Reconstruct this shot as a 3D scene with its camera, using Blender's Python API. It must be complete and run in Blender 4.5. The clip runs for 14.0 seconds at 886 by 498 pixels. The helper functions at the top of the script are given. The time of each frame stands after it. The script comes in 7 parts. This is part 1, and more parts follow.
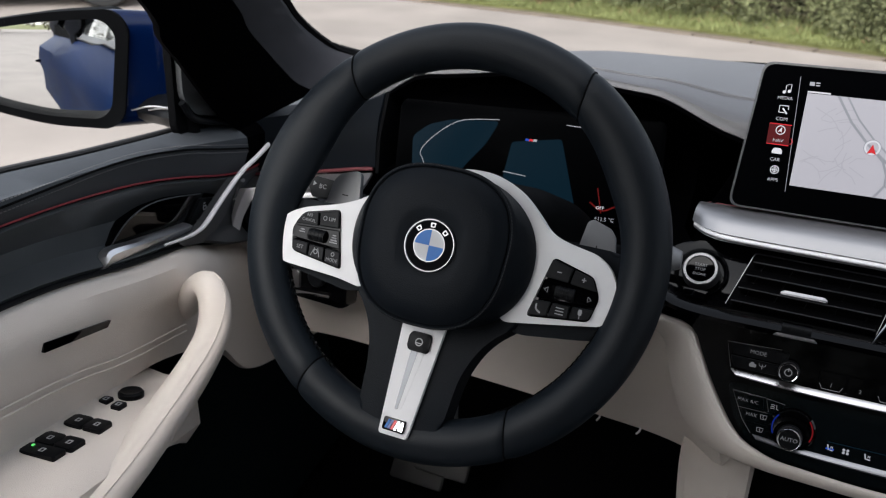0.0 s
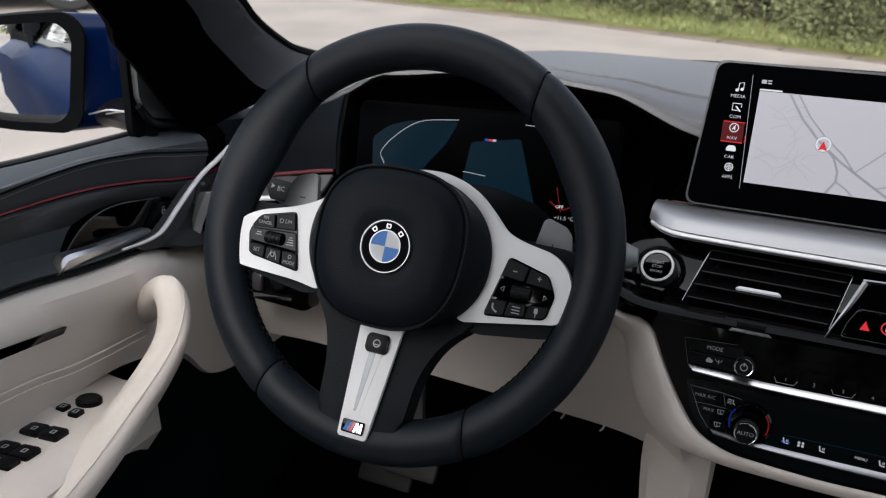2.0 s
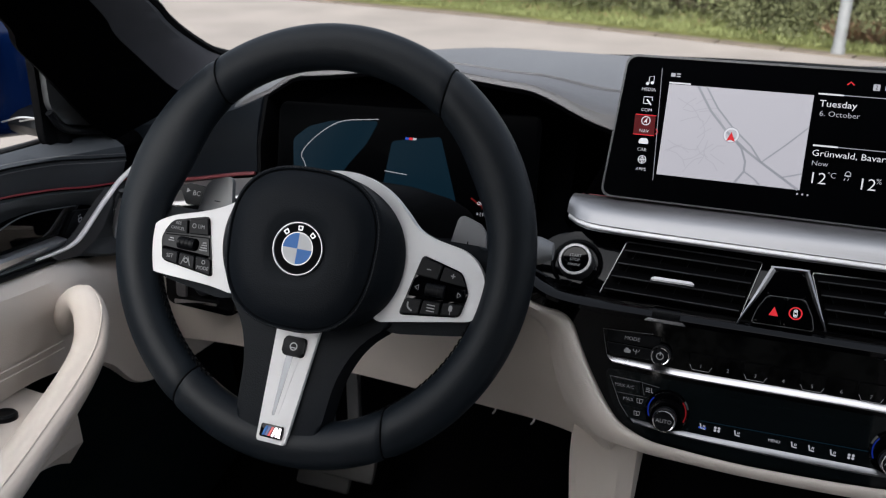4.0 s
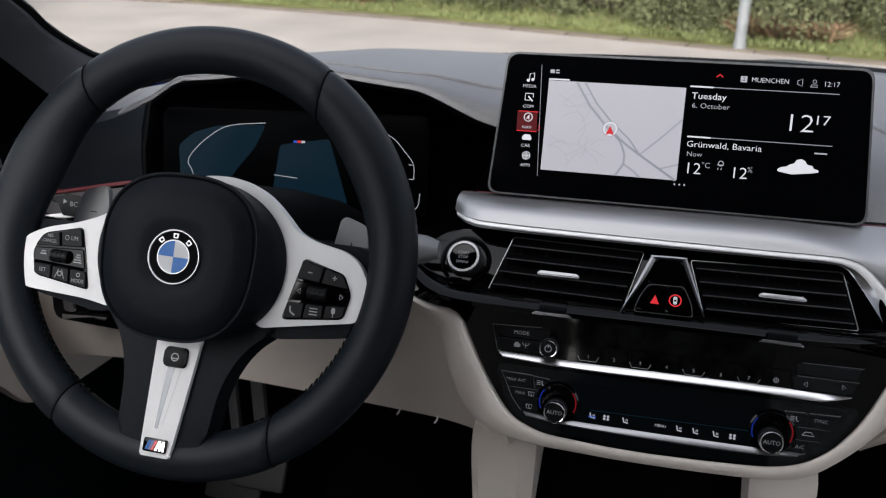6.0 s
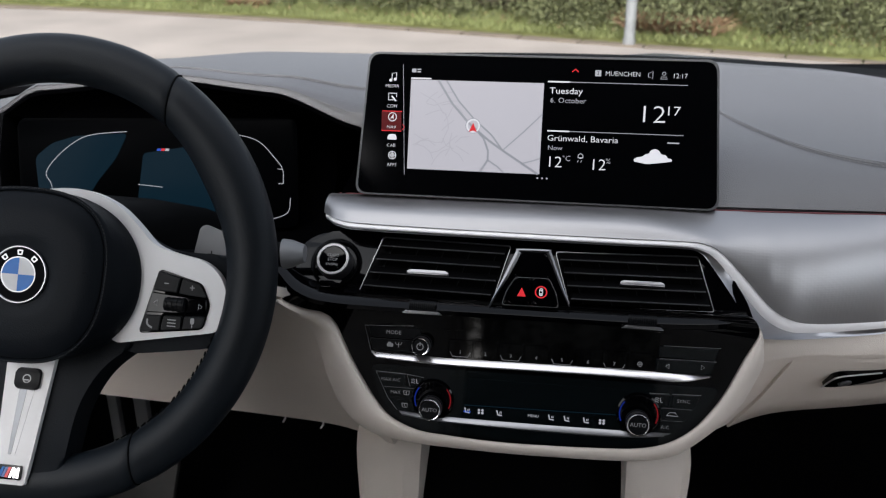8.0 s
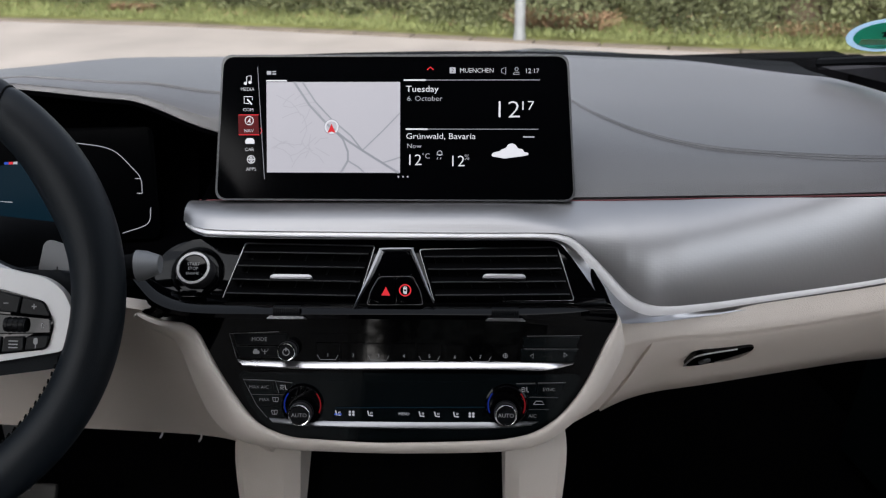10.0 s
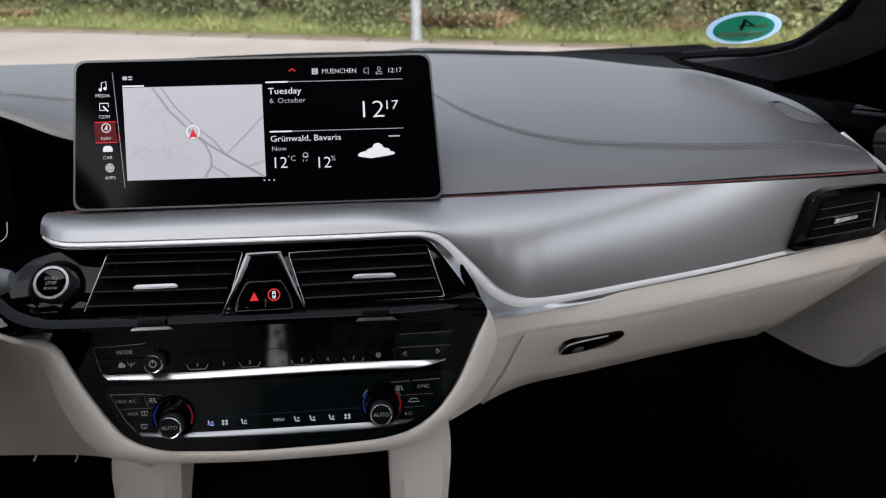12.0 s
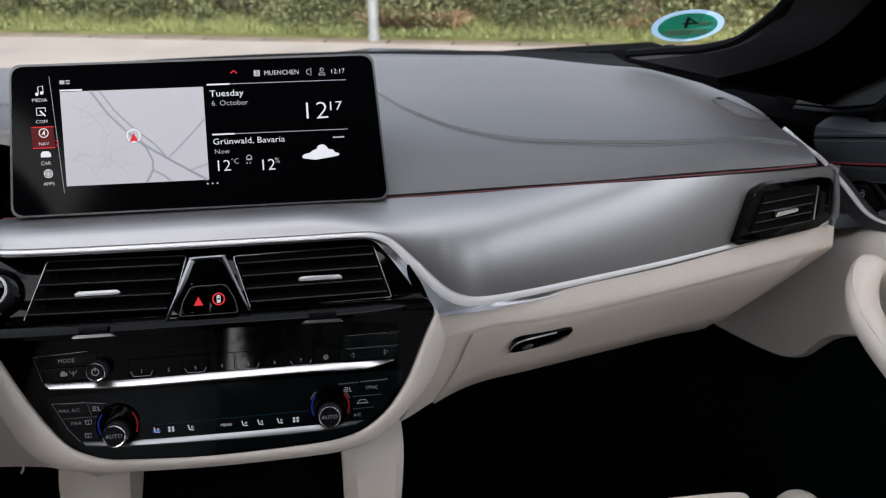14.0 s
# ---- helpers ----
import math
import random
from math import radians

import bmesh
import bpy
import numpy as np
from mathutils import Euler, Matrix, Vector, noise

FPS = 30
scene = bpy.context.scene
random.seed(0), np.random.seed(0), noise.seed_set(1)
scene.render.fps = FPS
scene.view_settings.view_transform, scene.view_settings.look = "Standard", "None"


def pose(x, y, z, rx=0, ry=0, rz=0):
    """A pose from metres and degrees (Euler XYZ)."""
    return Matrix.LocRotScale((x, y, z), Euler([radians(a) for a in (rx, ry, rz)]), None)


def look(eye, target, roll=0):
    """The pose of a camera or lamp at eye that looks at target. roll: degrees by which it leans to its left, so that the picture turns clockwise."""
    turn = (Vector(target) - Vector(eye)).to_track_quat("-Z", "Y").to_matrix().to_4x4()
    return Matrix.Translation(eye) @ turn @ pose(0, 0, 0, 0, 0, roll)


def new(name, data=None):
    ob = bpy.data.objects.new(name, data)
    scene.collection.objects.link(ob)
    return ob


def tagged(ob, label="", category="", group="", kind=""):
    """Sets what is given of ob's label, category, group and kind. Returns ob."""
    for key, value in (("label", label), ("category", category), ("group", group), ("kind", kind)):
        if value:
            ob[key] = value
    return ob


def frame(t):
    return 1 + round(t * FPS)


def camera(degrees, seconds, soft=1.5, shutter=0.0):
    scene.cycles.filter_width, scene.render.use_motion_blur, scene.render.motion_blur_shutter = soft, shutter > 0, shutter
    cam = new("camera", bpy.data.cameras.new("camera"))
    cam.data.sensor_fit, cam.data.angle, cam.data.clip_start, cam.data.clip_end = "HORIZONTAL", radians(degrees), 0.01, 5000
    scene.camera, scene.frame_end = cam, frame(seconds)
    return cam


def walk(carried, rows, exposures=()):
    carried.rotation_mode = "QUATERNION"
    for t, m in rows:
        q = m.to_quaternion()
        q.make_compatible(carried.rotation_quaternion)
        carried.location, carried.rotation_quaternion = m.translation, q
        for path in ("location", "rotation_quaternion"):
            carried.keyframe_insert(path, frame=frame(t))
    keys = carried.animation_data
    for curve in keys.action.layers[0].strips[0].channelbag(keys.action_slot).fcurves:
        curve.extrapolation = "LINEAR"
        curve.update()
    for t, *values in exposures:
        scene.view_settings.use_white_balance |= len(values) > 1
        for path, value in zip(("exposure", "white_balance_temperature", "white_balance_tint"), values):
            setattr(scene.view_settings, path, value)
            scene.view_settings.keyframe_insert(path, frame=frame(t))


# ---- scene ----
cam = camera(54.3, 14.0, 1.2)
PATH = [
    (0, (-0.085, -0.006, 1.139), (-0.896, 1.651, 0.367), 0.9),
    (0.5, (-0.083, -0.007, 1.137), (-0.89, 1.655, 0.37), 0.9),
    (1, (-0.081, -0.004, 1.137), (-0.877, 1.662, 0.37), 0.9),
    (1.5, (-0.077, -0.003, 1.138), (-0.856, 1.672, 0.37), 0.9),
    (2, (-0.071, 0.0, 1.139), (-0.83, 1.683, 0.37), 0.8),
    (4.5, (-0.035, 0.015, 1.14), (-0.653, 1.754, 0.369), 0.3),
    (5, (-0.027, 0.018, 1.139), (-0.605, 1.772, 0.37), 0.3),
    (5.5, (-0.019, 0.021, 1.138), (-0.559, 1.787, 0.371), 0.2),
    (6, (-0.009, 0.024, 1.138), (-0.502, 1.804, 0.371), 0.1),
    (6.5, (-0.001, 0.026, 1.138), (-0.445, 1.82, 0.372), 0.0),
    (7, (0.009, 0.029, 1.137), (-0.385, 1.834, 0.372), -0.0),
    (7.5, (0.019, 0.031, 1.137), (-0.329, 1.846, 0.372), -0.1),
    (8, (0.03, 0.033, 1.137), (-0.263, 1.858, 0.372), -0.2),
    (10.5, (0.082, 0.038, 1.137), (0.055, 1.884, 0.369), -0.6),
    (11, (0.092, 0.037, 1.136), (0.122, 1.884, 0.368), -0.6),
    (11.5, (0.101, 0.037, 1.136), (0.18, 1.882, 0.368), -0.7),
    (12, (0.111, 0.036, 1.136), (0.233, 1.878, 0.367), -0.7),
    (12.5, (0.118, 0.035, 1.136), (0.282, 1.873, 0.367), -0.8),
    (13, (0.124, 0.034, 1.136), (0.317, 1.87, 0.366), -0.8),
    (13.5, (0.127, 0.034, 1.136), (0.333, 1.868, 0.366), -0.9),
    (14, (0.127, 0.034, 1.136), (0.333, 1.868, 0.366), -0.8),
]
cam.data.dof.use_dof, cam.data.dof.focus_distance, cam.data.dof.aperture_fstop = True, 0.74, 12.0
walk(cam, [(t, look(eye, target, roll)) for t, eye, target, roll in PATH], [(0, 1.76), (5, 1.78), (9, 1.84), (14, 1.90)])

# ---- world, sun, exposure ----
world = bpy.data.worlds.new("overcast_day")
scene.world = world
world.use_nodes = True
wn = world.node_tree
sky = wn.nodes.new("ShaderNodeTexSky")
sky.sky_type, sky.sun_disc = "NISHITA", False
sky.sun_elevation, sky.sun_rotation = radians(46), radians(184)
sky.air_density, sky.dust_density = 1.2, 4.0
wn.nodes["Background"].inputs["Strength"].default_value = 0.15
grey = wn.nodes.new("ShaderNodeHueSaturation")
grey.inputs["Saturation"].default_value = 0.35
wn.links.new(sky.outputs[0], grey.inputs["Color"])
wn.links.new(grey.outputs[0], wn.nodes["Background"].inputs["Color"])
sun_data = bpy.data.lights.new("sun", "SUN")
sun_data.energy, sun_data.angle, sun_data.color = 0.72, radians(100), (1.0, 0.96, 0.9)
sun = new("sun", sun_data)
sun.matrix_world = look((-0.5, -7, 7.5), (0, 0, 0))
scene.view_settings.use_white_balance = True
scene.view_settings.white_balance_temperature = 6300
scene.view_settings.white_balance_tint = 13


# ---- materials ----
def material(name, color, rough=0.5, metal=0.0, spec=0.5, coat=0.0, var=0.15, var_scale=12.0, bump=0.0, bump_scale=400.0,
             bump_kind="noise", emit=None, strength=1.0, island=0.0, rough_var=0.1):
    m = bpy.data.materials.new(name)
    m.use_nodes = True
    nt = m.node_tree
    b = nt.nodes["Principled BSDF"]
    b.inputs["Base Color"].default_value = (*color, 1)
    b.inputs["Roughness"].default_value = rough
    b.inputs["Metallic"].default_value = metal
    b.inputs["Specular IOR Level"].default_value = spec
    b.inputs["Coat Weight"].default_value = coat
    b.inputs["Coat Roughness"].default_value = 0.04
    co = nt.nodes.new("ShaderNodeTexCoord")
    if var:
        n = nt.nodes.new("ShaderNodeTexNoise")
        n.inputs["Scale"].default_value, n.inputs["Detail"].default_value = var_scale, 5
        nt.links.new(co.outputs["Object"], n.inputs["Vector"])
        r = nt.nodes.new("ShaderNodeMapRange")
        r.inputs[1].default_value, r.inputs[2].default_value = 0.3, 0.7
        r.inputs[3].default_value, r.inputs[4].default_value = 1 - var, 1 + var
        nt.links.new(n.outputs["Fac"], r.inputs[0])
        v = nt.nodes.new("ShaderNodeHueSaturation")
        v.inputs["Color"].default_value = (*color, 1)
        last = r.outputs[0]
        if island:
            g = nt.nodes.new("ShaderNodeNewGeometry")
            r2 = nt.nodes.new("ShaderNodeMapRange")
            r2.inputs[3].default_value, r2.inputs[4].default_value = 1 - island, 1 + island
            nt.links.new(g.outputs["Random Per Island"], r2.inputs[0])
            mu = nt.nodes.new("ShaderNodeMath")
            mu.operation = "MULTIPLY"
            nt.links.new(last, mu.inputs[0])
            nt.links.new(r2.outputs[0], mu.inputs[1])
            last = mu.outputs[0]
        nt.links.new(last, v.inputs["Value"])
        nt.links.new(v.outputs[0], b.inputs["Base Color"])
        if rough_var:
            r3 = nt.nodes.new("ShaderNodeMapRange")
            r3.inputs[3].default_value, r3.inputs[4].default_value = max(rough * (1 - rough_var), 0.02), min(rough * (1 + rough_var), 1)
            nt.links.new(n.outputs["Fac"], r3.inputs[0])
            nt.links.new(r3.outputs[0], b.inputs["Roughness"])
    if bump:
        if bump_kind == "noise":
            t = nt.nodes.new("ShaderNodeTexNoise")
            t.inputs["Detail"].default_value = 6
        else:
            t = nt.nodes.new("ShaderNodeTexVoronoi")
        t.inputs["Scale"].default_value = bump_scale
        nt.links.new(co.outputs["Object"], t.inputs["Vector"])
        k = nt.nodes.new("ShaderNodeBump")
        k.inputs["Strength"].default_value, k.inputs["Distance"].default_value = bump, 0.001
        nt.links.new(t.outputs[0], k.inputs["Height"])
        nt.links.new(k.outputs[0], b.inputs["Normal"])
    if emit:
        b.inputs["Emission Color"].default_value = (*emit, 1)
        b.inputs["Emission Strength"].default_value = strength
    return m


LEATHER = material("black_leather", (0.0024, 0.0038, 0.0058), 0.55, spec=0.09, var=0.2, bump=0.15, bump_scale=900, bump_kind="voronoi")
RIM_LEATHER = material("rim_leather", (0.0026, 0.0046, 0.0070), 0.50, spec=0.19, var=0.15, bump=0.12, bump_scale=1300, bump_kind="voronoi")
PAD = material("dash_pad_grey_leather", (0.058, 0.0575, 0.0615), 0.5, spec=0.85, var=0.08, var_scale=6, bump=0.3, bump_scale=1100, bump_kind="voronoi")
TRIMDARK = material("dark_satin_door_trim", (0.040, 0.044, 0.047), 0.35, spec=0.5, var=0.12)
DOORPAD = material("charcoal_door_leather", (0.040, 0.045, 0.051), 0.6, spec=0.25, var=0.15, bump=0.2, bump_scale=900, bump_kind="voronoi")
DARK = material("black_soft_plastic", (0.0014, 0.0016, 0.002), 0.75, spec=0.05, var=0.2, bump=0.2, bump_scale=1500)
ROOFCLOTH = material("dark_grey_roof_cloth", (0.014, 0.014, 0.016), 0.9, spec=0.1, var=0.15, bump=0.3, bump_scale=2500)
PILLAR = material("dark_grey_pillar_cloth", (0.030, 0.030, 0.034), 0.9, spec=0.1, var=0.15, bump=0.3, bump_scale=2500)
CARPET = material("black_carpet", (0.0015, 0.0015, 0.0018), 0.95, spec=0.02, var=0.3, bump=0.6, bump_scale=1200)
BEIGE = material("ivory_leather", (0.64, 0.585, 0.53), 0.55, spec=0.35, var=0.05, var_scale=7, bump=0.25, bump_scale=1000, bump_kind="voronoi")
GLOSS = material("piano_black", (0.0005, 0.0005, 0.0007), 0.04, spec=0.18, var=0.1, rough_var=0.3)
PANELGLASS = material("dark_panel_glass", (0.0022, 0.0034, 0.0040), 0.06, spec=0.24, var=0.1)
KEYBLACK = material("satin_black_key", (0.0028, 0.0032, 0.004), 0.42, spec=0.11, var=0.15)
SCREENGLASS = material("antiglare_screen_glass", (0.0008, 0.0009, 0.0012), 0.12, spec=0.055, var=0.1)
POCKET = material("dark_door_plastic", (0.0022, 0.0044, 0.0050), 0.7, spec=0.06, var=0.2, bump=0.2, bump_scale=1500)
SATIN = material("satin_nickel", (0.30, 0.30, 0.31), 0.32, 1.0, var=0.05)
SLATEDGE = material("grey_slat_edge", (0.17, 0.17, 0.178), 0.35, 0.9, var=0.05)
BRIGHTBAR = material("bright_satin_bar", (0.62, 0.61, 0.62), 0.28, 1.0, var=0.03)
BRIGHTPAINT = material("bright_silver_lacquer", (0.80, 0.79, 0.80), 0.35, 0.15, var=0.03)
PADDLE = material("grey_metallic_paddle", (0.13, 0.134, 0.14), 0.5, 0.15, var=0.06)
SILVER = material("satin_silver", (0.62, 0.62, 0.63), 0.3, 1.0, var=0.05, bump=0.05, bump_scale=900)
PAINTSILVER = material("pearl_silver_paint", (0.56, 0.56, 0.565), 0.55, 0.0, var=0.05)
CHROME = material("bright_chrome", (0.82, 0.82, 0.83), 0.12, 1.0, var=0.04)
FRAME = material("dark_anodised_frame", (0.10, 0.102, 0.108), 0.4, 0.6, var=0.08)
GUNMETAL = material("grey_groove_shade", (0.16, 0.165, 0.175), 0.45, 0.9, var=0.08)
REDLINE = material("dark_red_piping", (0.085, 0.010, 0.014), 0.6, var=0.1)
DOORPIPE = material("red_door_piping", (0.20, 0.012, 0.020), 0.6, var=0.1)
COVERTHREAD = material("charcoal_thread", (0.012, 0.013, 0.015), 0.7, spec=0.2, var=0.1)
VENTBLACK = material("vent_black", (0.0006, 0.0006, 0.0008), 0.6, spec=0.04, var=0.1)
THREAD = material("grey_thread", (0.13, 0.13, 0.135), 0.8, var=0.1)
BLUEPAINT = material("deep_blue_car_paint", (0.0005, 0.0060, 0.034), 0.22, 0.0, spec=0.4, var=0.06)
FLANKPAINT = material("deep_blue_flank_paint", (0.0012, 0.014, 0.060), 0.35, 0.0, spec=0.004, var=0.25, var_scale=3)
RUBBER = material("black_rubber", (0.012, 0.012, 0.012), 0.7, var=0.2)
WHITE = material("white_print", (0.72, 0.72, 0.72), 0.5, var=0.03)
GREYPRINT = material("grey_print", (0.32, 0.33, 0.34), 0.5, var=0.03)
EM_BLUE = material("emblem_blue", (0.002, 0.085, 0.30), 0.3, spec=0.2, var=0.05)
EM_WHITE = material("emblem_white", (0.27, 0.28, 0.29), 0.4, 0.1, var=0.05)
EM_NAVY = material("badge_navy", (0.02, 0.05, 0.2), 0.3, var=0.05)
EM_RED = material("badge_red", (0.55, 0.03, 0.04), 0.3, var=0.05)
SCREEN_WHITE = material("lit_white_pixels", (0.1, 0.1, 0.1), 0.4, spec=0.04, emit=(0.86, 0.87, 0.9), strength=0.221, var=0)
SCREEN_GREY = material("lit_grey_pixels", (0.1, 0.1, 0.1), 0.4, spec=0.04, emit=(0.45, 0.46, 0.5), strength=0.208, var=0)
SCREEN_MAP = material("lit_map_pixels", (0.1, 0.1, 0.1), 0.3, spec=0.04, emit=(0.53, 0.52, 0.56), strength=0.22, var=0)
SCREEN_ROAD = material("lit_road_pixels", (0.1, 0.1, 0.1), 0.3, spec=0.04, emit=(0.25, 0.26, 0.29), strength=0.234, var=0)
SCREEN_LANE = material("lit_lane_pixels", (0.1, 0.1, 0.1), 0.3, spec=0.04, emit=(0.39, 0.385, 0.42), strength=0.235, var=0)
SCREEN_RED = material("lit_red_pixels", (0.05, 0.01, 0.01), 0.4, spec=0.04, emit=(0.75, 0.03, 0.04), strength=0.248, var=0)
SCREEN_DARKRED = material("lit_dark_red_pixels", (0.02, 0.01, 0.01), 0.4, spec=0.04, emit=(0.22, 0.008, 0.012), strength=0.103, var=0)
SCREEN_NAVY = material("lit_navy_pixels", (0.001, 0.002, 0.003), 0.25, spec=0.02, emit=(0.005, 0.024, 0.040), strength=0.138, var=0)
SCREEN_GREEN = material("lit_green_lamp", (0.02, 0.05, 0.02), 0.4, spec=0.04, emit=(0.15, 0.9, 0.2), strength=0.258, var=0)
SCREEN_BLUE = material("lit_blue_pixels", (0.01, 0.012, 0.02), 0.3, spec=0.04, emit=(0.02, 0.08, 0.5), strength=0.248, var=0)
LIT_KEY = material("lit_key_symbols", (0.16, 0.16, 0.165), 0.5, spec=0.1, emit=(0.6, 0.61, 0.63), strength=0.03, var=0)
NEEDLE = material("dim_red_needle", (0.02, 0.004, 0.004), 0.4, spec=0.04, emit=(0.5, 0.02, 0.02), strength=0.05, var=0)
# Darker than the black plastic: stands in for deep shade in recesses and pillar sides.
SHADEBLACK = material("shade_black", (0.0004, 0.0004, 0.0006), 0.9, spec=0.01, var=0.2)
TRIPANEL = material("charcoal_grained_plastic", (0.055, 0.059, 0.062), 0.6, spec=0.2, var=0.15, bump=0.25, bump_scale=1400)
CLUSTERGLASS = material("cluster_glass", (0.0006, 0.0007, 0.0009), 0.3, spec=0.008, var=0.1)
MIRROR = material("mirror_glass", (0.85, 0.87, 0.88), 0.01, 1.0, var=0)


def pane_material(name, fresnel=False):
    m = bpy.data.materials.new(name)
    m.use_nodes = True
    nt = m.node_tree
    nt.nodes.clear()
    out = nt.nodes.new("ShaderNodeOutputMaterial")
    mix = nt.nodes.new("ShaderNodeMixShader")
    tr = nt.nodes.new("ShaderNodeBsdfTransparent")
    tr.inputs[0].default_value = (0.76, 0.78, 0.765, 1)
    gl = nt.nodes.new("ShaderNodeBsdfGlossy")
    gl.inputs["Roughness"].default_value = 0.02
    mix.inputs[0].default_value = 0.03
    if fresnel:
        fr = nt.nodes.new("ShaderNodeLayerWeight")
        pw = nt.nodes.new("ShaderNodeMath")
        pw.operation = "POWER"
        pw.inputs[1].default_value = 6.0
        nt.links.new(fr.outputs["Facing"], pw.inputs[0])
        nt.links.new(pw.outputs[0], mix.inputs[0])
    nt.links.new(tr.outputs[0], mix.inputs[1])
    nt.links.new(gl.outputs[0], mix.inputs[2])
    nt.links.new(mix.outputs[0], out.inputs[0])
    return m


PANE = pane_material("window_glass")
SIDEPANE = pane_material("side_window_glass", True)
# Rear glass made almost opaque to keep its reflection off the glossy fascia.
TINTED = pane_material("tinted_rear_glass")
TINTED.node_tree.nodes["Transparent BSDF"].inputs[0].default_value = (0.025, 0.027, 0.026, 1)


def film_material(name, color):
    """Printed translucent film that daylight shines through."""
    m = material(name, color, 0.6, var=0.06)
    nt = m.node_tree
    t = nt.nodes.new("ShaderNodeBsdfTranslucent")
    t.inputs[0].default_value = (*color, 1)
    mix = nt.nodes.new("ShaderNodeMixShader")
    mix.inputs[0].default_value = 0.85
    nt.links.new(nt.nodes["Principled BSDF"].outputs[0], mix.inputs[1])
    nt.links.new(t.outputs[0], mix.inputs[2])
    nt.links.new(mix.outputs[0], nt.nodes["Material Output"].inputs[0])
    return m



def alu_material():
    """Brushed aluminium with a fine embossed mesh of small rhombs."""
    m = material("embossed_aluminium", (0.30, 0.297, 0.303), 0.44, 1.0, var=0.02, var_scale=5, rough_var=0)
    nt = m.node_tree
    b = nt.nodes["Principled BSDF"]
    co = nt.nodes.new("ShaderNodeTexCoord")
    mp = nt.nodes.new("ShaderNodeMapping")
    mp.inputs["Scale"].default_value = (1.0, 1.6, 1.6)
    nt.links.new(co.outputs["Object"], mp.inputs[0])
    vo = nt.nodes.new("ShaderNodeTexVoronoi")
    vo.inputs["Scale"].default_value, vo.inputs["Randomness"].default_value = 300, 0.15
    nt.links.new(mp.outputs[0], vo.inputs["Vector"])
    k = nt.nodes.new("ShaderNodeBump")
    k.inputs["Strength"].default_value, k.inputs["Distance"].default_value = 0.09, 0.0006
    nt.links.new(vo.outputs["Distance"], k.inputs["Height"])
    nt.links.new(k.outputs[0], b.inputs["Normal"])
    return m


ALU = alu_material()


# ---- building helpers ----
def thing(name, at, label, category, group="", kind=""):
    ob = new(name)
    ob.location = at
    ob.empty_display_size = 0.05
    return tagged(ob, label, category, group, kind)


def attach(ob, parent):
    ob.parent = parent
    if parent.type == "EMPTY":
        ob.matrix_parent_inverse = Matrix.Translation(-parent.location)


def part(name, bm, mat, parent=None, label="", smooth=True, sharp=35):
    """One mesh object from a bmesh or from (verts, faces), in world places, under a thing or a part."""
    me = bpy.data.meshes.new(name)
    if isinstance(bm, tuple):
        me.from_pydata([tuple(v) for v in bm[0]], [], bm[1])
    else:
        bmesh.ops.recalc_face_normals(bm, faces=bm.faces)
        bm.to_mesh(me)
        bm.free()
    me.materials.append(mat)
    if smooth:
        me.shade_smooth()
        me.set_sharp_from_angle(angle=radians(sharp))
    ob = new(name, me)
    if parent:
        attach(ob, parent)
    if label:
        tagged(ob, label)
    return ob


def spline(pts, n):
    """n points along a smooth curve through pts."""
    p = [np.array(q, float) for q in pts]
    p = [2 * p[0] - p[1]] + p + [2 * p[-1] - p[-2]]
    out = []
    for i in range(n):
        t = i / (n - 1) * (len(p) - 3)
        k = min(int(t), len(p) - 4)
        t -= k
        a, b, c, d = p[k:k + 4]
        out.append(0.5 * (2 * b + (c - a) * t + (2 * a - 5 * b + 4 * c - d) * t * t + (3 * b - a - 3 * c + d) * t ** 3))
    return out


def loft(sections, thick=0.0, close=False, caps=False):
    """A skin over sections of equal length; thick gives it a back."""
    nS, nP = len(sections), len(sections[0])
    P = np.array(sections, float)
    verts, faces = [Vector(v) for s in P for v in s], []
    for i in range(nS - 1):
        for j in range(nP if close else nP - 1):
            k = (j + 1) % nP
            faces.append((i * nP + j, i * nP + k, (i + 1) * nP + k, (i + 1) * nP + j))
    if caps:
        faces += [tuple(range(nP))[::-1], tuple((nS - 1) * nP + j for j in range(nP))]
    bm = bmesh.new()
    vs = [bm.verts.new(v) for v in verts]
    for f in faces:
        bm.faces.new([vs[i] for i in f])
    bmesh.ops.recalc_face_normals(bm, faces=bm.faces)
    if thick:
        bmesh.ops.solidify(bm, geom=bm.faces[:], thickness=thick)
    return bm


def skin(keys, n, thick=0.0):
    """A skin through a few key sections, smoothed across them to n sections."""
    cols = [spline([k[j] for k in keys], n) for j in range(len(keys[0]))]
    return loft([[c[i] for c in cols] for i in range(n)], thick)


def outline(pts, n=6, r=0.004):
    """A closed 2D outline with rounded corners; r may be one radius or one for each corner."""
    out = []
    c = len(pts)
    for i in range(c):
        rr = r[i] if isinstance(r, (list, tuple)) else r
        p, a, b = Vector(pts[i]), Vector(pts[i - 1]), Vector(pts[(i + 1) % c])
        da, db = (a - p), (b - p)
        q = min(rr, da.length * 0.48, db.length * 0.48)
        p0, p1 = p + da.normalized() * q, p + db.normalized() * q
        for k in range(n + 1):
            t = k / n
            out.append(((1 - t) ** 2) * p0 + 2 * t * (1 - t) * p + t * t * p1)
    return out


def rrect(u0, v0, u1, v1, r=0.003, n=4):
    return outline([(u0, v0), (u1, v0), (u1, v1), (u0, v1)], n, r)


def circle(r, n=40, cu=0.0, cv=0.0):
    return [Vector((cu + r * math.cos(2 * math.pi * i / n), cv + r * math.sin(2 * math.pi * i / n))) for i in range(n)]


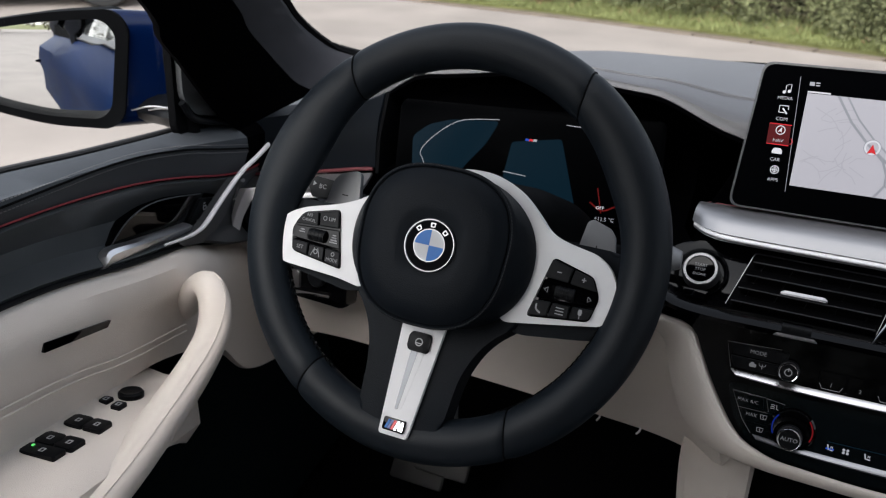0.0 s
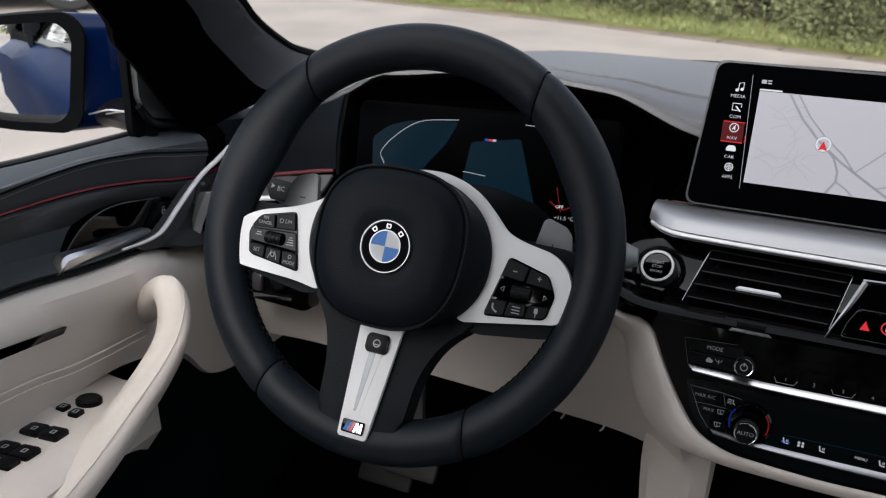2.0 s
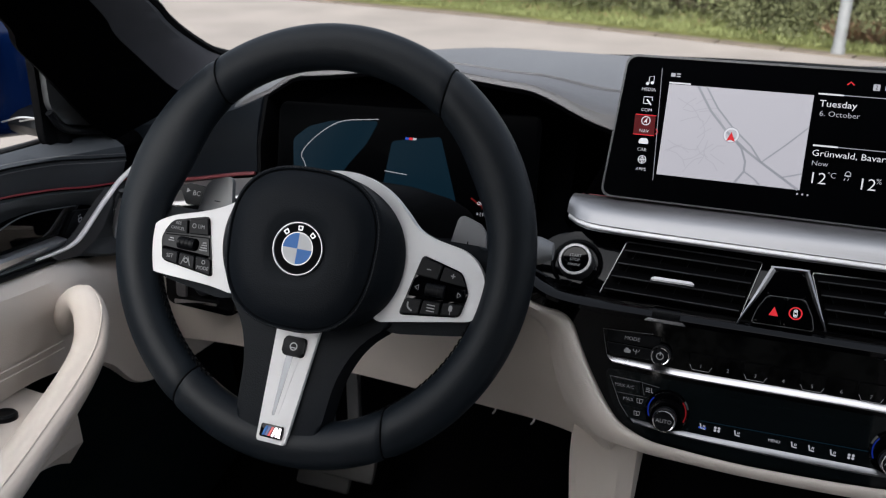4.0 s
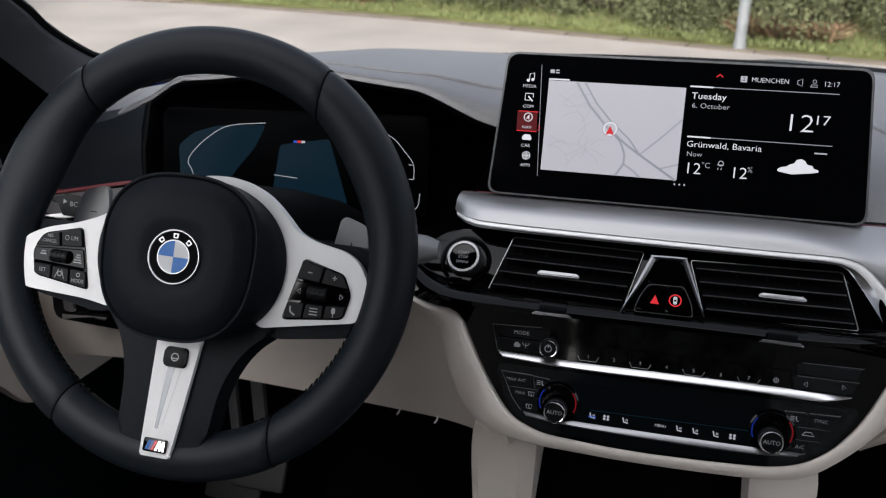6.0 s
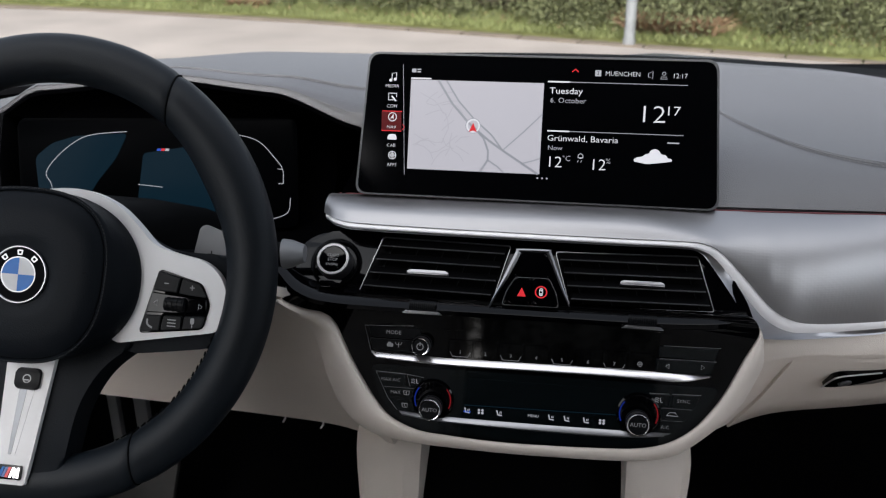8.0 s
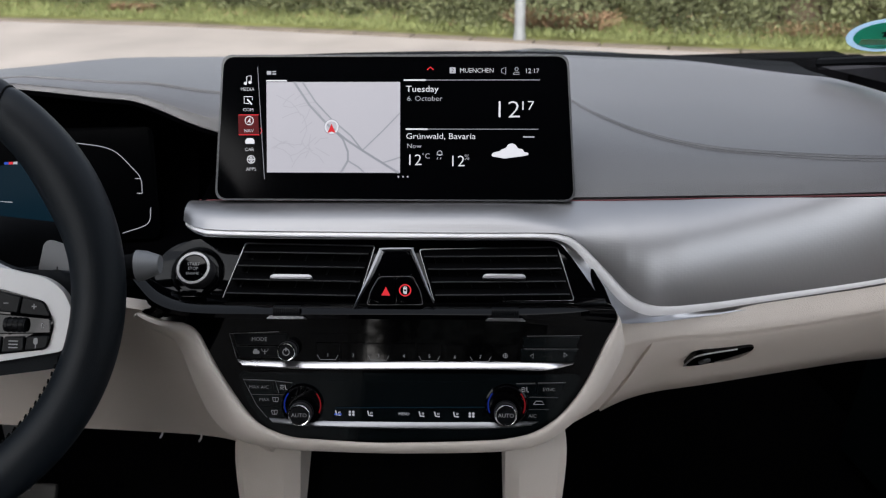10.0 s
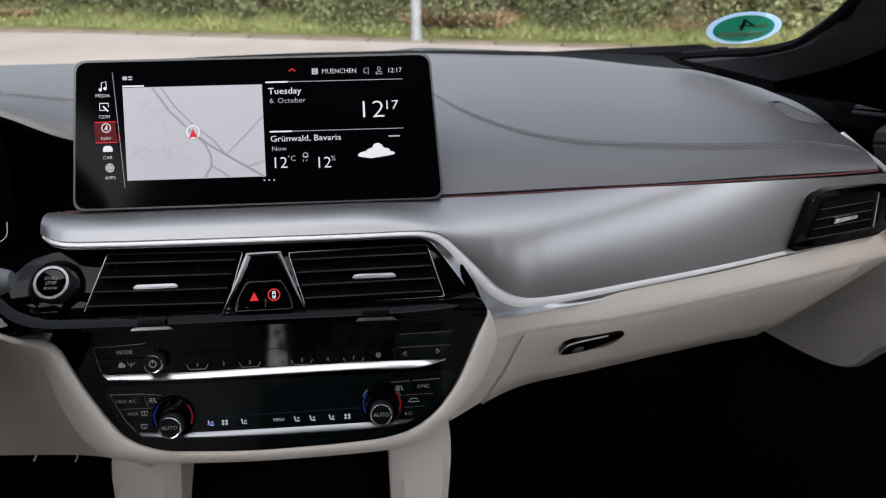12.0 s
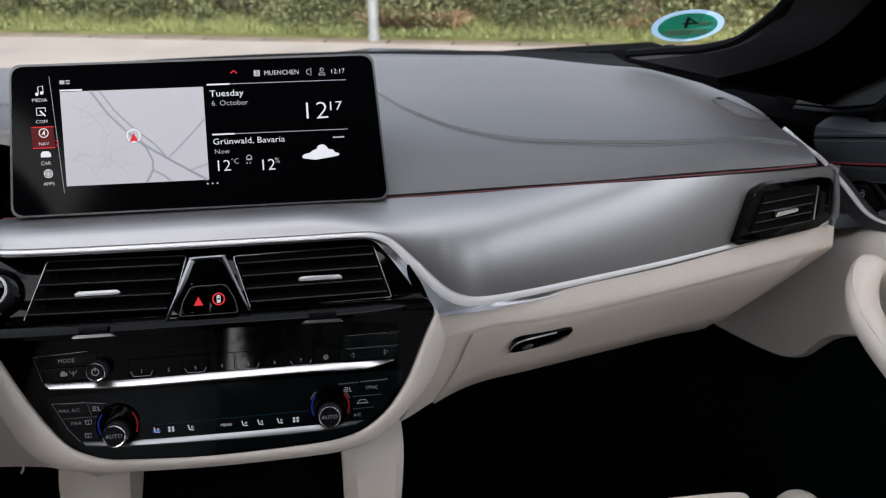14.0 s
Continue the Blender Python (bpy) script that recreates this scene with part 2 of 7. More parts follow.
def slab(M, pts, n0, n1, bevel=0.0, seg=2, hole=None):
    """A plate with a 2D outline in the frame M, from depth n0 to n1, its front edge bevelled; hole is an inner outline of as many points."""
    bm = bmesh.new()
    if hole:
        c = len(pts)
        rings = [[bm.verts.new(M @ Vector((p[0], p[1], d))) for p in q] for q, d in ((pts, n0), (pts, n1), (hole, n1), (hole, n0))]
        for a in range(4):
            A, B = rings[a], rings[(a + 1) % 4]
            for i in range(c):
                bm.faces.new((A[i], A[(i + 1) % c], B[(i + 1) % c], B[i]))
        bmesh.ops.recalc_face_normals(bm, faces=bm.faces)
        return bm
    lo = [bm.verts.new(M @ Vector((p[0], p[1], n0))) for p in pts]
    hi = [bm.verts.new(M @ Vector((p[0], p[1], n1))) for p in pts]
    c = len(pts)
    top = bm.faces.new(hi)
    bm.faces.new(lo[::-1])
    for i in range(c):
        bm.faces.new((lo[i], lo[(i + 1) % c], hi[(i + 1) % c], hi[i]))
    if bevel:
        bmesh.ops.bevel(bm, geom=list(top.edges), offset=bevel, segments=seg, profile=0.6, affect="EDGES", clamp_overlap=True)
    bmesh.ops.recalc_face_normals(bm, faces=bm.faces)
    return bm


def tube(path, a, b=None, n=14, closed=False, up=(0, 0, 1), caps=True):
    """A rod of elliptic section a x b along a path; a may be a function of 0..1 that gives (a, b)."""
    P = [Vector(p) for p in path]
    secs = []
    for i, p in enumerate(P):
        q, o = P[(i + 1) % len(P)] if closed or i < len(P) - 1 else p, P[i - 1] if closed or i else p
        t = (q - o).normalized()
        s = t.cross(Vector(up)).normalized()
        w = s.cross(t)
        ra, rb = a(i / (len(P) - 1)) if callable(a) else (a, b or a)
        secs.append([p + s * ra * math.cos(2 * math.pi * k / n) + w * rb * math.sin(2 * math.pi * k / n) for k in range(n)])
    if closed:
        secs.append(secs[0])
    bm = loft(secs, close=True, caps=caps and not closed)
    if closed:
        bmesh.ops.remove_doubles(bm, verts=bm.verts, dist=1e-6)
    return bm


def box(M, x0, y0, z0, x1, y1, z1, bevel=0.0, seg=2):
    bm = bmesh.new()
    bmesh.ops.create_cube(bm, size=1.0, matrix=M @ Matrix.Translation(((x0 + x1) / 2, (y0 + y1) / 2, (z0 + z1) / 2)) @ Matrix.Diagonal((x1 - x0, y1 - y0, z1 - z0, 1)))
    if bevel:
        bmesh.ops.bevel(bm, geom=bm.edges[:], offset=bevel, segments=seg, profile=0.6, affect="EDGES", clamp_overlap=True)
    return bm


def lathe(M, prof, n=40):
    """A turned body in the frame M about its z, from (radius, height) pairs."""
    secs = [[M @ Vector((r * math.cos(2 * math.pi * k / n), r * math.sin(2 * math.pi * k / n), h)) for k in range(n)] for r, h in prof]
    return loft(secs, close=True, caps=True)


def join(*bms):
    out = bmesh.new()
    for b in bms:
        me = bpy.data.meshes.new("tmp")
        b.to_mesh(me)
        b.free()
        out.from_mesh(me)
        bpy.data.meshes.remove(me)
    return out


def letters(M, text, size, u, v, n, align="LEFT", thin=0.0, wide=1.0):
    """Flat letters of that cap size, in the frame M; thin takes away weight, wide stretches them."""
    cu = bpy.data.curves.new("letters", "FONT")
    cu.body, cu.size, cu.align_x, cu.align_y, cu.resolution_u = text, size * 1.4, align, "CENTER", 2
    cu.offset = -thin * size
    ob = bpy.data.objects.new("letters", cu)
    me = bpy.data.meshes.new_from_object(ob)
    bm = bmesh.new()
    bm.from_mesh(me)
    bm.transform(M @ Matrix.Translation((u, v, n)) @ Matrix.Diagonal((wide, 1, 1, 1)))
    bpy.data.objects.remove(ob)
    bpy.data.curves.remove(cu)
    bpy.data.meshes.remove(me)
    return bm


def line2d(M, pts, w, n, h=0.0002):
    """A flat ribbon of width w along 2D points in the frame M."""
    bm = bmesh.new()
    P = [Vector(p) for p in pts]
    rows = []
    for i, p in enumerate(P):
        t = (P[min(i + 1, len(P) - 1)] - P[max(i - 1, 0)]).normalized()
        s = Vector((-t.y, t.x)) * w / 2
        rows.append([bm.verts.new(M @ Vector((*(p + s), n))), bm.verts.new(M @ Vector((*(p - s), n)))])
    for a, b in zip(rows, rows[1:]):
        bm.faces.new((a[0], b[0], b[1], a[1]))
    return bm


def facing(x, y, z, lean, yaw=0.0):
    """A frame at a place whose x runs to the car's right, y up a face that leans back, z out of it to the rear."""
    a, w = radians(lean), radians(yaw)
    X = Vector((math.cos(w), math.sin(w), 0))
    F = Vector((-math.sin(w), math.cos(w), 0))
    Y = F * math.sin(a) + Vector((0, 0, 1)) * math.cos(a)
    Z = X.cross(Y)
    return Matrix(((X.x, Y.x, Z.x, x), (X.y, Y.y, Z.y, y), (X.z, Y.z, Z.z, z), (0, 0, 0, 1)))


THETA = radians(8)
FWD = Vector((-math.sin(THETA), math.cos(THETA), 0))
SIDE = Vector((math.cos(THETA), math.sin(THETA), 0))
DOOR_L, DOOR_R = Vector((-0.756, 0.712, 0)), Vector((0.742, 0.942, 0))


def car(lat, s, z):
    """A place by the car's own axes: metres to the right of its middle, forward, up."""
    return SIDE * (lat + 0.06) + FWD * s + Vector((0, 0, z))

# ---- setting: ground, road, kerb, verge ----
KERB = [(-40, 10.5), (-14, 9.4), (-6, 8.75), (-3, 8.15), (-1.2, 7.6), (0.1, 7.15), (1.5, 6.7), (4, 6.0), (9, 4.9), (40, -2)]


def kerb_y(x, off=0.0):
    for (a, b), (c, d) in zip(KERB, KERB[1:]):
        if a <= x <= c:
            return b + (d - b) * (x - a) / (c - a) + off
    return (KERB[0] if x < 0 else KERB[-1])[1] + off


def strip(off0, off1, z0, z1, xs, rise=0.0):
    secs = []
    for x in xs:
        a, b = kerb_y(x, off0), kerb_y(x, off1)
        secs.append([(x, a + (b - a) * k / 8, z0 + (z1 - z0) * k / 8 + rise * noise.noise((x * 1.7, k * 0.9, 0.0))) for k in range(9)])
    return loft(secs)


ROAD = material("pale_worn_concrete", (0.258, 0.228, 0.203), 0.9, spec=0.2, var=0.14, var_scale=1.3, bump=0.5, bump_scale=60)
GRASSY = material("verge_soil_and_grass", (0.14, 0.145, 0.05), 0.95, spec=0.1, var=0.4, var_scale=2.2, bump=0.6, bump_scale=40)
GRASS = material("green_grass_blades", (0.185, 0.205, 0.080), 0.7, spec=0.12, var=0.25, var_scale=1.2, island=0.2)
DRYGRASS = material("dry_leaf_litter", (0.30, 0.19, 0.115), 0.85, spec=0.15, var=0.3, var_scale=3, island=0.4)
LEAF = material("shrub_leaves", (0.138, 0.148, 0.072), 0.7, spec=0.1, var=0.45, var_scale=0.9, island=0.18)
LEAF2 = material("dark_shrub_leaves", (0.118, 0.108, 0.064), 0.7, spec=0.1, var=0.45, var_scale=0.7, island=0.18)
BARK = material("tree_bark", (0.12, 0.085, 0.06), 0.9, spec=0.1, var=0.35, var_scale=7, bump=1.0, bump_scale=30)
STONE = material("kerb_stone", (0.15, 0.122, 0.095), 0.85, spec=0.2, var=0.2, var_scale=4, bump=0.5, bump_scale=80)
POLE = material("pale_grey_pole", (0.19, 0.195, 0.195), 0.5, var=0.1)

xs = [-60 + 2.5 * i for i in range(49)]
ground = part("ground", ([(-400, -400, -0.02), (400, -400, -0.02), (400, 400, -0.02), (-400, 400, -0.02)], [(0, 1, 2, 3)]), GRASSY, label="grassy soil reaching the horizon", smooth=False)
tagged(ground, category="ground", kind="structure")
road = part("road", loft([[(x, -60, 0.0), (x, -10, 0.0), (x, 0, 0.0), (x, kerb_y(x) - 1.0, 0.0), (x, kerb_y(x), 0.0)] for x in xs]), ROAD, label="pale worn concrete road and parking area", smooth=False)
tagged(road, category="road", kind="structure")
near = [-16 + 0.5 * i for i in range(57)]
verge = part("verge", strip(0.12, 9.0, 0.004, 0.35, near, 0.03), GRASSY, label="grass verge rising behind the kerb", smooth=True)
tagged(verge, category="verge", kind="structure")
kerb = thing("kerb", (0, 7.2, 0), "low weathered stone kerb along the road", "kerb", kind="structure")
stone_mesh = None
for i in range(46):
    x0 = -14 + i * 0.5
    ya, yb = kerb_y(x0), kerb_y(x0 + 0.49)
    ang = math.degrees(math.atan2(yb - ya, 0.49))
    if stone_mesh is None:
        o = part("kerb_stone", box(Matrix(), 0, 0, -0.03, 0.505, 0.14, 0.012, 0.0012), STONE, kerb)
        stone_mesh = o.data
    else:
        o = new("kerb_stone", stone_mesh)
        attach(o, kerb)
    o.matrix_basis = pose(x0, ya, 0, 0, 0, ang)


def blades(count, x0, x1, o0, o1, h, w, seed, lean=0.5, ground_rise=0.033):
    rng = np.random.RandomState(seed)
    V, Fc = [], []
    for i in range(count):
        x = rng.uniform(x0, x1)
        o = rng.uniform(o0, o1)
        y = kerb_y(x) + o
        z = 0.002 + 0.25 * min(o, 0.12) + ground_rise * o
        a = rng.uniform(0, 6.283)
        hh = h * rng.uniform(0.4, 1.2)
        dx, dy = math.cos(a) * w, math.sin(a) * w
        lx, ly = rng.normal(0, lean * hh, 2)
        b = len(V)
        V += [(x - dx, y - dy, z), (x + dx, y + dy, z), (x + lx, y + ly, z + hh)]
        Fc.append((b, b + 1, b + 2))
    return V, Fc


def leaf_cloud(count, spots, size, seed):
    """Small bent leaves scattered round many spots (x, y, z, radius)."""
    rng = np.random.RandomState(seed)
    V, Fc = [], []
    for i in range(count):
        x, y, z, r = spots[rng.randint(len(spots))]
        d = rng.normal(0, 1, 3)
        d /= np.linalg.norm(d)
        p = np.array((x, y, z)) + d * r * rng.uniform(0.55, 1.05)
        a, b2 = rng.normal(0, 1, 3), rng.normal(0, 1, 3)
        a /= np.linalg.norm(a)
        b2 = np.cross(a, b2)
        b2 /= np.linalg.norm(b2)
        s = size * rng.uniform(0.5, 1.4)
        k = len(V)
        V += [tuple(p - a * s), tuple(p + b2 * s * 0.45), tuple(p + a * s), tuple(p - b2 * s * 0.45)]
        Fc.append((k, k + 1, k + 2, k + 3))
    return V, Fc


g = part("grass", blades(22000, -9, 5, 0.12, 0.85, 0.05, 0.006, 3), GRASS, label="short bright green grass on the verge", smooth=False)
tagged(g, category="grass", kind="stuff")
g = part("tall_grass", blades(12000, -10, 6, 0.42, 1.2, 0.09, 0.008, 4), GRASS, label="longer grass at the edge of the shrubs", smooth=False)
tagged(g, category="grass", kind="stuff")
g = part("leaf_litter", blades(6000, -10, 6, 0.45, 1.4, 0.035, 0.02, 5, lean=1.2), DRYGRASS, label="brown fallen leaves on the verge", smooth=False)
tagged(g, category="leaves", kind="stuff")
rng = np.random.RandomState(7)
spots = [(rng.uniform(-24, -15), rng.uniform(-40, 4), 0.5 + 6.0 * rng.uniform(0, 1), rng.uniform(0.5, 1.2)) for i in range(190)]
spots += [(rng.uniform(-40, 14), rng.uniform(-44, -34), 0.5 + 8.0 * rng.uniform(0, 1), rng.uniform(0.8, 1.6)) for i in range(160)]
g = part("roadside_trees", leaf_cloud(44000, spots, 0.20, 17), LEAF2, label="leafy trees and hedge beyond the parking area", smooth=False)
tagged(g, category="trees", kind="stuff")
for name, mat_, o0, o1, zz, n_sp, n_lf, sz, lab, seed in (
        ("shrubs", LEAF, 0.50, 1.3, 0.55, 340, 120000, 0.021, "green mixed shrubs along the wood's edge", 11),
        ("undergrowth", LEAF2, 1.0, 3.0, 1.2, 240, 80000, 0.042, "dark undergrowth deep in the wood", 12),
        ("wood_edge", LEAF, 2.8, 6.4, 2.6, 140, 18000, 0.16, "leafy trees behind the undergrowth", 13)):
    spots = []
    for i in range(n_sp):
        x = rng.uniform(-12, 7)
        o = rng.uniform(o0, o1) - 0.05 * (x + 2)
        r = rng.uniform(0.12, 0.32) * (1 + zz * 0.4)
        spots.append((x, kerb_y(x) + o, 0.08 + r * 0.6 + zz * rng.uniform(0, 1) ** 2, r))
    g = part(name, leaf_cloud(n_lf, spots, sz, seed), mat_, label=lab, smooth=False)
    tagged(g, category="shrubs", kind="stuff")


def tree_trunk(x, off, r, h, lean=0.0):
    y = kerb_y(x) + off
    t = thing("tree_trunk", (x, y, 0.1), "brown rough-barked tree trunk in the undergrowth", "tree", "tree trunks")
    path = [(x + lean * k / 8 + 0.03 * math.sin(k), y + 0.02 * math.cos(2 * k), -0.02 + h * k / 8) for k in range(9)]
    part("trunk", tube(path, lambda q: (r * (1.25 - 0.45 * q - 0.25 * min(q * 4, 1)) * 1.1, r * (1.25 - 0.45 * q - 0.25 * min(q * 4, 1)) * 1.1), n=12, up=(0, 1, 0)), BARK, t)


for x, off, r, h, ln in ((2.70, 1.15, 0.14, 4, 0.1), (0.9, 3.2, 0.07, 4, 0.0), (-1.3, 3.6, 0.09, 5, 0.15), (-2.6, 2.9, 0.06, 4, -0.1), (-4.4, 3.4, 0.1, 5, 0.1), (2.1, 3.4, 0.06, 4, -0.1), (4.2, 2.8, 0.1, 4, 0)):
    tree_trunk(x, off, r, h, ln)
lamp_post = thing("lamp_post", (0.39, 7.15, 0), "pale grey round metal post on the verge", "post")
part("post", lathe(pose(0.39, 7.15, 0.0), [(0.050, 0.0), (0.050, 0.05), (0.042, 0.07), (0.040, 3.0), (0.036, 3.02)], 20), POLE, lamp_post)
mound = thing("earth_mound", (0.75, 7.45, 0), "low mound of brown earth and dry leaves beside the post", "mound")
part("soil", blades(2500, 0.42, 1.05, 0.45, 0.85, 0.13, 0.03, 9, lean=0.9), DRYGRASS, mound, smooth=False)


for x0, x1, o0, o1, sd in ((2.30, 2.95, 0.55, 1.05, 31), (-3.6, -3.2, 0.52, 0.66, 32)):
    m_ = thing("earth_mound", ((x0 + x1) / 2, kerb_y((x0 + x1) / 2) + (o0 + o1) / 2, 0.04), "low heap of brown earth and dry leaves among the grass", "mound")
    part("soil", blades(1800, x0, x1, o0, o1, 0.06, 0.03, sd, lean=0.9), DRYGRASS, m_, smooth=False)


# ---- setting: cabin shell ----
def structure(ob, category="car body"):
    return tagged(ob, category=category, kind="structure")


cabin = structure(thing("cabin_shell", (0.06, 0, 0.2), "dark closed cabin of the car: floor, roof lining and bulkheads", "car cabin"))
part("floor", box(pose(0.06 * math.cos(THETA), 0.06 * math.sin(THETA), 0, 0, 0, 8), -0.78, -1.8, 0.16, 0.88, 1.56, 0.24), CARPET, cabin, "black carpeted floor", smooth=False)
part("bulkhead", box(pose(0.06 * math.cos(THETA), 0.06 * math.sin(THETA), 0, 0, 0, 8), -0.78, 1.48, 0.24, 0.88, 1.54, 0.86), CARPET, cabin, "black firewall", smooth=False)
roof_secs = []
for s, z, hw in ((0.55, 1.303, 0.57), (0.48, 1.335, 0.58), (0.40, 1.372, 0.59), (0.25, 1.422, 0.60), (-0.3, 1.46, 0.62), (-0.8, 1.455, 0.61), (-1.12, 1.43, 0.59)):
    roof_secs.append([car(0.05 + hw * k / 6, s, z - 0.05 * (abs(k) / 6) ** 3) for k in range(-6, 7)])
part("roof_lining", skin(roof_secs, 24, 0.04), ROOFCLOTH, cabin, "dark grey roof lining")
# Unseen rear closure, added to hold back light and keep gloss reflections dark.
part("rear_bulkhead", loft([[car(-0.76, -1.75, 0.2), car(-0.72, -1.66, 0.93)], [car(0.86, -1.75, 0.2), car(0.82, -1.66, 0.93)]], 0.05), CARPET, cabin, "unseen black wall that closes the cabin's rear against light", smooth=False)
part("parcel_shelf", loft([[car(-0.72, -1.28, 0.90), car(-0.70, -1.68, 0.93)], [car(0.82, -1.28, 0.90), car(0.80, -1.68, 0.93)]], 0.02), CARPET, cabin, "black parcel shelf", smooth=False)
part("rear_bench", loft([[car(-0.66, -0.72, 0.44), car(-0.66, -1.16, 0.46), car(-0.66, -1.24, 0.60), car(-0.66, -1.34, 0.93)], [car(0.76, -0.72, 0.44), car(0.76, -1.16, 0.46), car(0.76, -1.24, 0.60), car(0.76, -1.34, 0.93)]], 0.05), CARPET, cabin, "dark rear bench")
rw = part("rear_window", loft([[car(0.05 + 0.62 * k / 6, -1.67 - 0.04 * (1 - (k / 6) ** 2), 0.95) for k in range(-6, 7)], [car(0.05 + 0.60 * k / 6, -1.42 - 0.03 * (1 - (k / 6) ** 2), 1.24) for k in range(-6, 7)], [car(0.05 + 0.57 * k / 6, -1.12, 1.415 - 0.03 * (k / 6) ** 2) for k in range(-6, 7)]]), TINTED, cabin, "unseen rear window, tinted nearly opaque")
rw.visible_shadow = False
for sd in (-1, 1):
    w0, w1, w2 = (-0.755, -0.72, -0.56) if sd < 0 else (0.905, 0.82, 0.66)
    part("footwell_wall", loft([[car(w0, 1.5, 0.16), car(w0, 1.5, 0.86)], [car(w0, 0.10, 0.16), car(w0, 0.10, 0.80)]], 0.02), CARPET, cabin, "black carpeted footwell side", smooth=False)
    part("rear_side_wall", loft([[car(w0, -0.35, 0.2), car(w1, -0.35, 0.93)], [car(w0, -1.75, 0.2), car(w1, -1.75, 0.97)]], 0.04), CARPET, cabin, smooth=False)
    part("centre_pillar", tube([car(w1, -0.42, 0.6), car(w1, -0.42, 0.95), car(w1 * 0.6 + w2 * 0.4, -0.42, 1.20), car(w2, -0.40, 1.42)], 0.03, 0.08), PILLAR, cabin)
    rg = part("rear_side_window", loft([[car(w0 * 0.985, s, z0), car(w1 * 0.72 + w2 * 0.28, s, z0 * 0.4 + z1 * 0.6), car(w2 * 0.85 + w1 * 0.15, s, z1)] for s, z0, z1 in ((-0.30, 0.925, 1.40), (-0.7, 0.94, 1.395), (-1.1, 0.955, 1.33), (-1.5, 0.975, 1.16))], 0.004), TINTED, cabin, "rear side window, tinted nearly opaque")
    rg.visible_shadow = False
    part("rear_pillar", tube([car(w1, -1.65, 0.9), car(w1 * 0.5 + w2 * 0.5, -1.45, 1.2), car(w2, -1.2, 1.42)], 0.06, 0.16), PILLAR, cabin)

# windscreen pillars with their trim
PIL_A = {1: [(0.622, 1.125, .917), (0.652, 1.066, .929), (0.668, 1.009, .940), (0.678, .951, .958), (0.678, .909, .980), (0.672, .872, 1.0), (0.66, .829, 1.024), (0.605, .58, 1.19), (0.555, .28, 1.395)],
         -1: [(0.63, 1.13, .917), (0.654, 1.108, .927), (0.665, 1.085, .938), (0.668, 1.033, .965), (0.662, .984, .99), (0.652, .939, 1.015), (0.635, .83, 1.07), (0.60, .58, 1.20), (0.555, .28, 1.395)]}
PIL_B = {1: [(0.80, .93, .885), (0.80, .88, .915), (0.795, .80, .96), (0.785, .735, 1.005), (0.775, .68, 1.055), (0.72, .45, 1.21), (0.66, .20, 1.39)],
         -1: [(0.70, .90, .87), (0.70, .86, .90), (0.69, .80, .955), (0.675, .74, 1.0), (0.66, .69, 1.05), (0.61, .45, 1.21), (0.55, .20, 1.39)]}
for sd, nm in ((-1, "a_pillar_left"), (1, "a_pillar_right")):
    keys = []
    for a, b in zip(PIL_A[sd], spline(PIL_B[sd], 9)):
        row = []
        for f, bulge_in in ((0.0, 0.0), (0.12, 0.012), (0.3, 0.018), (0.55, 0.016), (0.8, 0.010), (1.0, 0.0)):
            row.append(car(sd * (a[0] * (1 - f) + b[0] * f - bulge_in), a[1] * (1 - f) + b[1] * f, a[2] * (1 - f) + b[2] * f + bulge_in * 0.2))
        keys.append([car(sd * (a[0] + 0.02), a[1] + 0.02, a[2])] + row + [car(sd * (b[0] + 0.012), b[1] + 0.01, b[2])])
    o = part(nm, skin([k[:5] for k in keys], 40, 0.006), PILLAR, label="dark grey cloth-trimmed windscreen pillar")
    structure(o, "pillar")
    # Cabin side of the same pillar; its shade is put in as black colour.
    o = part("pillar_shade_left" if sd < 0 else "pillar_shade_right", skin([k[4:] for k in keys], 40, 0.006), SHADEBLACK, label="inner side of the windscreen pillar, its shade coloured black")
    structure(o, "pillar")
    o = part("glass_border_left" if sd < 0 else "glass_border_right", tube(spline([car(sd * (a[0] + 0.006), a[1] + 0.004, a[2] + 0.002) for a in PIL_A[sd]], 40), 0.010, 0.007, n=8), DARK, label="black border of the windscreen")
    structure(o, "window seal")

glass_top, glass_base = [], []
for k in range(-8, 9):
    q = k / 8
    glass_base.append(car(0.70 * q, 1.33 - 0.19 * q * q, 0.905 + 0.0 * q))
    glass_top.append(car(0.54 * q, 0.36 - 0.05 * q * q, 1.40 - 0.03 * q * q))
ws = part("windscreen", loft([[a + (b - a) * t + Vector((0, 0, 0.03 * math.sin(math.pi * t))) for a, b in zip(glass_base, glass_top)] for t in (0, 0.2, 0.4, 0.6, 0.8, 1)]), PANE, label="clear curved laminated windscreen glass")
ws.visible_shadow = False
structure(ws, "windscreen")

# bonnet outside the glass
hood = part("bonnet", skin([[car(0.78 * k / 6, s, z - 0.05 * (abs(k) / 6) ** 2.5 + (0.012 if abs(k) in (3, 4) else 0)) for k in range(-6, 7)] for s, z in ((1.42, 0.876), (1.6, 0.860), (2.0, 0.795), (2.4, 0.70), (2.6, 0.60))], 24, 0.02), BLUEPAINT, label="deep blue painted bonnet below the windscreen")
structure(hood, "bonnet")
cowl = part("cowl", skin([[car(0.74 * k / 6, s, z - 0.035 * (abs(k) / 6) ** 2) for k in range(-6, 7)] for s, z in ((1.30, 0.900), (1.36, 0.897), (1.42, 0.90))], 8, 0.01), DARK, label="black cowl panel at the foot of the windscreen")
structure(cowl, "cowl")

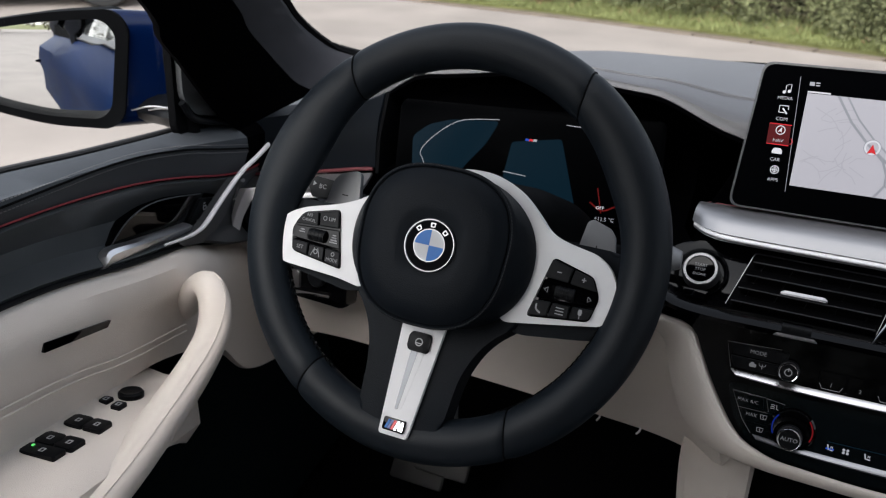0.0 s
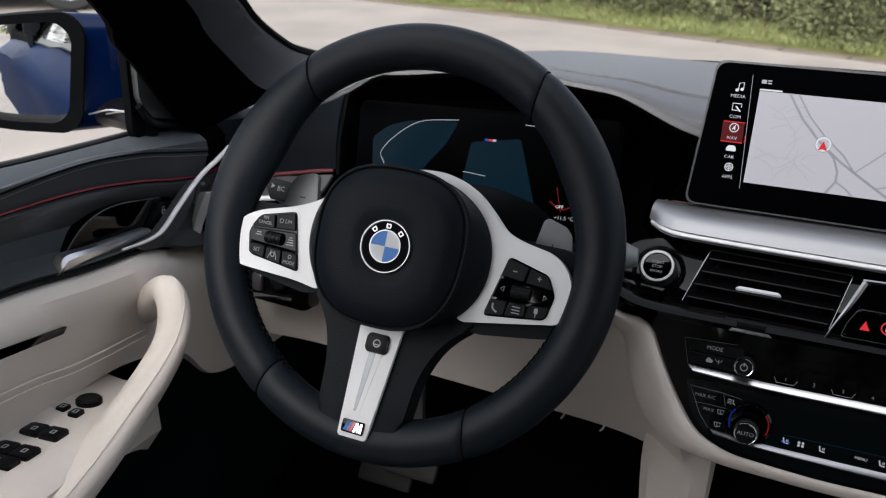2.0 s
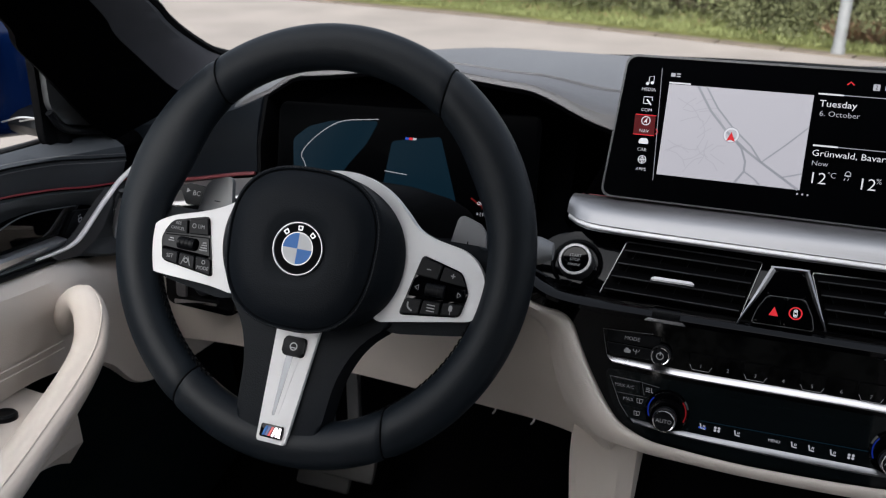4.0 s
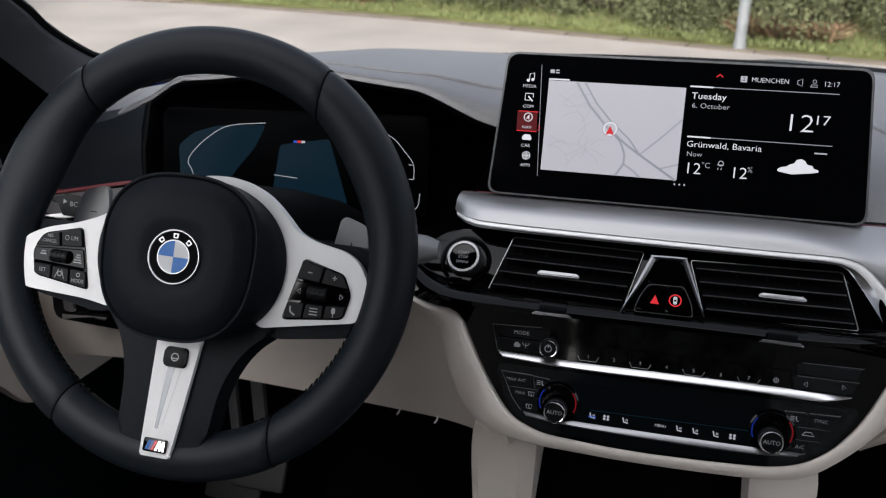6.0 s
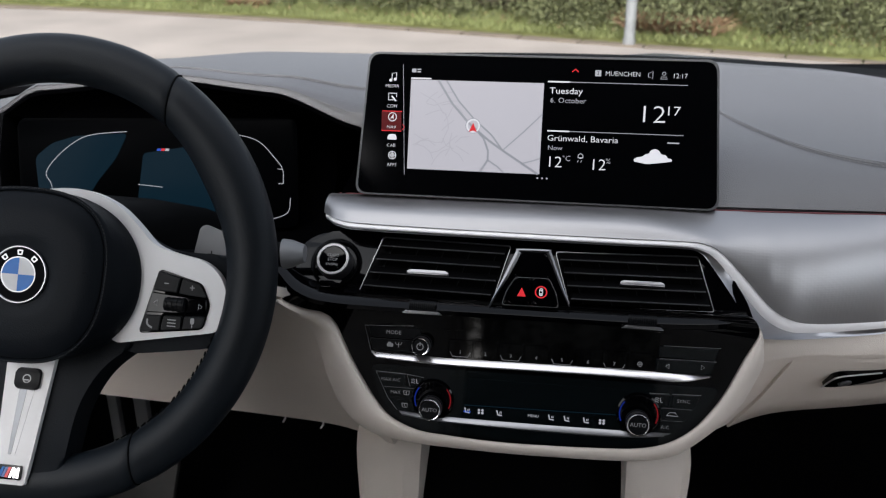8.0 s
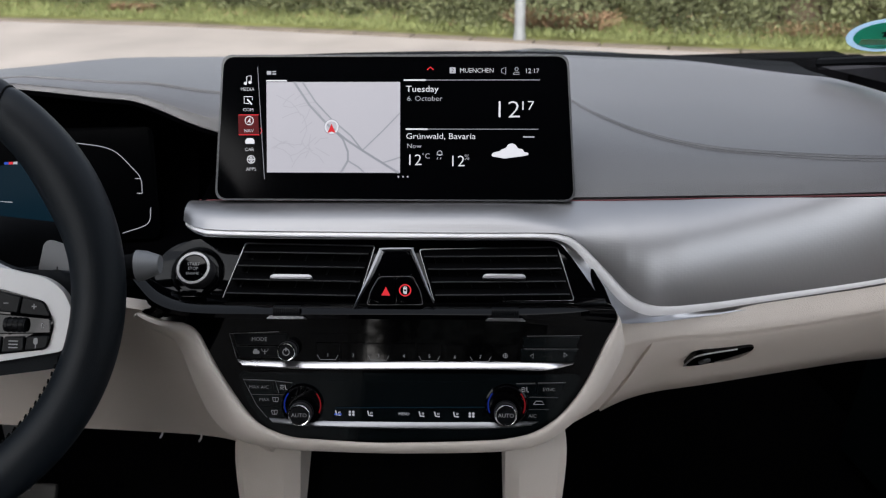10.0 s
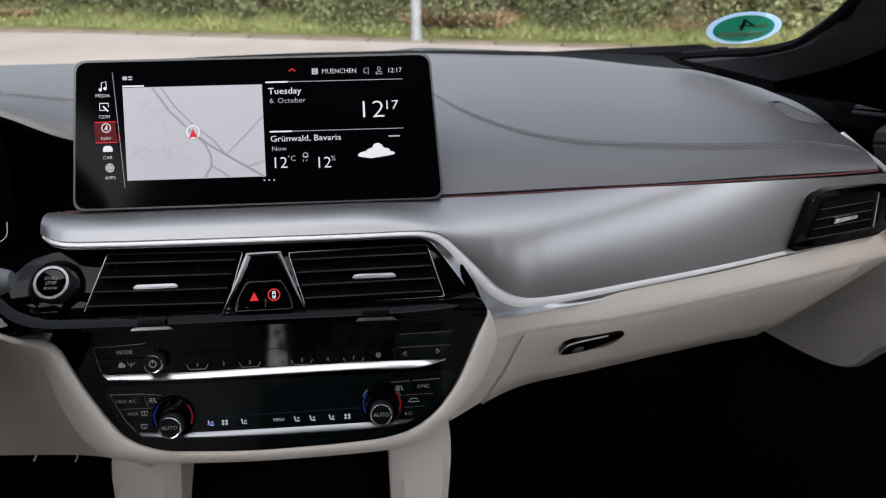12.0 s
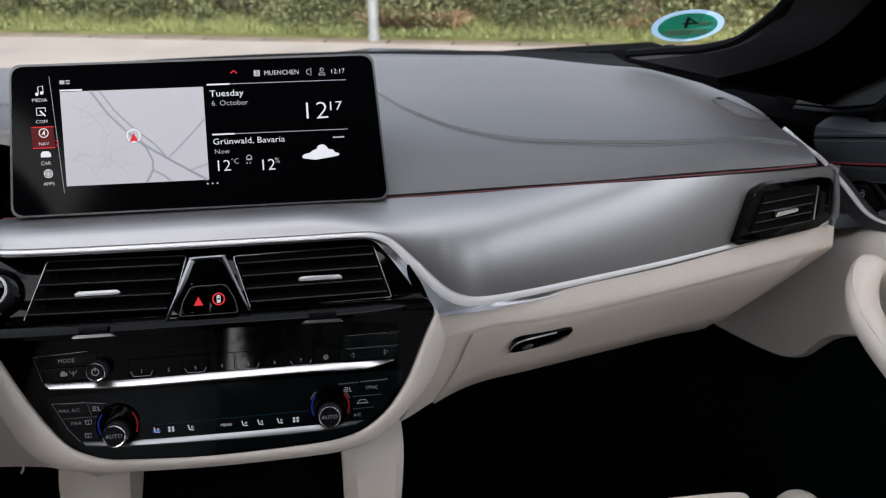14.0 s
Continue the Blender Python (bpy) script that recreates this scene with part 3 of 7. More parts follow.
# ---- dashboard ----
dash = thing("dashboard", (0.0, 0.9, 0.6), "two-tone dashboard, grey leather above, aluminium trim, ivory leather below", "dashboard", kind="structure")
PADKEYS = {
    -0.78: [(0.86, .852), (0.865, .862), (0.875, .868), (0.90, .874), (0.95, .878), (1.00, .880), (1.05, .875)],
    -0.66: [(0.86, .866), (0.865, .876), (0.875, .886), (0.91, .894), (0.98, .898), (1.05, .898), (1.12, .890)],
    -0.60: [(0.868, .912), (0.870, .915), (0.875, .919), (0.92, .925), (1.0, .925), (1.12, .915), (1.20, .895)],
    -0.545: [(0.872, .942), (0.874, .945), (0.880, .948), (0.93, .950), (1.03, .940), (1.18, .922), (1.26, .897)],
    -0.40: [(0.876, .958), (0.878, .961), (0.885, .964), (0.94, .961), (1.06, .950), (1.22, .928), (1.33, .900)],
    -0.28: [(0.880, .946), (0.883, .949), (0.89, .953), (0.94, .954), (1.06, .946), (1.22, .928), (1.36, .902)],
    -0.19: [(0.876, .914), (0.879, .919), (0.89, .930), (0.95, .938), (1.06, .938), (1.22, .926), (1.37, .903)],
    -0.08: [(0.862, .872), (0.874, .890), (0.90, .915), (0.96, .928), (1.08, .932), (1.22, .924), (1.37, .904)],
    0.15: [(0.833, .861), (0.852, .874), (0.90, .895), (0.97, .907), (1.08, .914), (1.22, .916), (1.37, .905)],
    0.35: [(0.849, .859), (0.863, .872), (0.895, .887), (0.96, .896), (1.10, .905), (1.22, .908), (1.34, .902)],
    0.55: [(0.875, .856), (0.886, .868), (0.91, .880), (0.97, .886), (1.07, .890), (1.17, .893), (1.26, .892)],
    0.68: [(0.897, .852), (0.906, .857), (0.93, .860), (0.97, .862), (1.03, .866), (1.09, .870), (1.15, .870)],
    0.78: [(0.915, .850), (0.922, .857), (0.94, .861), (0.97, .862), (1.02, .862), (1.06, .862), (1.10, .86)],
}
KX = sorted(PADKEYS)


def pad_row(x):
    """The section of the dash pad at x, as (y, z) pairs."""
    i = max(k for k in range(len(KX) - 1) if KX[k] <= x)
    a, b = KX[i], KX[i + 1]
    t = (x - a) / (b - a)
    t = t * t * (3 - 2 * t) * 0.5 + t * 0.5
    return [tuple((1 - t) * p[k] + t * q[k] for k in (0, 1)) for p, q in zip(PADKEYS[a], PADKEYS[b])]


def pad_z(x, y):
    r = spline(pad_row(x), 40)
    for p, q in zip(r, r[1:]):
        if p[0] <= y <= q[0]:
            return p[1] + (q[1] - p[1]) * (y - p[0]) / (q[0] - p[0])
    return r[-1][1]


PAD_END = ([.85, .90, .98, 1.06, 1.12, 1.18, 1.3], [.642, .636, .636, .648, .646, .630, .605])
secs = []
for i in range(105):
    x = -0.775 + 1.55 * i / 104
    q = i / 104
    row = spline(pad_row(0.63), 20)
    sec = []
    for j in range(20):
        xe = float(np.interp(row[j][0], PAD_END[0], PAD_END[1]))
        xj = -0.775 + (xe + 0.775) * q
        p = spline(pad_row(xj), 20)[j]
        sec.append((xj, p[0], p[1]))
    secs.append(sec)
part("pad", loft(secs, 0.006), PAD, dash, "grey grained leather dash pad with a stitched seam")

# stitched seams on the pad
for pts in ([(0.165, 1.06), (0.20, 0.985), (0.25, 0.930), (0.32, 0.902), (0.42, 0.896), (0.54, 0.907), (0.625, 0.918)],
            [(-0.10, 0.99), (-0.17, 0.955), (-0.24, 0.93), (-0.32, 0.915), (-0.40, 0.910), (-0.48, 0.905)]):
    path = spline(pts, 90)
    line = [(p[0], p[1], pad_z(p[0], p[1])) for p in path]
    part("seam", tube([(x, y, z + 0.0002) for x, y, z in line], 0.0009, n=6), PAD, dash, "folded leather seam")
    bm = bmesh.new()
    for off in (-0.0045, 0.0045):
        for a, b in zip(line[::1], line[1::1]):
            d = Vector(b) - Vector(a)
            for h in (0.1, 0.6):
                c = Vector(a) + d * (h + 0.15)
                y2 = c.y + off
                m = Matrix.Translation((c.x, y2, pad_z(c.x, y2) + 0.0004)) @ Matrix.Rotation(math.atan2(d.y, d.x), 4, "Z")
                bmesh.ops.create_cube(bm, size=1.0, matrix=m @ Matrix.Diagonal((d.length * 0.32, 0.0009, 0.0009, 1)))
    part("stitching", bm, THREAD, dash, "grey double stitching", smooth=False)

# red piping and aluminium trim, its bright lower edge
RED = [(-0.205, .838, .8545), (-0.1, .834, .856), (0.15, .831, .858), (0.344, .848, .8565), (0.55, .8735, .8535), (0.665, .893, .8515)]
part("piping", tube(spline(RED[:-1] + [(0.636, .889, .852)], 60), 0.0010, n=8), REDLINE, dash, "dark red piping under the pad")
EDGE = [(-0.212, .812, .842), (-0.195, .795, .8415), (-0.165, .788, .841), (-0.05, .787, .8405), (0.070, .787, .8405), (0.126, .788, .8405), (0.150, .788, .839), (0.166, .786, .832), (0.189, .780, .811), (0.212, .774, .788), (0.230, .772, .778), (0.250, .777, .7735), (0.290, .789, .7715), (0.337, .804, .771), (0.45, .838, .772), (0.56, .872, .776), (0.664, .903, .7795)]
# offsets from that line to the lower border of its bright strip, and to the outer border of the silver facet below
RIDGE = [(0, -.003, -.003)] * 6 + [(-.003, -.003, -.0042), (-.005, -.003, -.005), (-.007, -.003, -.007), (-.006, -.003, -.0095), (-.003, -.003, -.0105), (0, -.003, -.0088), (0, -.003, -.0076), (0, -.003, -.0068), (0, -.003, -.0055), (0, -.003, -.005), (0, -.003, -.004)]
FACET = [(0, -.001, -.0058)] * 6 + [(-.005, -.002, -.0065), (-.009, -.004, -.0105), (-.0135, -.014, -.0115), (-.0185, -.022, -.0125), (-.0316, -.030, -.0055), (-.0195, -.016, -.0105), (-.006, -.007, -.0125), (0, -.003, -.0125), (0, -.002, -.0110), (0, -.002, -.0095), (0, -.002, -.008)]
n_tr = 110
edge_line = spline(EDGE, n_tr)
ridge_line = [Vector(e) + Vector(o) for e, o in zip(edge_line, spline(RIDGE, n_tr))]
facet_line = [Vector(e) + Vector(o) for e, o in zip(edge_line, spline(FACET, n_tr))]
red_line = spline([(-0.212, .834, .8525), (-0.1, .832, .8535), (0.0, .830, .8545), (0.10, .829, .8555), (0.155, .830, .8555), (0.20, .834, .855), (0.235, .8375, .855), (0.26, .8395, .8545), (0.30, .843, .8543), (0.36, .849, .854), (0.43, .857, .853), (0.52, .869, .852), (0.60, .881, .850), (0.662, .892, .8495)], n_tr)
red_x = [q[0] for q in red_line]
secs = []
for e in edge_line:
    e = Vector(e)
    r = Vector((e.x, float(np.interp(e.x, red_x, [q[1] for q in red_line])), float(np.interp(e.x, red_x, [q[2] for q in red_line]))))
    # a crest runs along the panel, level with the shelf at the centre and dying out towards the outer vent
    crest = min(max((0.66 - e.x) / 0.44, 0), 1)
    crest = crest * crest * (3 - 2 * crest)
    c = ((e + r) / 2 + Vector((0, -0.002, 0.002))).lerp(Vector((e.x, max(e.y, r.y - 0.060) + 0.003, r.z - 0.012)), crest)
    flat = min(max((0.175 - e.x) / 0.10, 0), 1)
    flat = flat * flat * (3 - 2 * flat)
    shelf = spline([r, r * 0.60 + e * 0.40 + Vector((0, 0, 0.0058)), r * 0.26 + e * 0.74 + Vector((0, 0, 0.0062)), e], 21)
    sec = []
    for k in range(21):
        h = k / 20
        b = r * (1 - h) ** 2 + c * (2 * h * (1 - h)) + e * h * h
        sec.append(b.lerp(Vector(shelf[k]), flat))
    secs.append(sec)
part("aluminium_trim", loft(secs, 0.003), ALU, dash, "broad matt aluminium trim with a fine embossed mesh")
part("bright_edge", loft([[Vector(e) + Vector((0, 0.004, -0.002)), Vector(e) + Vector((0, -0.0008, 0.0010)), Vector(e) * 0.7 + r * 0.3 + Vector((0, -0.0016, 0.0008)), Vector(e) * 0.3 + r * 0.7 + Vector((0, -0.0014, 0.0004)), r] for e, r in zip(edge_line, ridge_line)]), BRIGHTPAINT, dash, "satin silver edge strip along the trim")
part("silver_facet", loft([[r, r * 0.6 + f * 0.4 + Vector((0, 0.0006, 0)), r * 0.2 + f * 0.8 + Vector((0, 0.0008, 0)), f, f + Vector((0, 0.012, 0.001))] for r, f in zip(ridge_line, facet_line)]), SATIN, dash, "satin silver facet below the trim's bright edge")
# trim and piping beside the driver's vent
part("trim_end", skin([[(-0.751, 0.790, 0.794), (-0.739, 0.786, 0.797), (-0.727, 0.790, 0.800)], [(-0.760, 0.790, 0.776), (-0.750, 0.786, 0.777), (-0.739, 0.790, 0.779)], [(-0.768, 0.790, 0.754), (-0.760, 0.786, 0.756), (-0.752, 0.790, 0.757)], [(-0.775, 0.790, 0.728), (-0.769, 0.786, 0.729), (-0.763, 0.790, 0.730)]], 16, 0.003), BRIGHTPAINT, dash, "bright silver end blade beside the vent")
part("aluminium_trim", skin([[(-0.592, .835, .826), (-0.592, .820, .817), (-0.592, .806, .812)], [(-0.65, .834, .816), (-0.65, .818, .806), (-0.65, .804, .800)], [(-0.775, .834, .793), (-0.775, .816, .784), (-0.775, .80, .776)]], 12, 0.003), ALU, dash, "short aluminium trim beside the steering column")
part("piping", tube(spline([(-0.592, .837, .8305), (-0.62, .836, .826), (-0.69, .835, .8115), (-0.775, .835, .796)], 20), 0.0022, n=8), REDLINE, dash, "dark red piping under the pad")

part("bright_edge", tube(spline([(-0.592, .804, .8105), (-0.65, .802, .7985), (-0.775, .798, .7745)], 20), 0.0038, 0.0032, n=10), BRIGHTPAINT, dash, "satin silver edge strip along the trim")

# ivory lower dash, passenger side with the glove box
LOW = [[(0.199, .764, .764), (0.199, .764, .745), (0.198, .777, .705), (0.188, .805, .655), (0.168, .832, .600)],
       [(0.25, .779, .770), (0.25, .776, .752), (0.25, .791, .722), (0.25, .832, .670), (0.245, .878, .612)],
       [(0.34, .803, .766), (0.34, .800, .748), (0.34, .815, .718), (0.34, .858, .669), (0.34, .905, .615)],
       [(0.50, .852, .768), (0.50, .849, .750), (0.50, .864, .721), (0.50, .902, .674), (0.50, .945, .621)],
       [(0.62, .888, .772), (0.62, .886, .755), (0.617, .898, .724), (0.600, .929, .677), (0.552, .960, .619)],
       [(0.680, .906, .774), (0.680, .905, .758), (0.677, .917, .729), (0.648, .946, .682), (0.593, .978, .618)]]
LOW = [[p0, tuple((np.array(p0) + np.array(p1)) / 2), tuple(np.array(p1) + (0, -0.002, -0.008)), tuple(np.array(p1) + (0, 0.0005, -0.0145)), p2, p3, p4] for p0, p1, p2, p3, p4 in LOW]
lower = part("lower_panel", skin([[np.array(p) for p in spline(k, 12)] for k in LOW], 60, -0.012), BEIGE, dash, "ivory leather lower dash on the passenger side")
# driver's knee panel
KNEE = [[(-0.80, .80, .735), (-0.80, .81, .70), (-0.80, .84, .63), (-0.80, .87, .56)],
        [(-0.66, .795, .735), (-0.66, .805, .70), (-0.66, .84, .64), (-0.66, .87, .57)],
        [(-0.50, .79, .765), (-0.50, .805, .72), (-0.50, .84, .64), (-0.50, .87, .565)],
        [(-0.33, .775, .772), (-0.33, .80, .72), (-0.33, .845, .63), (-0.33, .885, .548)],
        [(-0.24, .765, .768), (-0.24, .785, .72), (-0.235, .835, .63), (-0.23, .875, .548)],
        [(-0.185, .752, .764), (-0.178, .758, .72), (-0.165, .775, .66), (-0.150, .81, .575)]]
part("knee_panel", skin([[np.array(p) for p in spline(k, 12)] for k in KNEE], 50, -0.012), BEIGE, dash, "ivory leather knee panel under the steering column")

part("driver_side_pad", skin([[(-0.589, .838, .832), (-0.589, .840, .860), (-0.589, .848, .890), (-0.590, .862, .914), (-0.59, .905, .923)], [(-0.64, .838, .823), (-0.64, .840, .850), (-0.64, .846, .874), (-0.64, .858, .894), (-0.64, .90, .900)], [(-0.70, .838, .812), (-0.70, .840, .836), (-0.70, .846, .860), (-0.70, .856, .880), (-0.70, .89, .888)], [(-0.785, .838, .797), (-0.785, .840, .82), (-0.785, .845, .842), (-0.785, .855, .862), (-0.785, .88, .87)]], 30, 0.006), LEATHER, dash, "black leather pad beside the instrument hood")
part("hood_cheek", loft([[(-0.588, .836, .826), (-0.588, .842, .868), (-0.588, .864, .916)], [(-0.594, .91, .826), (-0.594, .91, .87), (-0.594, .92, .918)]], 0.004), DARK, dash)

# instrument hood round the cluster
hood_edge, hood_back = [], []
for i in range(25):
    x = -0.588 + 0.413 * i / 24
    r = pad_row(x)[0]
    hood_edge.append((x, r[0] + 0.001, r[1] - 0.001))
secs = []
for i, e in enumerate(hood_edge):
    q = i / 24
    xb = -0.565 + 0.33 * q
    yb = 0.895 + 0.05 * q
    zt = min(e[2] - 0.012, 0.935 - 0.05 * (2 * q - 1) ** 4)
    secs.append([e, (e[0] * 0.5 + xb * 0.5, 0.5 * (e[1] + yb), e[2] - 0.004), (xb, yb, zt), (xb, yb - 0.012, 0.84), (xb, yb - 0.05, 0.80), (e[0], 0.80, 0.775)])
# Recess coloured near zero so that it stays as dark as unlit.
part("instrument_hood", loft(secs, 0.004), SHADEBLACK, dash, "black hood and recess round the instrument cluster")
part("hood_side", loft([[(-0.178, .868, .905), (-0.205, .838, .850), (-0.215, .80, .80), (-0.21, .775, .772)], [(-0.165, .875, .872), (-0.17, .845, .850), (-0.18, .815, .835), (-0.20, .80, .80)]], 0.004), SHADEBLACK, dash)

# ---- centre display ----
DISP = facing(-0.0105, .848, .925, 19.5)
display = thing("infotainment_display", (-0.01, .85, .855), "wide black tablet-style display showing map, date and weather", "display")
shell = outline([(-0.175, -0.0695), (0.175, -0.0695), (0.1665, 0.0705), (-0.1665, 0.0705)], 8, 0.011)
inner = [Vector((p.x * 0.989, p.y * 0.974 - 0.0002)) for p in shell]
part("housing", slab(DISP, shell, -0.016, 0.0, 0.003), KEYBLACK, display, "dark grey housing")
part("frame", slab(DISP, shell, -0.004, 0.0012, hole=inner), FRAME, display, "thin grey metal frame")
part("glass", slab(DISP, inner, -0.001, 0.0006), SCREENGLASS, display, "glossy black cover glass", smooth=False)
part("bracket", box(DISP, -0.10, -0.075, -0.05, 0.10, -0.02, -0.016, 0.005), DARK, display)
S = 0.0009
O = 0.0105
part("map", slab(DISP, [(-0.134 + O, -0.0425), (-0.0045 + O, -0.0425), (-0.0045 + O, 0.0445), (-0.134 + O, 0.0445)], 0.0006, 0.0008), SCREEN_MAP, display, "lit pale grey road map", smooth=False)


def screen(name, bm, mat_, label=""):
    return part(name, bm, mat_, display, label, smooth=False)


def clip_line(pts):
    return [(min(max(u, -0.134), -0.0045) + O, min(max(v, -0.0425), 0.0445)) for u, v in pts]


roads = [line2d(DISP, clip_line(p), w, S) for p, w in (
    ([(-0.107, .0445), (-0.092, .022), (-0.075, .004), (-0.055, -.012), (-0.041, -.021), (-0.020, -.034), (-0.006, -.0425)], 0.0022),
    ([(-0.099, .0445), (-0.086, .025), (-0.070, .008), (-0.052, -.007), (-0.041, -.021)], 0.0016),
    ([(-0.041, -.021), (-0.022, -.003), (-0.0045, .015)], 0.0013),
    ([(-0.071, .001), (-0.060, -.010), (-0.055, -.022), (-0.055, -.031), (-0.062, -.0425)], 0.0020),
    ([(-0.055, -.031), (-0.045, -.037), (-0.039, -.0425)], 0.0015),
    ([(-0.022, -.033), (-0.012, -.030), (-0.0045, -.0275)], 0.0013))]
for r_ in roads:
    screen("road_line", r_, SCREEN_ROAD)
rng = np.random.RandomState(21)
lanes = []
for i in range(26):
    u, v = rng.uniform(-0.13, -0.075), rng.uniform(-0.04, 0.03)
    a = rng.choice((0.7, 0.8, -0.8, 2.3)) + rng.normal(0, 0.15)
    pts = [(u, v)]
    for k in range(rng.randint(2, 5)):
        a += rng.normal(0, 0.35)
        u, v = u + 0.008 * math.cos(a), v + 0.008 * math.sin(a)
        pts.append((u, v))
    if all(-0.133 < p[0] < -0.072 - 0.3 * max(p[1], 0) * 0.8 and -0.042 < p[1] < 0.034 for p in pts):
        lanes.append(line2d(DISP, clip_line(pts), 0.0007, S - 0.00005))
for b_ in lanes:
    screen("street_line", b_, SCREEN_LANE)
pos = (-0.0708 + O, 0.0015)
screen("position_ring", slab(DISP, circle(0.0068, 28, *pos), S, S + 0.0002, hole=circle(0.0052, 28, *pos)), SCREEN_WHITE, "white position ring")
screen("position_ring_shadow", slab(DISP, circle(0.0075, 28, *pos), S - 0.0002, S + 0.0001, hole=circle(0.0068, 28, *pos)), SCREEN_ROAD)
screen("position_arrow", slab(DISP, [(pos[0] - 0.004, pos[1] - 0.006), (pos[0], pos[1] - 0.0045), (pos[0] + 0.004, pos[1] - 0.006), (pos[0], pos[1] + 0.003)], S, S + 0.0003), SCREEN_RED, "red position arrow")
for txt, sz, u, v, th, wd in (("Tuesday", 0.0060, 0.001, 0.0375, 0.0, 1.12), ("Grünwald, Bavaria", 0.0058, 0.001, -0.0075, 0.008, 1.12), ("12", 0.0108, 0.001, -0.0305, 0.015, 1.06), ("12", 0.0108, 0.0425, -0.0315, 0.015, 1.06), ("12", 0.0165, 0.084, 0.0175, 0.022, 1.2), ("17", 0.0088, 0.1095, 0.0215, 0.012, 1.2)):
    screen("text", letters(DISP, txt, sz, u + O, v, S, "LEFT", th, wd), SCREEN_WHITE, "white lettering")
for txt, sz, u, v, th, wd in (("6. October", 0.0050, 0.002, 0.0285, 0.012, 1.08), ("Now", 0.0046, 0.002, -0.0168, 0.012, 1.08), ("°C", 0.0052, 0.0165, -0.0265, 0.012, 1.0), ("%", 0.0052, 0.0575, -0.0275, 0.012, 1.0), ("MUENCHEN", 0.0046, 0.0525, 0.0550, 0.02, 0.93), ("12:17", 0.0046, 0.1145, 0.0545, 0.02, 0.97)):
    screen("text", letters(DISP, txt, sz, u + O, v, S, "LEFT", th, wd), SCREEN_GREY if len(txt) < 4 or txt[0] == "6" else SCREEN_WHITE, "pale lettering")
rules = [slab(DISP, [(a + O, v - 0.00035), (b + O, v - 0.00035), (b + O, v + 0.00035), (a + O, v + 0.00035)], S, S + 0.0001) for a, b, v in ((-0.001, 0.129, 0.0462), (0.001, 0.128, -0.0005))]
rules.append(line2d(DISP, [(-0.1425 + O, 0.059), (-0.1365 + O, -0.049)], 0.0005, S))
for b_ in rules:
    screen("rule_line", b_, SCREEN_ROAD)
for b_ in [slab(DISP, [(a + O, v - 0.0007), (b + O, v - 0.0007), (b + O, v + 0.0007), (a + O, v + 0.0007)], S, S + 0.0002) for a, b, v in ((-0.134, -0.114, 0.0457), (-0.001, 0.020, 0.0462), (0.001, 0.022, -0.0005))]:
    screen("tab_mark", b_, SCREEN_WHITE)
screen("menu_highlight", slab(DISP, [(-0.1615 + O, -0.0062), (-0.1415 + O, -0.0062), (-0.1425 + O, 0.013), (-0.162 + O, 0.013)], 0.0006, 0.0008), SCREEN_DARKRED, "dark red highlighted menu field")
for b_ in ([slab(DISP, [(-0.1615 + O, v - 0.0004), (-0.1415 + O, v - 0.0004), (-0.1415 + O, v + 0.0004), (-0.1615 + O, v + 0.0004)], S, S + 0.0001) for v in (-0.0062, 0.013)] + [line2d(DISP, [(-0.1405 + O, 0.0005), (-0.1385 + O, -0.0022), (-0.1405 + O, -0.005)], 0.0008, S), line2d(DISP, [(0.0215 + O, 0.056), (0.0245 + O, 0.0585), (0.0275 + O, 0.056)], 0.0011, S)]):
    screen("menu_mark", b_, SCREEN_RED)
tex = [letters(DISP, txt, 0.0033, u + O, v, S, "CENTER", 0.02) for txt, u, v in (("MEDIA", -0.1525, 0.0375), ("COM", -0.152, 0.0178), ("NAV", -0.1515, -0.0025), ("CAR", -0.151, -0.0205), ("APPS", -0.1495, -0.0395))]
for b_ in tex:
    screen("menu_text", b_, SCREEN_WHITE, "white menu lettering")
ico = []
c = (-0.1522 + O, 0.0462)
ico += [slab(DISP, circle(0.0015, 12, c[0] - 0.0022, c[1] - 0.003), S, S + 0.0001), slab(DISP, circle(0.0015, 12, c[0] + 0.0022, c[1] - 0.002), S, S + 0.0001), line2d(DISP, [(c[0] - 0.001, c[1] - 0.003), (c[0] - 0.001, c[1] + 0.0035), (c[0] + 0.0034, c[1] + 0.0045), (c[0] + 0.0034, c[1] - 0.002)], 0.0007, S)]
c = (-0.1518 + O, 0.0270)
ico += [line2d(DISP, [(c[0] + 0.001, c[1] - 0.003), (c[0] - 0.004, c[1] - 0.003), (c[0] - 0.004, c[1] + 0.0035), (c[0] + 0.004, c[1] + 0.0035), (c[0] + 0.004, c[1])], 0.0008, S), line2d(DISP, [(c[0] - 0.001, c[1] + 0.001), (c[0] + 0.0035, c[1] - 0.004)], 0.0014, S)]
c = (-0.1510 + O, 0.0075)
ico += [slab(DISP, circle(0.0044, 24, *c), S, S + 0.0001, hole=circle(0.0036, 24, *c)), slab(DISP, [(c[0] - 0.0022, c[1] - 0.002), (c[0], c[1] - 0.001), (c[0] + 0.0012, c[1] - 0.0028), (c[0] + 0.001, c[1] + 0.003)], S, S + 0.0001)]
c = (-0.1505 + O, -0.0128)
ico += [slab(DISP, outline([(c[0] - 0.0045, c[1] - 0.002), (c[0] + 0.0045, c[1] - 0.002), (c[0] + 0.0045, c[1] + 0.001), (c[0] + 0.0028, c[1] + 0.0034), (c[0] - 0.0028, c[1] + 0.0034), (c[0] - 0.0045, c[1] + 0.001)], 2, 0.0008), S, S + 0.0001)]
c = (-0.1495 + O, -0.0300)
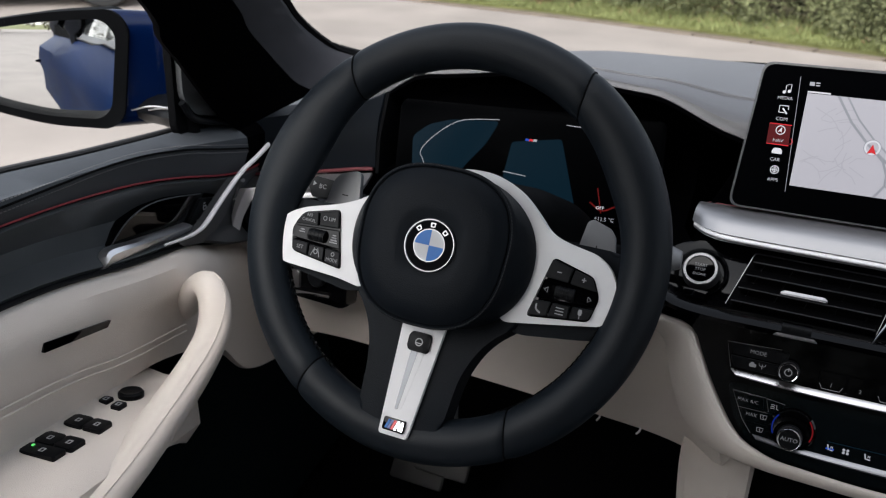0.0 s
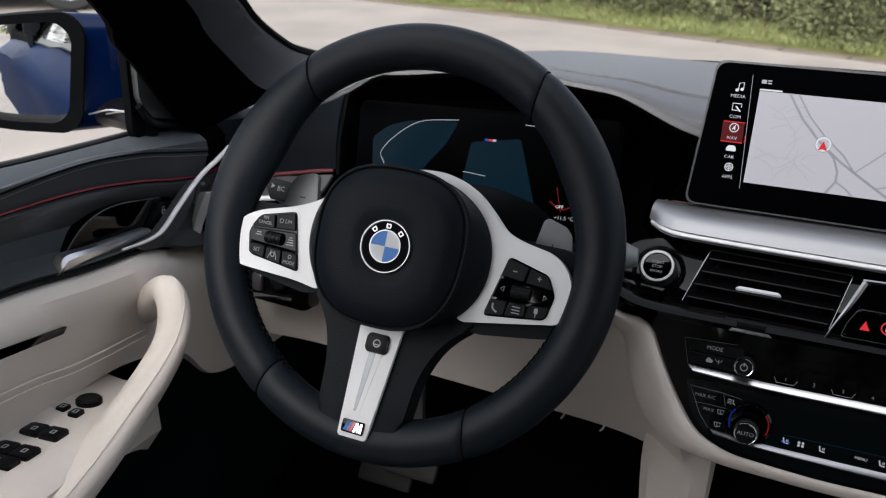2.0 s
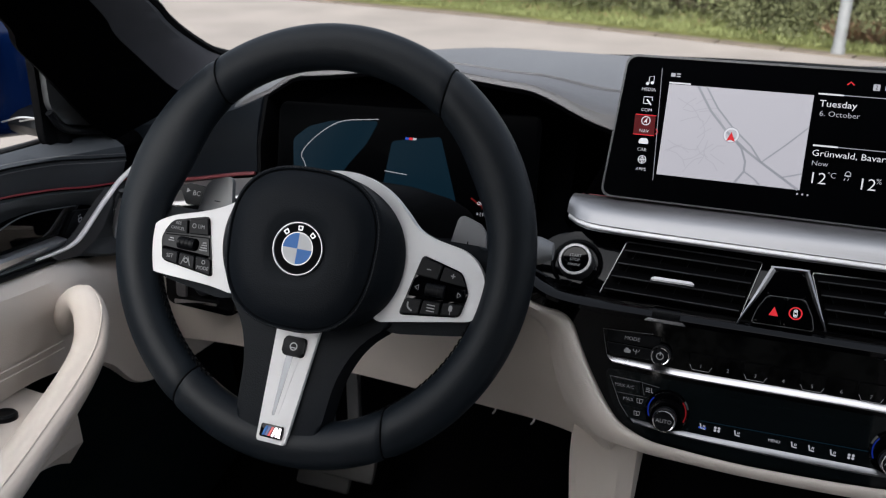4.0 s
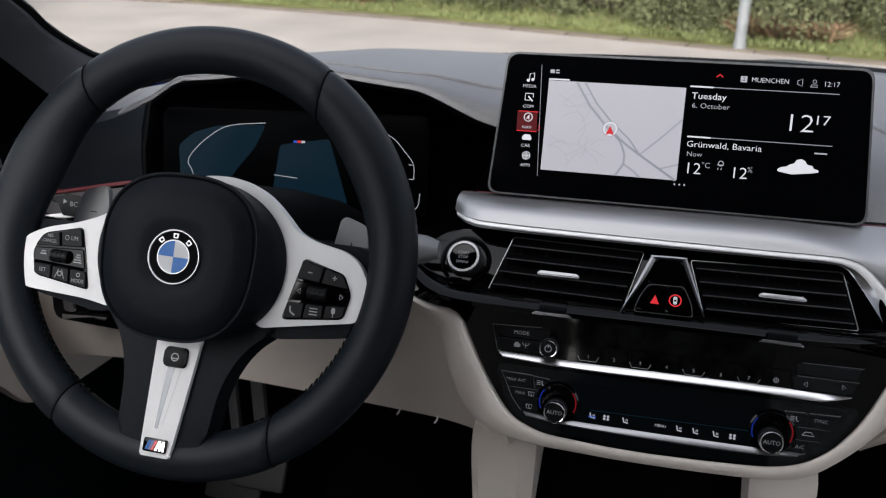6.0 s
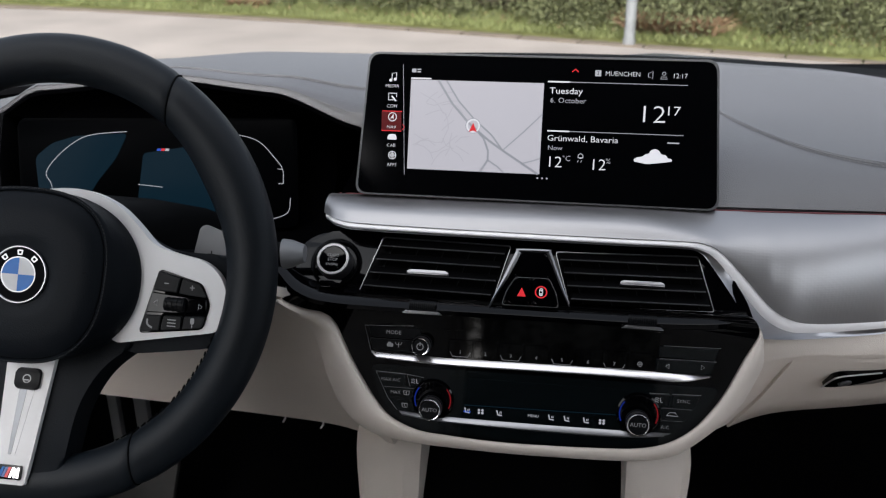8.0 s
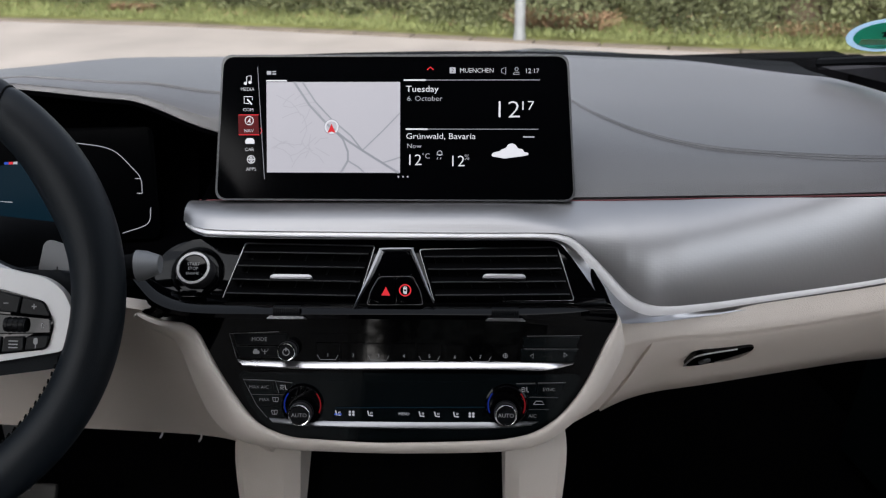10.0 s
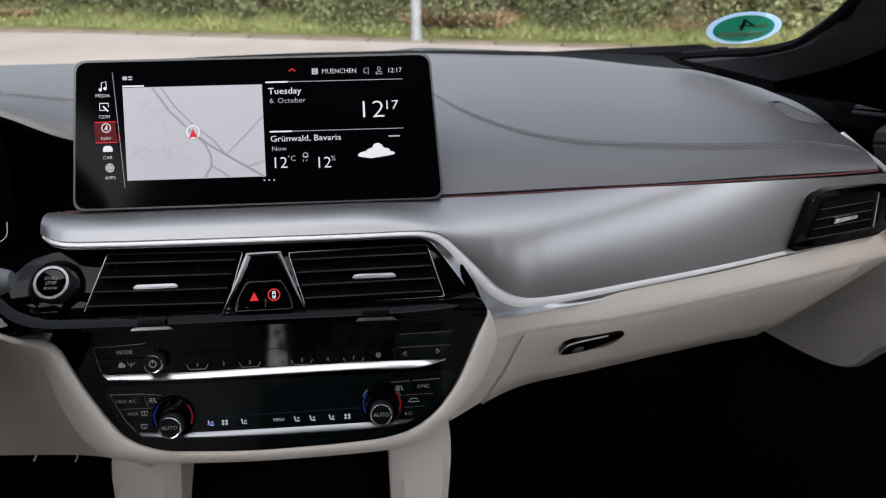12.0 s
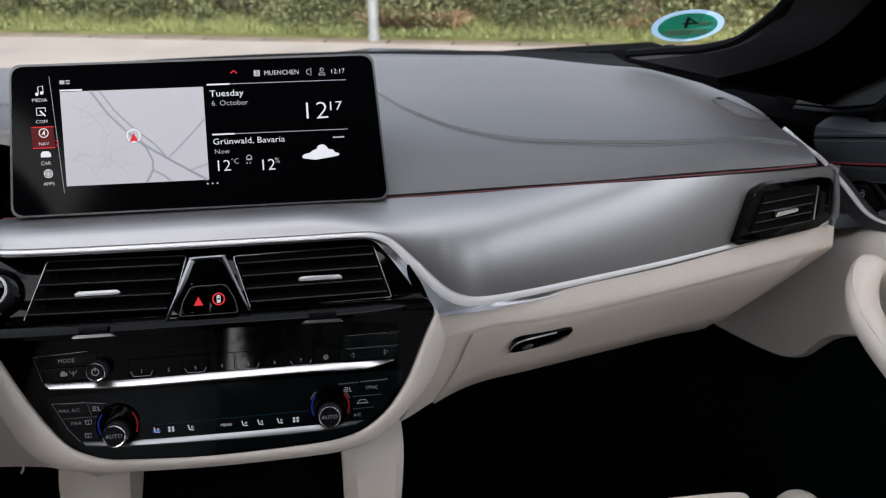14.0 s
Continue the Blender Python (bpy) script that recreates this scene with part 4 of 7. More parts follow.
ico += [slab(DISP, circle(0.0040, 24, *c), S, S + 0.0001, hole=circle(0.0033, 24, *c)), line2d(DISP, [(c[0] - 0.0036, c[1]), (c[0] + 0.0036, c[1])], 0.0007, S), line2d(DISP, [(c[0], c[1] - 0.0036), (c[0], c[1] + 0.0036)], 0.0007, S), slab(DISP, circle(0.0022, 16, *c), S, S + 0.0001, hole=circle(0.0017, 16, *c))]
for b_ in ico:
    screen("menu_icon", b_, SCREEN_WHITE, "white menu symbol")
misc = [slab(DISP, rrect(0.043 + O, 0.0525, 0.0487 + O, 0.0582, 0.0006, 2), S, S + 0.0001), slab(DISP, rrect(-0.1335 + O, 0.0515, -0.1292 + O, 0.055, 0.0002, 1), S, S + 0.0001), slab(DISP, rrect(-0.1282 + O, 0.0538, -0.1245 + O, 0.055, 0.0002, 1), S, S + 0.0001), slab(DISP, rrect(-0.1282 + O, 0.0515, -0.1245 + O, 0.0527, 0.0002, 1), S, S + 0.0001)]
misc += [slab(DISP, circle(0.0009, 10, -0.006 + O + 0.0045 * k, -0.0462), S, S + 0.0001) for k in range(3)]
misc += [line2d(DISP, [(0.0935 + O, 0.0568), (0.0925 + O, 0.0568), (0.0925 + O, 0.053), (0.0935 + O, 0.053), (0.0965 + O, 0.0515), (0.0965 + O, 0.0583), (0.0935 + O, 0.0568)], 0.0005, S), slab(DISP, circle(0.0018, 14, 0.1068 + O, 0.0565), S, S + 0.0001, hole=circle(0.0013, 14, 0.1068 + O, 0.0565)), line2d(DISP, [(0.1038 + O, 0.0515), (0.1045 + O, 0.0535), (0.1092 + O, 0.0535), (0.1098 + O, 0.0515), (0.1038 + O, 0.0515)], 0.0005, S)]
misc += [slab(DISP, rrect(0.1135 + O, -0.0085, 0.1245 + O, -0.0072, 0.0003, 1), S, S + 0.0001), line2d(DISP, [(0.031 + O, -0.025), (0.0365 + O, -0.025)], 0.0008, S), slab(DISP, circle(0.0026, 14, 0.0338 + O, -0.0235), S, S + 0.0001, hole=circle(0.0019, 14, 0.0338 + O, -0.0235)), line2d(DISP, [(0.032 + O, -0.0275), (0.0312 + O, -0.0295)], 0.0006, S), line2d(DISP, [(0.035 + O, -0.0275), (0.0342 + O, -0.0295)], 0.0006, S)]
for b_ in misc:
    screen("status_icon", b_, SCREEN_GREY)
cl = outline([(0.084, -0.0265), (0.096, -0.0285), (0.113, -0.0262), (0.119, -0.0250), (0.1185, -0.0228), (0.1145, -0.0222), (0.1135, -0.0195), (0.1085, -0.0188), (0.107, -0.0158), (0.1035, -0.0138), (0.0990, -0.0150), (0.0975, -0.0185), (0.0935, -0.0195), (0.0915, -0.0215), (0.0860, -0.0225), (0.0835, -0.0245)], 4, 0.0016)
screen("text", letters(DISP, "2", 0.0036, 0.04585 + O, 0.0552, S + 0.0002, "CENTER"), SCREENGLASS, "dark numeral on a pale field")
screen("cloud", slab(DISP, [Vector((p.x + O, p.y)) for p in cl], S, S + 0.0003), SCREEN_WHITE, "white cloud symbol")

# ---- instrument cluster ----
CLU = facing(-0.412, .862, .862, 16, 8)
cluster = thing("instrument_cluster", (-0.415, .88, .80), "dark digital instrument cluster, dimmed, with thin white outlines", "instrument cluster")
part("glass", slab(CLU, rrect(-0.150, -0.062, 0.150, 0.055, 0.01, 5), -0.012, 0.0, 0.002), CLUSTERGLASS, cluster, "black cluster glass")


def dial(name, bm, mat_, label=""):
    return part(name, bm, mat_, cluster, label, smooth=False)


dial("speed_field", slab(CLU, outline([(-0.128, -0.05), (-0.1321, 0.0136), (-0.1136, 0.0285), (-0.0873, 0.0362), (-0.0314, 0.0392), (-0.0448, 0.0126), (-0.0654, -0.0118), (-0.09, -0.05)], 4, 0.006), 0.0, 0.0004), SCREEN_NAVY, "dim blue field")
dial("map_field", slab(CLU, outline([(-0.0251, -0.045), (-0.0153, 0.018), (0.040, 0.026), (0.062, -0.045)], 4, 0.004), 0.0, 0.0004), SCREEN_NAVY, "dim blue field")
for pts in ([(-0.112, -0.05), (-0.1155, -0.0172), (-0.121, -0.003), (-0.108, 0.0145), (-0.087, 0.0308), (-0.068, 0.0377), (-0.032, 0.0409)],
            [(0.0434, 0.0417), (0.0757, 0.0392), (0.107, 0.0317), (0.126, 0.0128), (0.134, 0.0009), (0.1345, -0.0143)],
            [(0.1421, -0.0294), (0.1375, -0.0461), (0.1115, -0.055)], [(0.1285, 0.0015), (0.1340, 0.0009)], [(0.1290, -0.0140), (0.1345, -0.0143)], [(-0.022, -0.0154), (0.0043, -0.0182)]):
    dial("dial_outline", line2d(CLU, spline(pts, 30), 0.0007, 0.0007), SCREEN_GREY, "thin white outline")
for k, mm in enumerate((SCREEN_BLUE, SCREEN_RED, SCREEN_GREY)):
    dial("badge_stripe", slab(CLU, [(-0.0005 + 0.0044 * k, 0.0205), (0.0036 + 0.0044 * k, 0.0205), (0.0040 + 0.0044 * k, 0.0230), (0.0 + 0.0044 * k, 0.0230)], 0.0004, 0.0007), mm)
dial("red_needle", line2d(CLU, [(0.0851, -0.0222), (0.0916, -0.0492)], 0.0012, 0.0007), NEEDLE, "red needle")
dial("red_arc", line2d(CLU, spline([(0.0785, -0.0384), (0.092, -0.0462), (0.1058, -0.0406)], 14), 0.0018, 0.0007), NEEDLE, "red arc")
dial("readout", letters(CLU, "OFF", 0.0036, 0.0855, -0.0435, 0.0009), SCREEN_WHITE, "white lettering")
dial("readout", letters(CLU, "+11.5 °C", 0.0042, 0.0850, -0.0555, 0.0009), SCREEN_GREY, "grey temperature readout")

# ---- centre stack ----
CST = facing(0, .731, .755, 18)
VST = facing(0, .770, .810, 45)
stack = thing("centre_console", (0, .75, .60), "piano-black centre console with air vents, audio keys and climate panel", "centre console")
FASCIA = [(-0.2424, 0.0275), (-0.2194, 0.0187), (-0.1886, 0.0163), (-0.1759, -0.0096), (-0.1634, -0.0327), (-0.1451, -0.0605), (-0.1303, -0.0778), (-0.1024, -0.0895), (-0.0231, -0.0935), (0.0528, -0.0910), (0.0992, -0.0880), (0.1251, -0.0813), (0.1475, -0.0656), (0.1683, -0.0378), (0.1872, 0.0050), (0.1985, 0.0250), (0.193, 0.038), (-0.20, 0.036)]
fascia = outline(FASCIA, 5, [0.008, 0.012, 0.012, 0.03, 0.03, 0.03, 0.03, 0.03, 0.03, 0.03, 0.02, 0.02, 0.02, 0.03, 0.012, 0.006, 0.006, 0.01])
part("fascia", slab(CST, fascia, -0.03, 0.0, 0.0018), GLOSS, stack, "piano-black lower fascia")
up = [(-0.238, -0.034), (0.1975, -0.041), (0.1885, -0.0135), (0.1705, 0.0205), (0.152, 0.0335), (-0.172, 0.036), (-0.222, 0.030), (-0.244, -0.005)]
part("vent_fascia", slab(VST, outline(up, 5, [0.006, 0.004, 0.004, 0.006, 0.008, 0.03, 0.02, 0.012]), -0.05, -0.006, 0.002), GLOSS, stack, "piano-black vent surround")
# rounded shelf under the vents that carries the vent wheels
secs = []
for x, dy, dz, w in ((-0.262, 0.040, 0.026, 0.5), (-0.245, 0.024, 0.016, 0.9), (-0.222, 0.008, 0.006, 1.2), (-0.19, 0.001, 0.001, 1.15), (-0.12, 0.0, 0.0, 1.0), (0.0, 0.001, 0.0, 0.9), (0.10, 0.002, 0.0, 0.85), (0.155, 0.005, 0.001, 0.7), (0.188, 0.012, 0.002, 0.4)):
    secs.append([np.array((x, y + dy, z + dz)) for y, z in ((0.757, 0.7885), (0.746, 0.7875), (0.739 - 0.004 * w, 0.7865), (0.736 - 0.006 * w, 0.7838), (0.735 - 0.006 * w, 0.7800), (0.737 - 0.003 * w, 0.7770), (0.744, 0.7755))])
part("lip", skin(secs, 70), GLOSS, stack, "rounded piano-black shelf under the vents")
# ivory surround: the inner outline and, for each of its points, the outer border and how deep that lies
OUTER = [(-0.262, 0.018, .05), (-0.240, 0.000, .055), (-0.222, -0.012, .058), (-0.216, -0.030, .058), (-0.209, -0.050, .056), (-0.192, -0.082, .046), (-0.164, -0.1020, .032), (-0.118, -0.1080, .022), (-0.0231, -0.1098, .020), (0.055, -0.1080, .020), (0.105, -0.1055, .020), (0.1365, -0.0990, .022), (0.168, -0.0754, .030), (0.1960, -0.0490, .040), (0.2130, -0.010, .046), (0.2060, 0.0150, .030), (0.197, 0.036, .03), (-0.20, 0.040, .03)]
RAD = [0.01, 0.012, 0.02, 0.03, 0.03, 0.03, 0.03, 0.03, 0.03, 0.03, 0.02, 0.02, 0.02, 0.03, 0.012, 0.006, 0.006, 0.01]
inner2, outer2 = outline(FASCIA, 5, RAD), outline([p[:2] for p in OUTER], 5, RAD)
deep = [OUTER[i // 6][2] for i in range(len(outer2))]
deep = [sum(deep[(i + k) % len(deep)] for k in range(-5, 6)) / 11 for i in range(len(deep))]
rings = []
for f, drop in ((0.0, -0.9), (0.0, -0.10), (0.08, -0.02), (0.25, 0.0), (0.45, -0.10), (0.65, -0.28), (0.82, -0.54), (0.94, -0.82), (1.0, -1.05), (1.0, -2.2)):
    rings.append([CST @ Vector((a.x * (1 - f) + b.x * f, a.y * (1 - f) + b.y * f, 0.0005 + drop * d)) for a, b, d in zip(inner2, outer2, deep)])
part("surround", loft([r[:96] for r in rings]), BEIGE, stack, "ivory leather surround", sharp=60)

for side in (-1, 1):
    a, b = ((-0.1667, -0.029), (-0.0395, -0.032)) if side < 0 else ((0.0315, -0.030), (0.1600, -0.0265))
    c2, d2 = ((-0.026, 0.027), (-0.1505, 0.029)) if side < 0 else ((0.146, 0.027), (0.0155, 0.0235))
    quad = [a, b, c2, d2]
    vent = part("air_vent", slab(VST, outline(quad, 4, 0.003), -0.008, -0.0035, hole=outline([(q[0] * 0.992 + 0.008 * (a[0] + b[0] + c2[0] + d2[0]) / 4, q[1] * 0.975) for q in quad], 4, 0.003)), SATIN, stack, "black slatted air vent with a thin silver frame")
    part("recess", slab(VST, outline(quad, 4, 0.003), -0.0075, -0.0055), VENTBLACK, vent, "black vent throat", smooth=False)
    for k in range(4):
        t = (k + 0.65) / 4.25
        l = Vector(a) * (1 - t) + Vector(d2) * t
        r = Vector(b) * (1 - t) + Vector(c2) * t
        lx, rx = l.x + 0.003, r.x - 0.003
        m = VST @ Matrix.Translation(((lx + rx) / 2, (l.y + r.y) / 2, -0.001)) @ Matrix.Rotation(radians(-38), 4, "X") @ Matrix.Rotation((r.y - l.y) / (rx - lx), 4, "Z")
        w2 = (rx - lx) / 2
        part("slat", slab(m, outline([(-w2, -0.0055), (w2, -0.0055), (w2, 0.0055), (-w2, 0.0055)], 3, 0.0012), -0.001, 0.0012, 0.0008), VENTBLACK, vent)
        part("slat_edge", slab(m, outline([(-w2, -0.0060), (w2, -0.0060), (w2, -0.0053), (-w2, -0.0053)], 2, 0.0003), 0.0006, 0.0015), SLATEDGE, vent)
    cx, cy = (-0.1015, -0.0080) if side < 0 else (0.0955, -0.0060)
    part("slider", slab(VST, outline([(cx - 0.0205, cy - 0.0028), (cx + 0.0205, cy - 0.0028), (cx + 0.0185, cy + 0.0014), (cx - 0.0185, cy + 0.0014)], 4, 0.002), -0.001, 0.006, 0.0026, 4), SATIN, vent, "small satin metal vent slider")
    for k in range(5):
        q = (k + 0.5) / 5
        l, r = Vector(d2) * (1 - q) + Vector(c2) * q, Vector(a) * (1 - q) + Vector(b) * q
        part("vane", slab(VST, [(r.x - 0.0006, r.y + 0.003), (r.x + 0.0006, r.y + 0.003), (l.x + 0.0006, l.y - 0.003), (l.x - 0.0006, l.y - 0.003)], -0.0056, -0.0046), KEYBLACK, vent, smooth=False)
    WV = facing(-0.1013 if side < 0 else 0.0961, 0.7335, 0.7865, 30)
    wheel_ = part("vent_wheel", loft([[WV @ Vector((u, 0.0052 * math.sin(radians(g)) - 0.001, 0.0042 * math.cos(radians(g)) - 0.0005)) for g in range(-110, 111, 20)] for u in (-0.0122, -0.0116, 0.0116, 0.0122)]), KEYBLACK, stack, "ribbed black vent wheel")
    for k in range(12):
        u = -0.0105 + 0.0019 * k
        part("rib", loft([[WV @ Vector((uu, 0.0055 * math.sin(radians(g)) - 0.001, 0.0046 * math.cos(radians(g)) - 0.0005)) for g in range(-90, 91, 30)] for uu in (u - 0.0005, u + 0.0005)], 0.0004), KEYBLACK, wheel_)
    part("vent_wheel_tray", slab(WV, outline([(-0.0185, -0.0082), (0.0185, -0.0082), (0.0150, -0.0056), (-0.0150, -0.0056)], 3, 0.001), -0.003, 0.0036, 0.0008), SATIN, stack, "thin bright metal tray under the wheel")

# hazard pod between the vents
HZD = facing(-0.004, .750, .803, 32)
part("hazard_pod", slab(HZD, outline([(-0.040, -0.026), (0.038, -0.026), (0.0145, 0.034), (-0.0140, 0.034)], 5, 0.004), -0.03, -0.001, 0.002, 3), GLOSS, stack, "piano-black pod with warning keys")
part("pod_roof", slab(HZD, outline([(-0.0165, 0.0095), (0.0165, 0.0098), (0.0125, 0.0325), (-0.0120, 0.0325)], 4, 0.003), -0.004, 0.0012, 0.0016, 3), GLOSS, stack, "sloping glossy roof of the pod")
POD = [(-0.0395, -0.0250), (-0.0340, -0.0110), (-0.0262, 0.0070), (-0.0205, 0.0215), (-0.0155, 0.0335), (-0.0135, 0.0352), (0.0140, 0.0358), (0.0162, 0.0340), (0.0235, 0.0160), (0.0300, 0.0000), (0.0360, -0.0150)]
POD_IN = [(-0.0385, -0.0248), (-0.0318, -0.0105), (-0.0215, 0.0085), (-0.0150, 0.0225), (-0.0115, 0.0310), (-0.0105, 0.0325), (0.0118, 0.0330), (0.0130, 0.0318), (0.0208, 0.0150), (0.0280, -0.0010), (0.0352, -0.0150)]
part("pod_edge", loft([[HZD @ Vector((*o, -0.004)), HZD @ Vector((*o, 0.0022)), HZD @ Vector((*((o + i) / 2), 0.0030)), HZD @ Vector((*i, 0.0012)), HZD @ Vector((*i, -0.003))] for o, i in zip(spline(POD, 60), spline(POD_IN, 60))]), SATIN, stack, "bright metal arch round the pod")
recess = outline([(-0.0260, -0.0172), (0.0262, -0.0166), (0.0235, -0.0040), (0.0160, 0.0098), (-0.0152, 0.0092), (-0.0225, -0.0040)], 4, 0.003)
part("key_frame", slab(HZD, recess, 0.0, 0.0016, hole=[Vector((p.x * 0.965, p.y * 0.955 - 0.0002)) for p in recess]), SLATEDGE, stack, "thin metal line round the keys")
for nm, q in (("hazard_key", [(-0.0242, -0.0158), (-0.0006, -0.0155), (-0.0001, 0.0084), (-0.0143, 0.0080), (-0.0212, -0.0042)]), ("assist_key", [(0.0006, -0.0155), (0.0245, -0.0152), (0.0220, -0.0040), (0.0151, 0.0086), (0.0010, 0.0084)])):
    part(nm, slab(HZD, outline(q, 4, 0.002), -0.001, 0.0028, 0.001), GLOSS, stack, "glossy black key")
part("warning_triangle", slab(HZD, [(-0.0122, -0.0085), (-0.0042, -0.0085), (-0.0082, -0.0005)], 0.0029, 0.0032), SCREEN_RED, stack, "lit red warning triangle", smooth=False)
part("assist_ring", slab(HZD, circle(0.0056, 28, 0.0094, -0.0036), 0.0029, 0.0032, hole=circle(0.0045, 28, 0.0094, -0.0036)), SCREEN_RED, stack, "lit red ring symbol", smooth=False)
part("assist_symbol", join(slab(HZD, rrect(0.0078, -0.0070, 0.0110, -0.0002, 0.0013, 3), 0.0029, 0.0032, hole=rrect(0.0083, -0.0064, 0.0105, -0.0008, 0.0010, 3)), *[slab(HZD, rrect(0.0086, v, 0.0102, v + 0.0013, 0.0003, 1), 0.0029, 0.0032) for v in (-0.0058, -0.0028)]), SCREEN_WHITE, stack, "small white car symbol", smooth=False)

# start button
STB = facing(-0.1935, .7675, .8105, 42)
btn = part("start_button", lathe(STB, [(0.0172, -0.008), (0.0172, 0.003), (0.0155, 0.006), (0.0132, 0.006), (0.0130, 0.0035)]), SATIN, stack, "round start button with a silver ring")
part("cap", lathe(STB, [(0.0130, 0.001), (0.0130, 0.0045), (0.0122, 0.0055), (0.002, 0.0058)]), GLOSS, btn, "black cap")
part("lettering", join(letters(STB, "START", 0.0029, 0, 0.0036, 0.006, "CENTER"), letters(STB, "STOP", 0.0029, 0, -0.0008, 0.006, "CENTER"), letters(STB, "ENGINE", 0.0024, 0, -0.0056, 0.006, "CENTER")), LIT_KEY, btn, "white lettering", smooth=False)
part("start_dish", lathe(STB, [(0.0195, -0.010), (0.0215, -0.006), (0.0235, -0.0045), (0.0250, -0.0065), (0.0255, -0.012)]), GLOSS, stack, "raised glossy collar round the start button")
part("start_stop_key", slab(STB, outline([(-0.0095, -0.0275), (0.0095, -0.0275), (0.012, -0.0195), (-0.012, -0.0195)], 3, 0.002), -0.004, 0.0025, 0.001), GLOSS, stack, "small glossy key below the start button")


def key(M, pts, name="key", n0=0.0, n1=0.0022, mat_=None, r=0.0012, parent=None):
    return part(name, slab(M, outline(pts, 3, r), n0, n1, 0.0006, 1), mat_ or KEYBLACK, parent or stack)


def shear(u0, v0, u1, v1, k0=0.0, k1=0.0):
    return [(u0 + k0, v0), (u1 + k1, v0), (u1, v1), (u0, v1)]


# audio row
key(CST, shear(-0.153, -0.0030, -0.103, 0.0080, 0.003, 0), "mode_key")
key(CST, shear(-0.1515, -0.0145, -0.109, -0.0042, 0.004, 0), "radio_key")
PRESET = [-0.0656 + 0.0233 * i for i in range(7)]
for u in PRESET:
    key(CST, shear(u - 0.0112, -0.0165, u + 0.0112, 0.0000), "preset_key", 0, 0.0008, GLOSS)
key(CST, shear(0.0865, -0.0155, 0.1085, 0.0000), "world_key", 0, 0.0008, GLOSS)
key(CST, shear(0.1105, -0.0150, 0.1620, -0.0040, 0, -0.004), "track_key", 0, 0.0015, PANELGLASS)
key(CST, shear(0.1125, -0.0028, 0.1640, 0.0078, 0, -0.003), "eject_key", 0, 0.0015, PANELGLASS)
part("key_line", line2d(CST, [(0.1162, 0.0080), (0.1655, 0.0092)], 0.0006, 0.0017), SLATEDGE, stack, smooth=False)
part("key_line", line2d(CST, [(0.1134, -0.0036), (0.1627, -0.0032)], 0.0005, 0.0017), SLATEDGE, stack, smooth=False)
part("key_line", line2d(CST, [(-0.1498, -0.0149), (-0.1561, 0.0075), (-0.1100, 0.0098)], 0.0006, 0.0024), SLATEDGE, stack, smooth=False)
part("disc_slot", slab(CST, rrect(-0.085, 0.0030, 0.100, 0.0085, 0.001), 0, 0.0008), GLOSS, stack, "slim glossy slot")
for b_ in [letters(CST, "MODE", 0.0036, -0.1285, 0.0025, 0.0024, "CENTER")] + [letters(CST, str(i + 1), 0.0034, u, -0.0118, 0.0010, "CENTER", 0.01) for i, u in enumerate(PRESET)]:
    part("lettering", b_, LIT_KEY, stack, "pale key lettering", smooth=False)
sym = [line2d(CST, [(u - 0.0095, -0.0115), (u - 0.0072, -0.0158), (u + 0.0072, -0.0158), (u + 0.0095, -0.0115)], 0.0005, 0.0011) for u in PRESET[::2]]
sym += [slab(CST, circle(0.0023, 16, 0.0967, -0.0102), 0.0010, 0.0012, hole=circle(0.0018, 16, 0.0967, -0.0102)), line2d(CST, [(0.0945, -0.0102), (0.0989, -0.0102)], 0.0005, 0.0012), line2d(CST, [(0.0967, -0.0124), (0.0967, -0.0080)], 0.0005, 0.0012)]
sym += [line2d(CST, [(0.1220, -0.0080), (0.1190, -0.0101), (0.1220, -0.0122), (0.1220, -0.0080)], 0.0005, 0.0018), line2d(CST, [(0.1497, -0.0068), (0.1527, -0.0089), (0.1497, -0.0110), (0.1497, -0.0068)], 0.0005, 0.0018)]
sym += [slab(CST, rrect(-0.1345, -0.0110, -0.1285, -0.0078, 0.001, 2), 0.0023, 0.0025), slab(CST, rrect(-0.1335, -0.0080, -0.1305, -0.0065, 0.0006, 2), 0.0023, 0.0025), line2d(CST, [(-0.1235, -0.0112), (-0.1235, -0.0068)], 0.0007, 0.0024), line2d(CST, spline([(-0.1265, -0.0062), (-0.1255, -0.0085), (-0.1215, -0.0085), (-0.1205, -0.0062)], 9), 0.0005, 0.0024)]
for b_ in sym:
    part("symbol", b_, LIT_KEY, stack, "pale key symbol", smooth=False)
# silver strips
def strip_bar(top, bot, depth, mat_, label):
    """A strip whose face tilts upward: flush along its upper line, proud along its lower one."""
    t_, b_ = spline(top, 50), spline(bot, 50)
    rows = [[CST @ Vector((a[0], a[1], 0.0002)), CST @ Vector((a[0] * 0.6 + b[0] * 0.4, a[1] * 0.6 + b[1] * 0.4, depth * 0.62)), CST @ Vector((b[0], b[1] + 0.0008, depth)), CST @ Vector((b[0], b[1] - 0.0004, depth * 0.9)), CST @ Vector((b[0], b[1] - 0.0008, -0.001))] for a, b in zip(t_, b_)]
    part("silver_strip", loft(rows), mat_, stack, label)


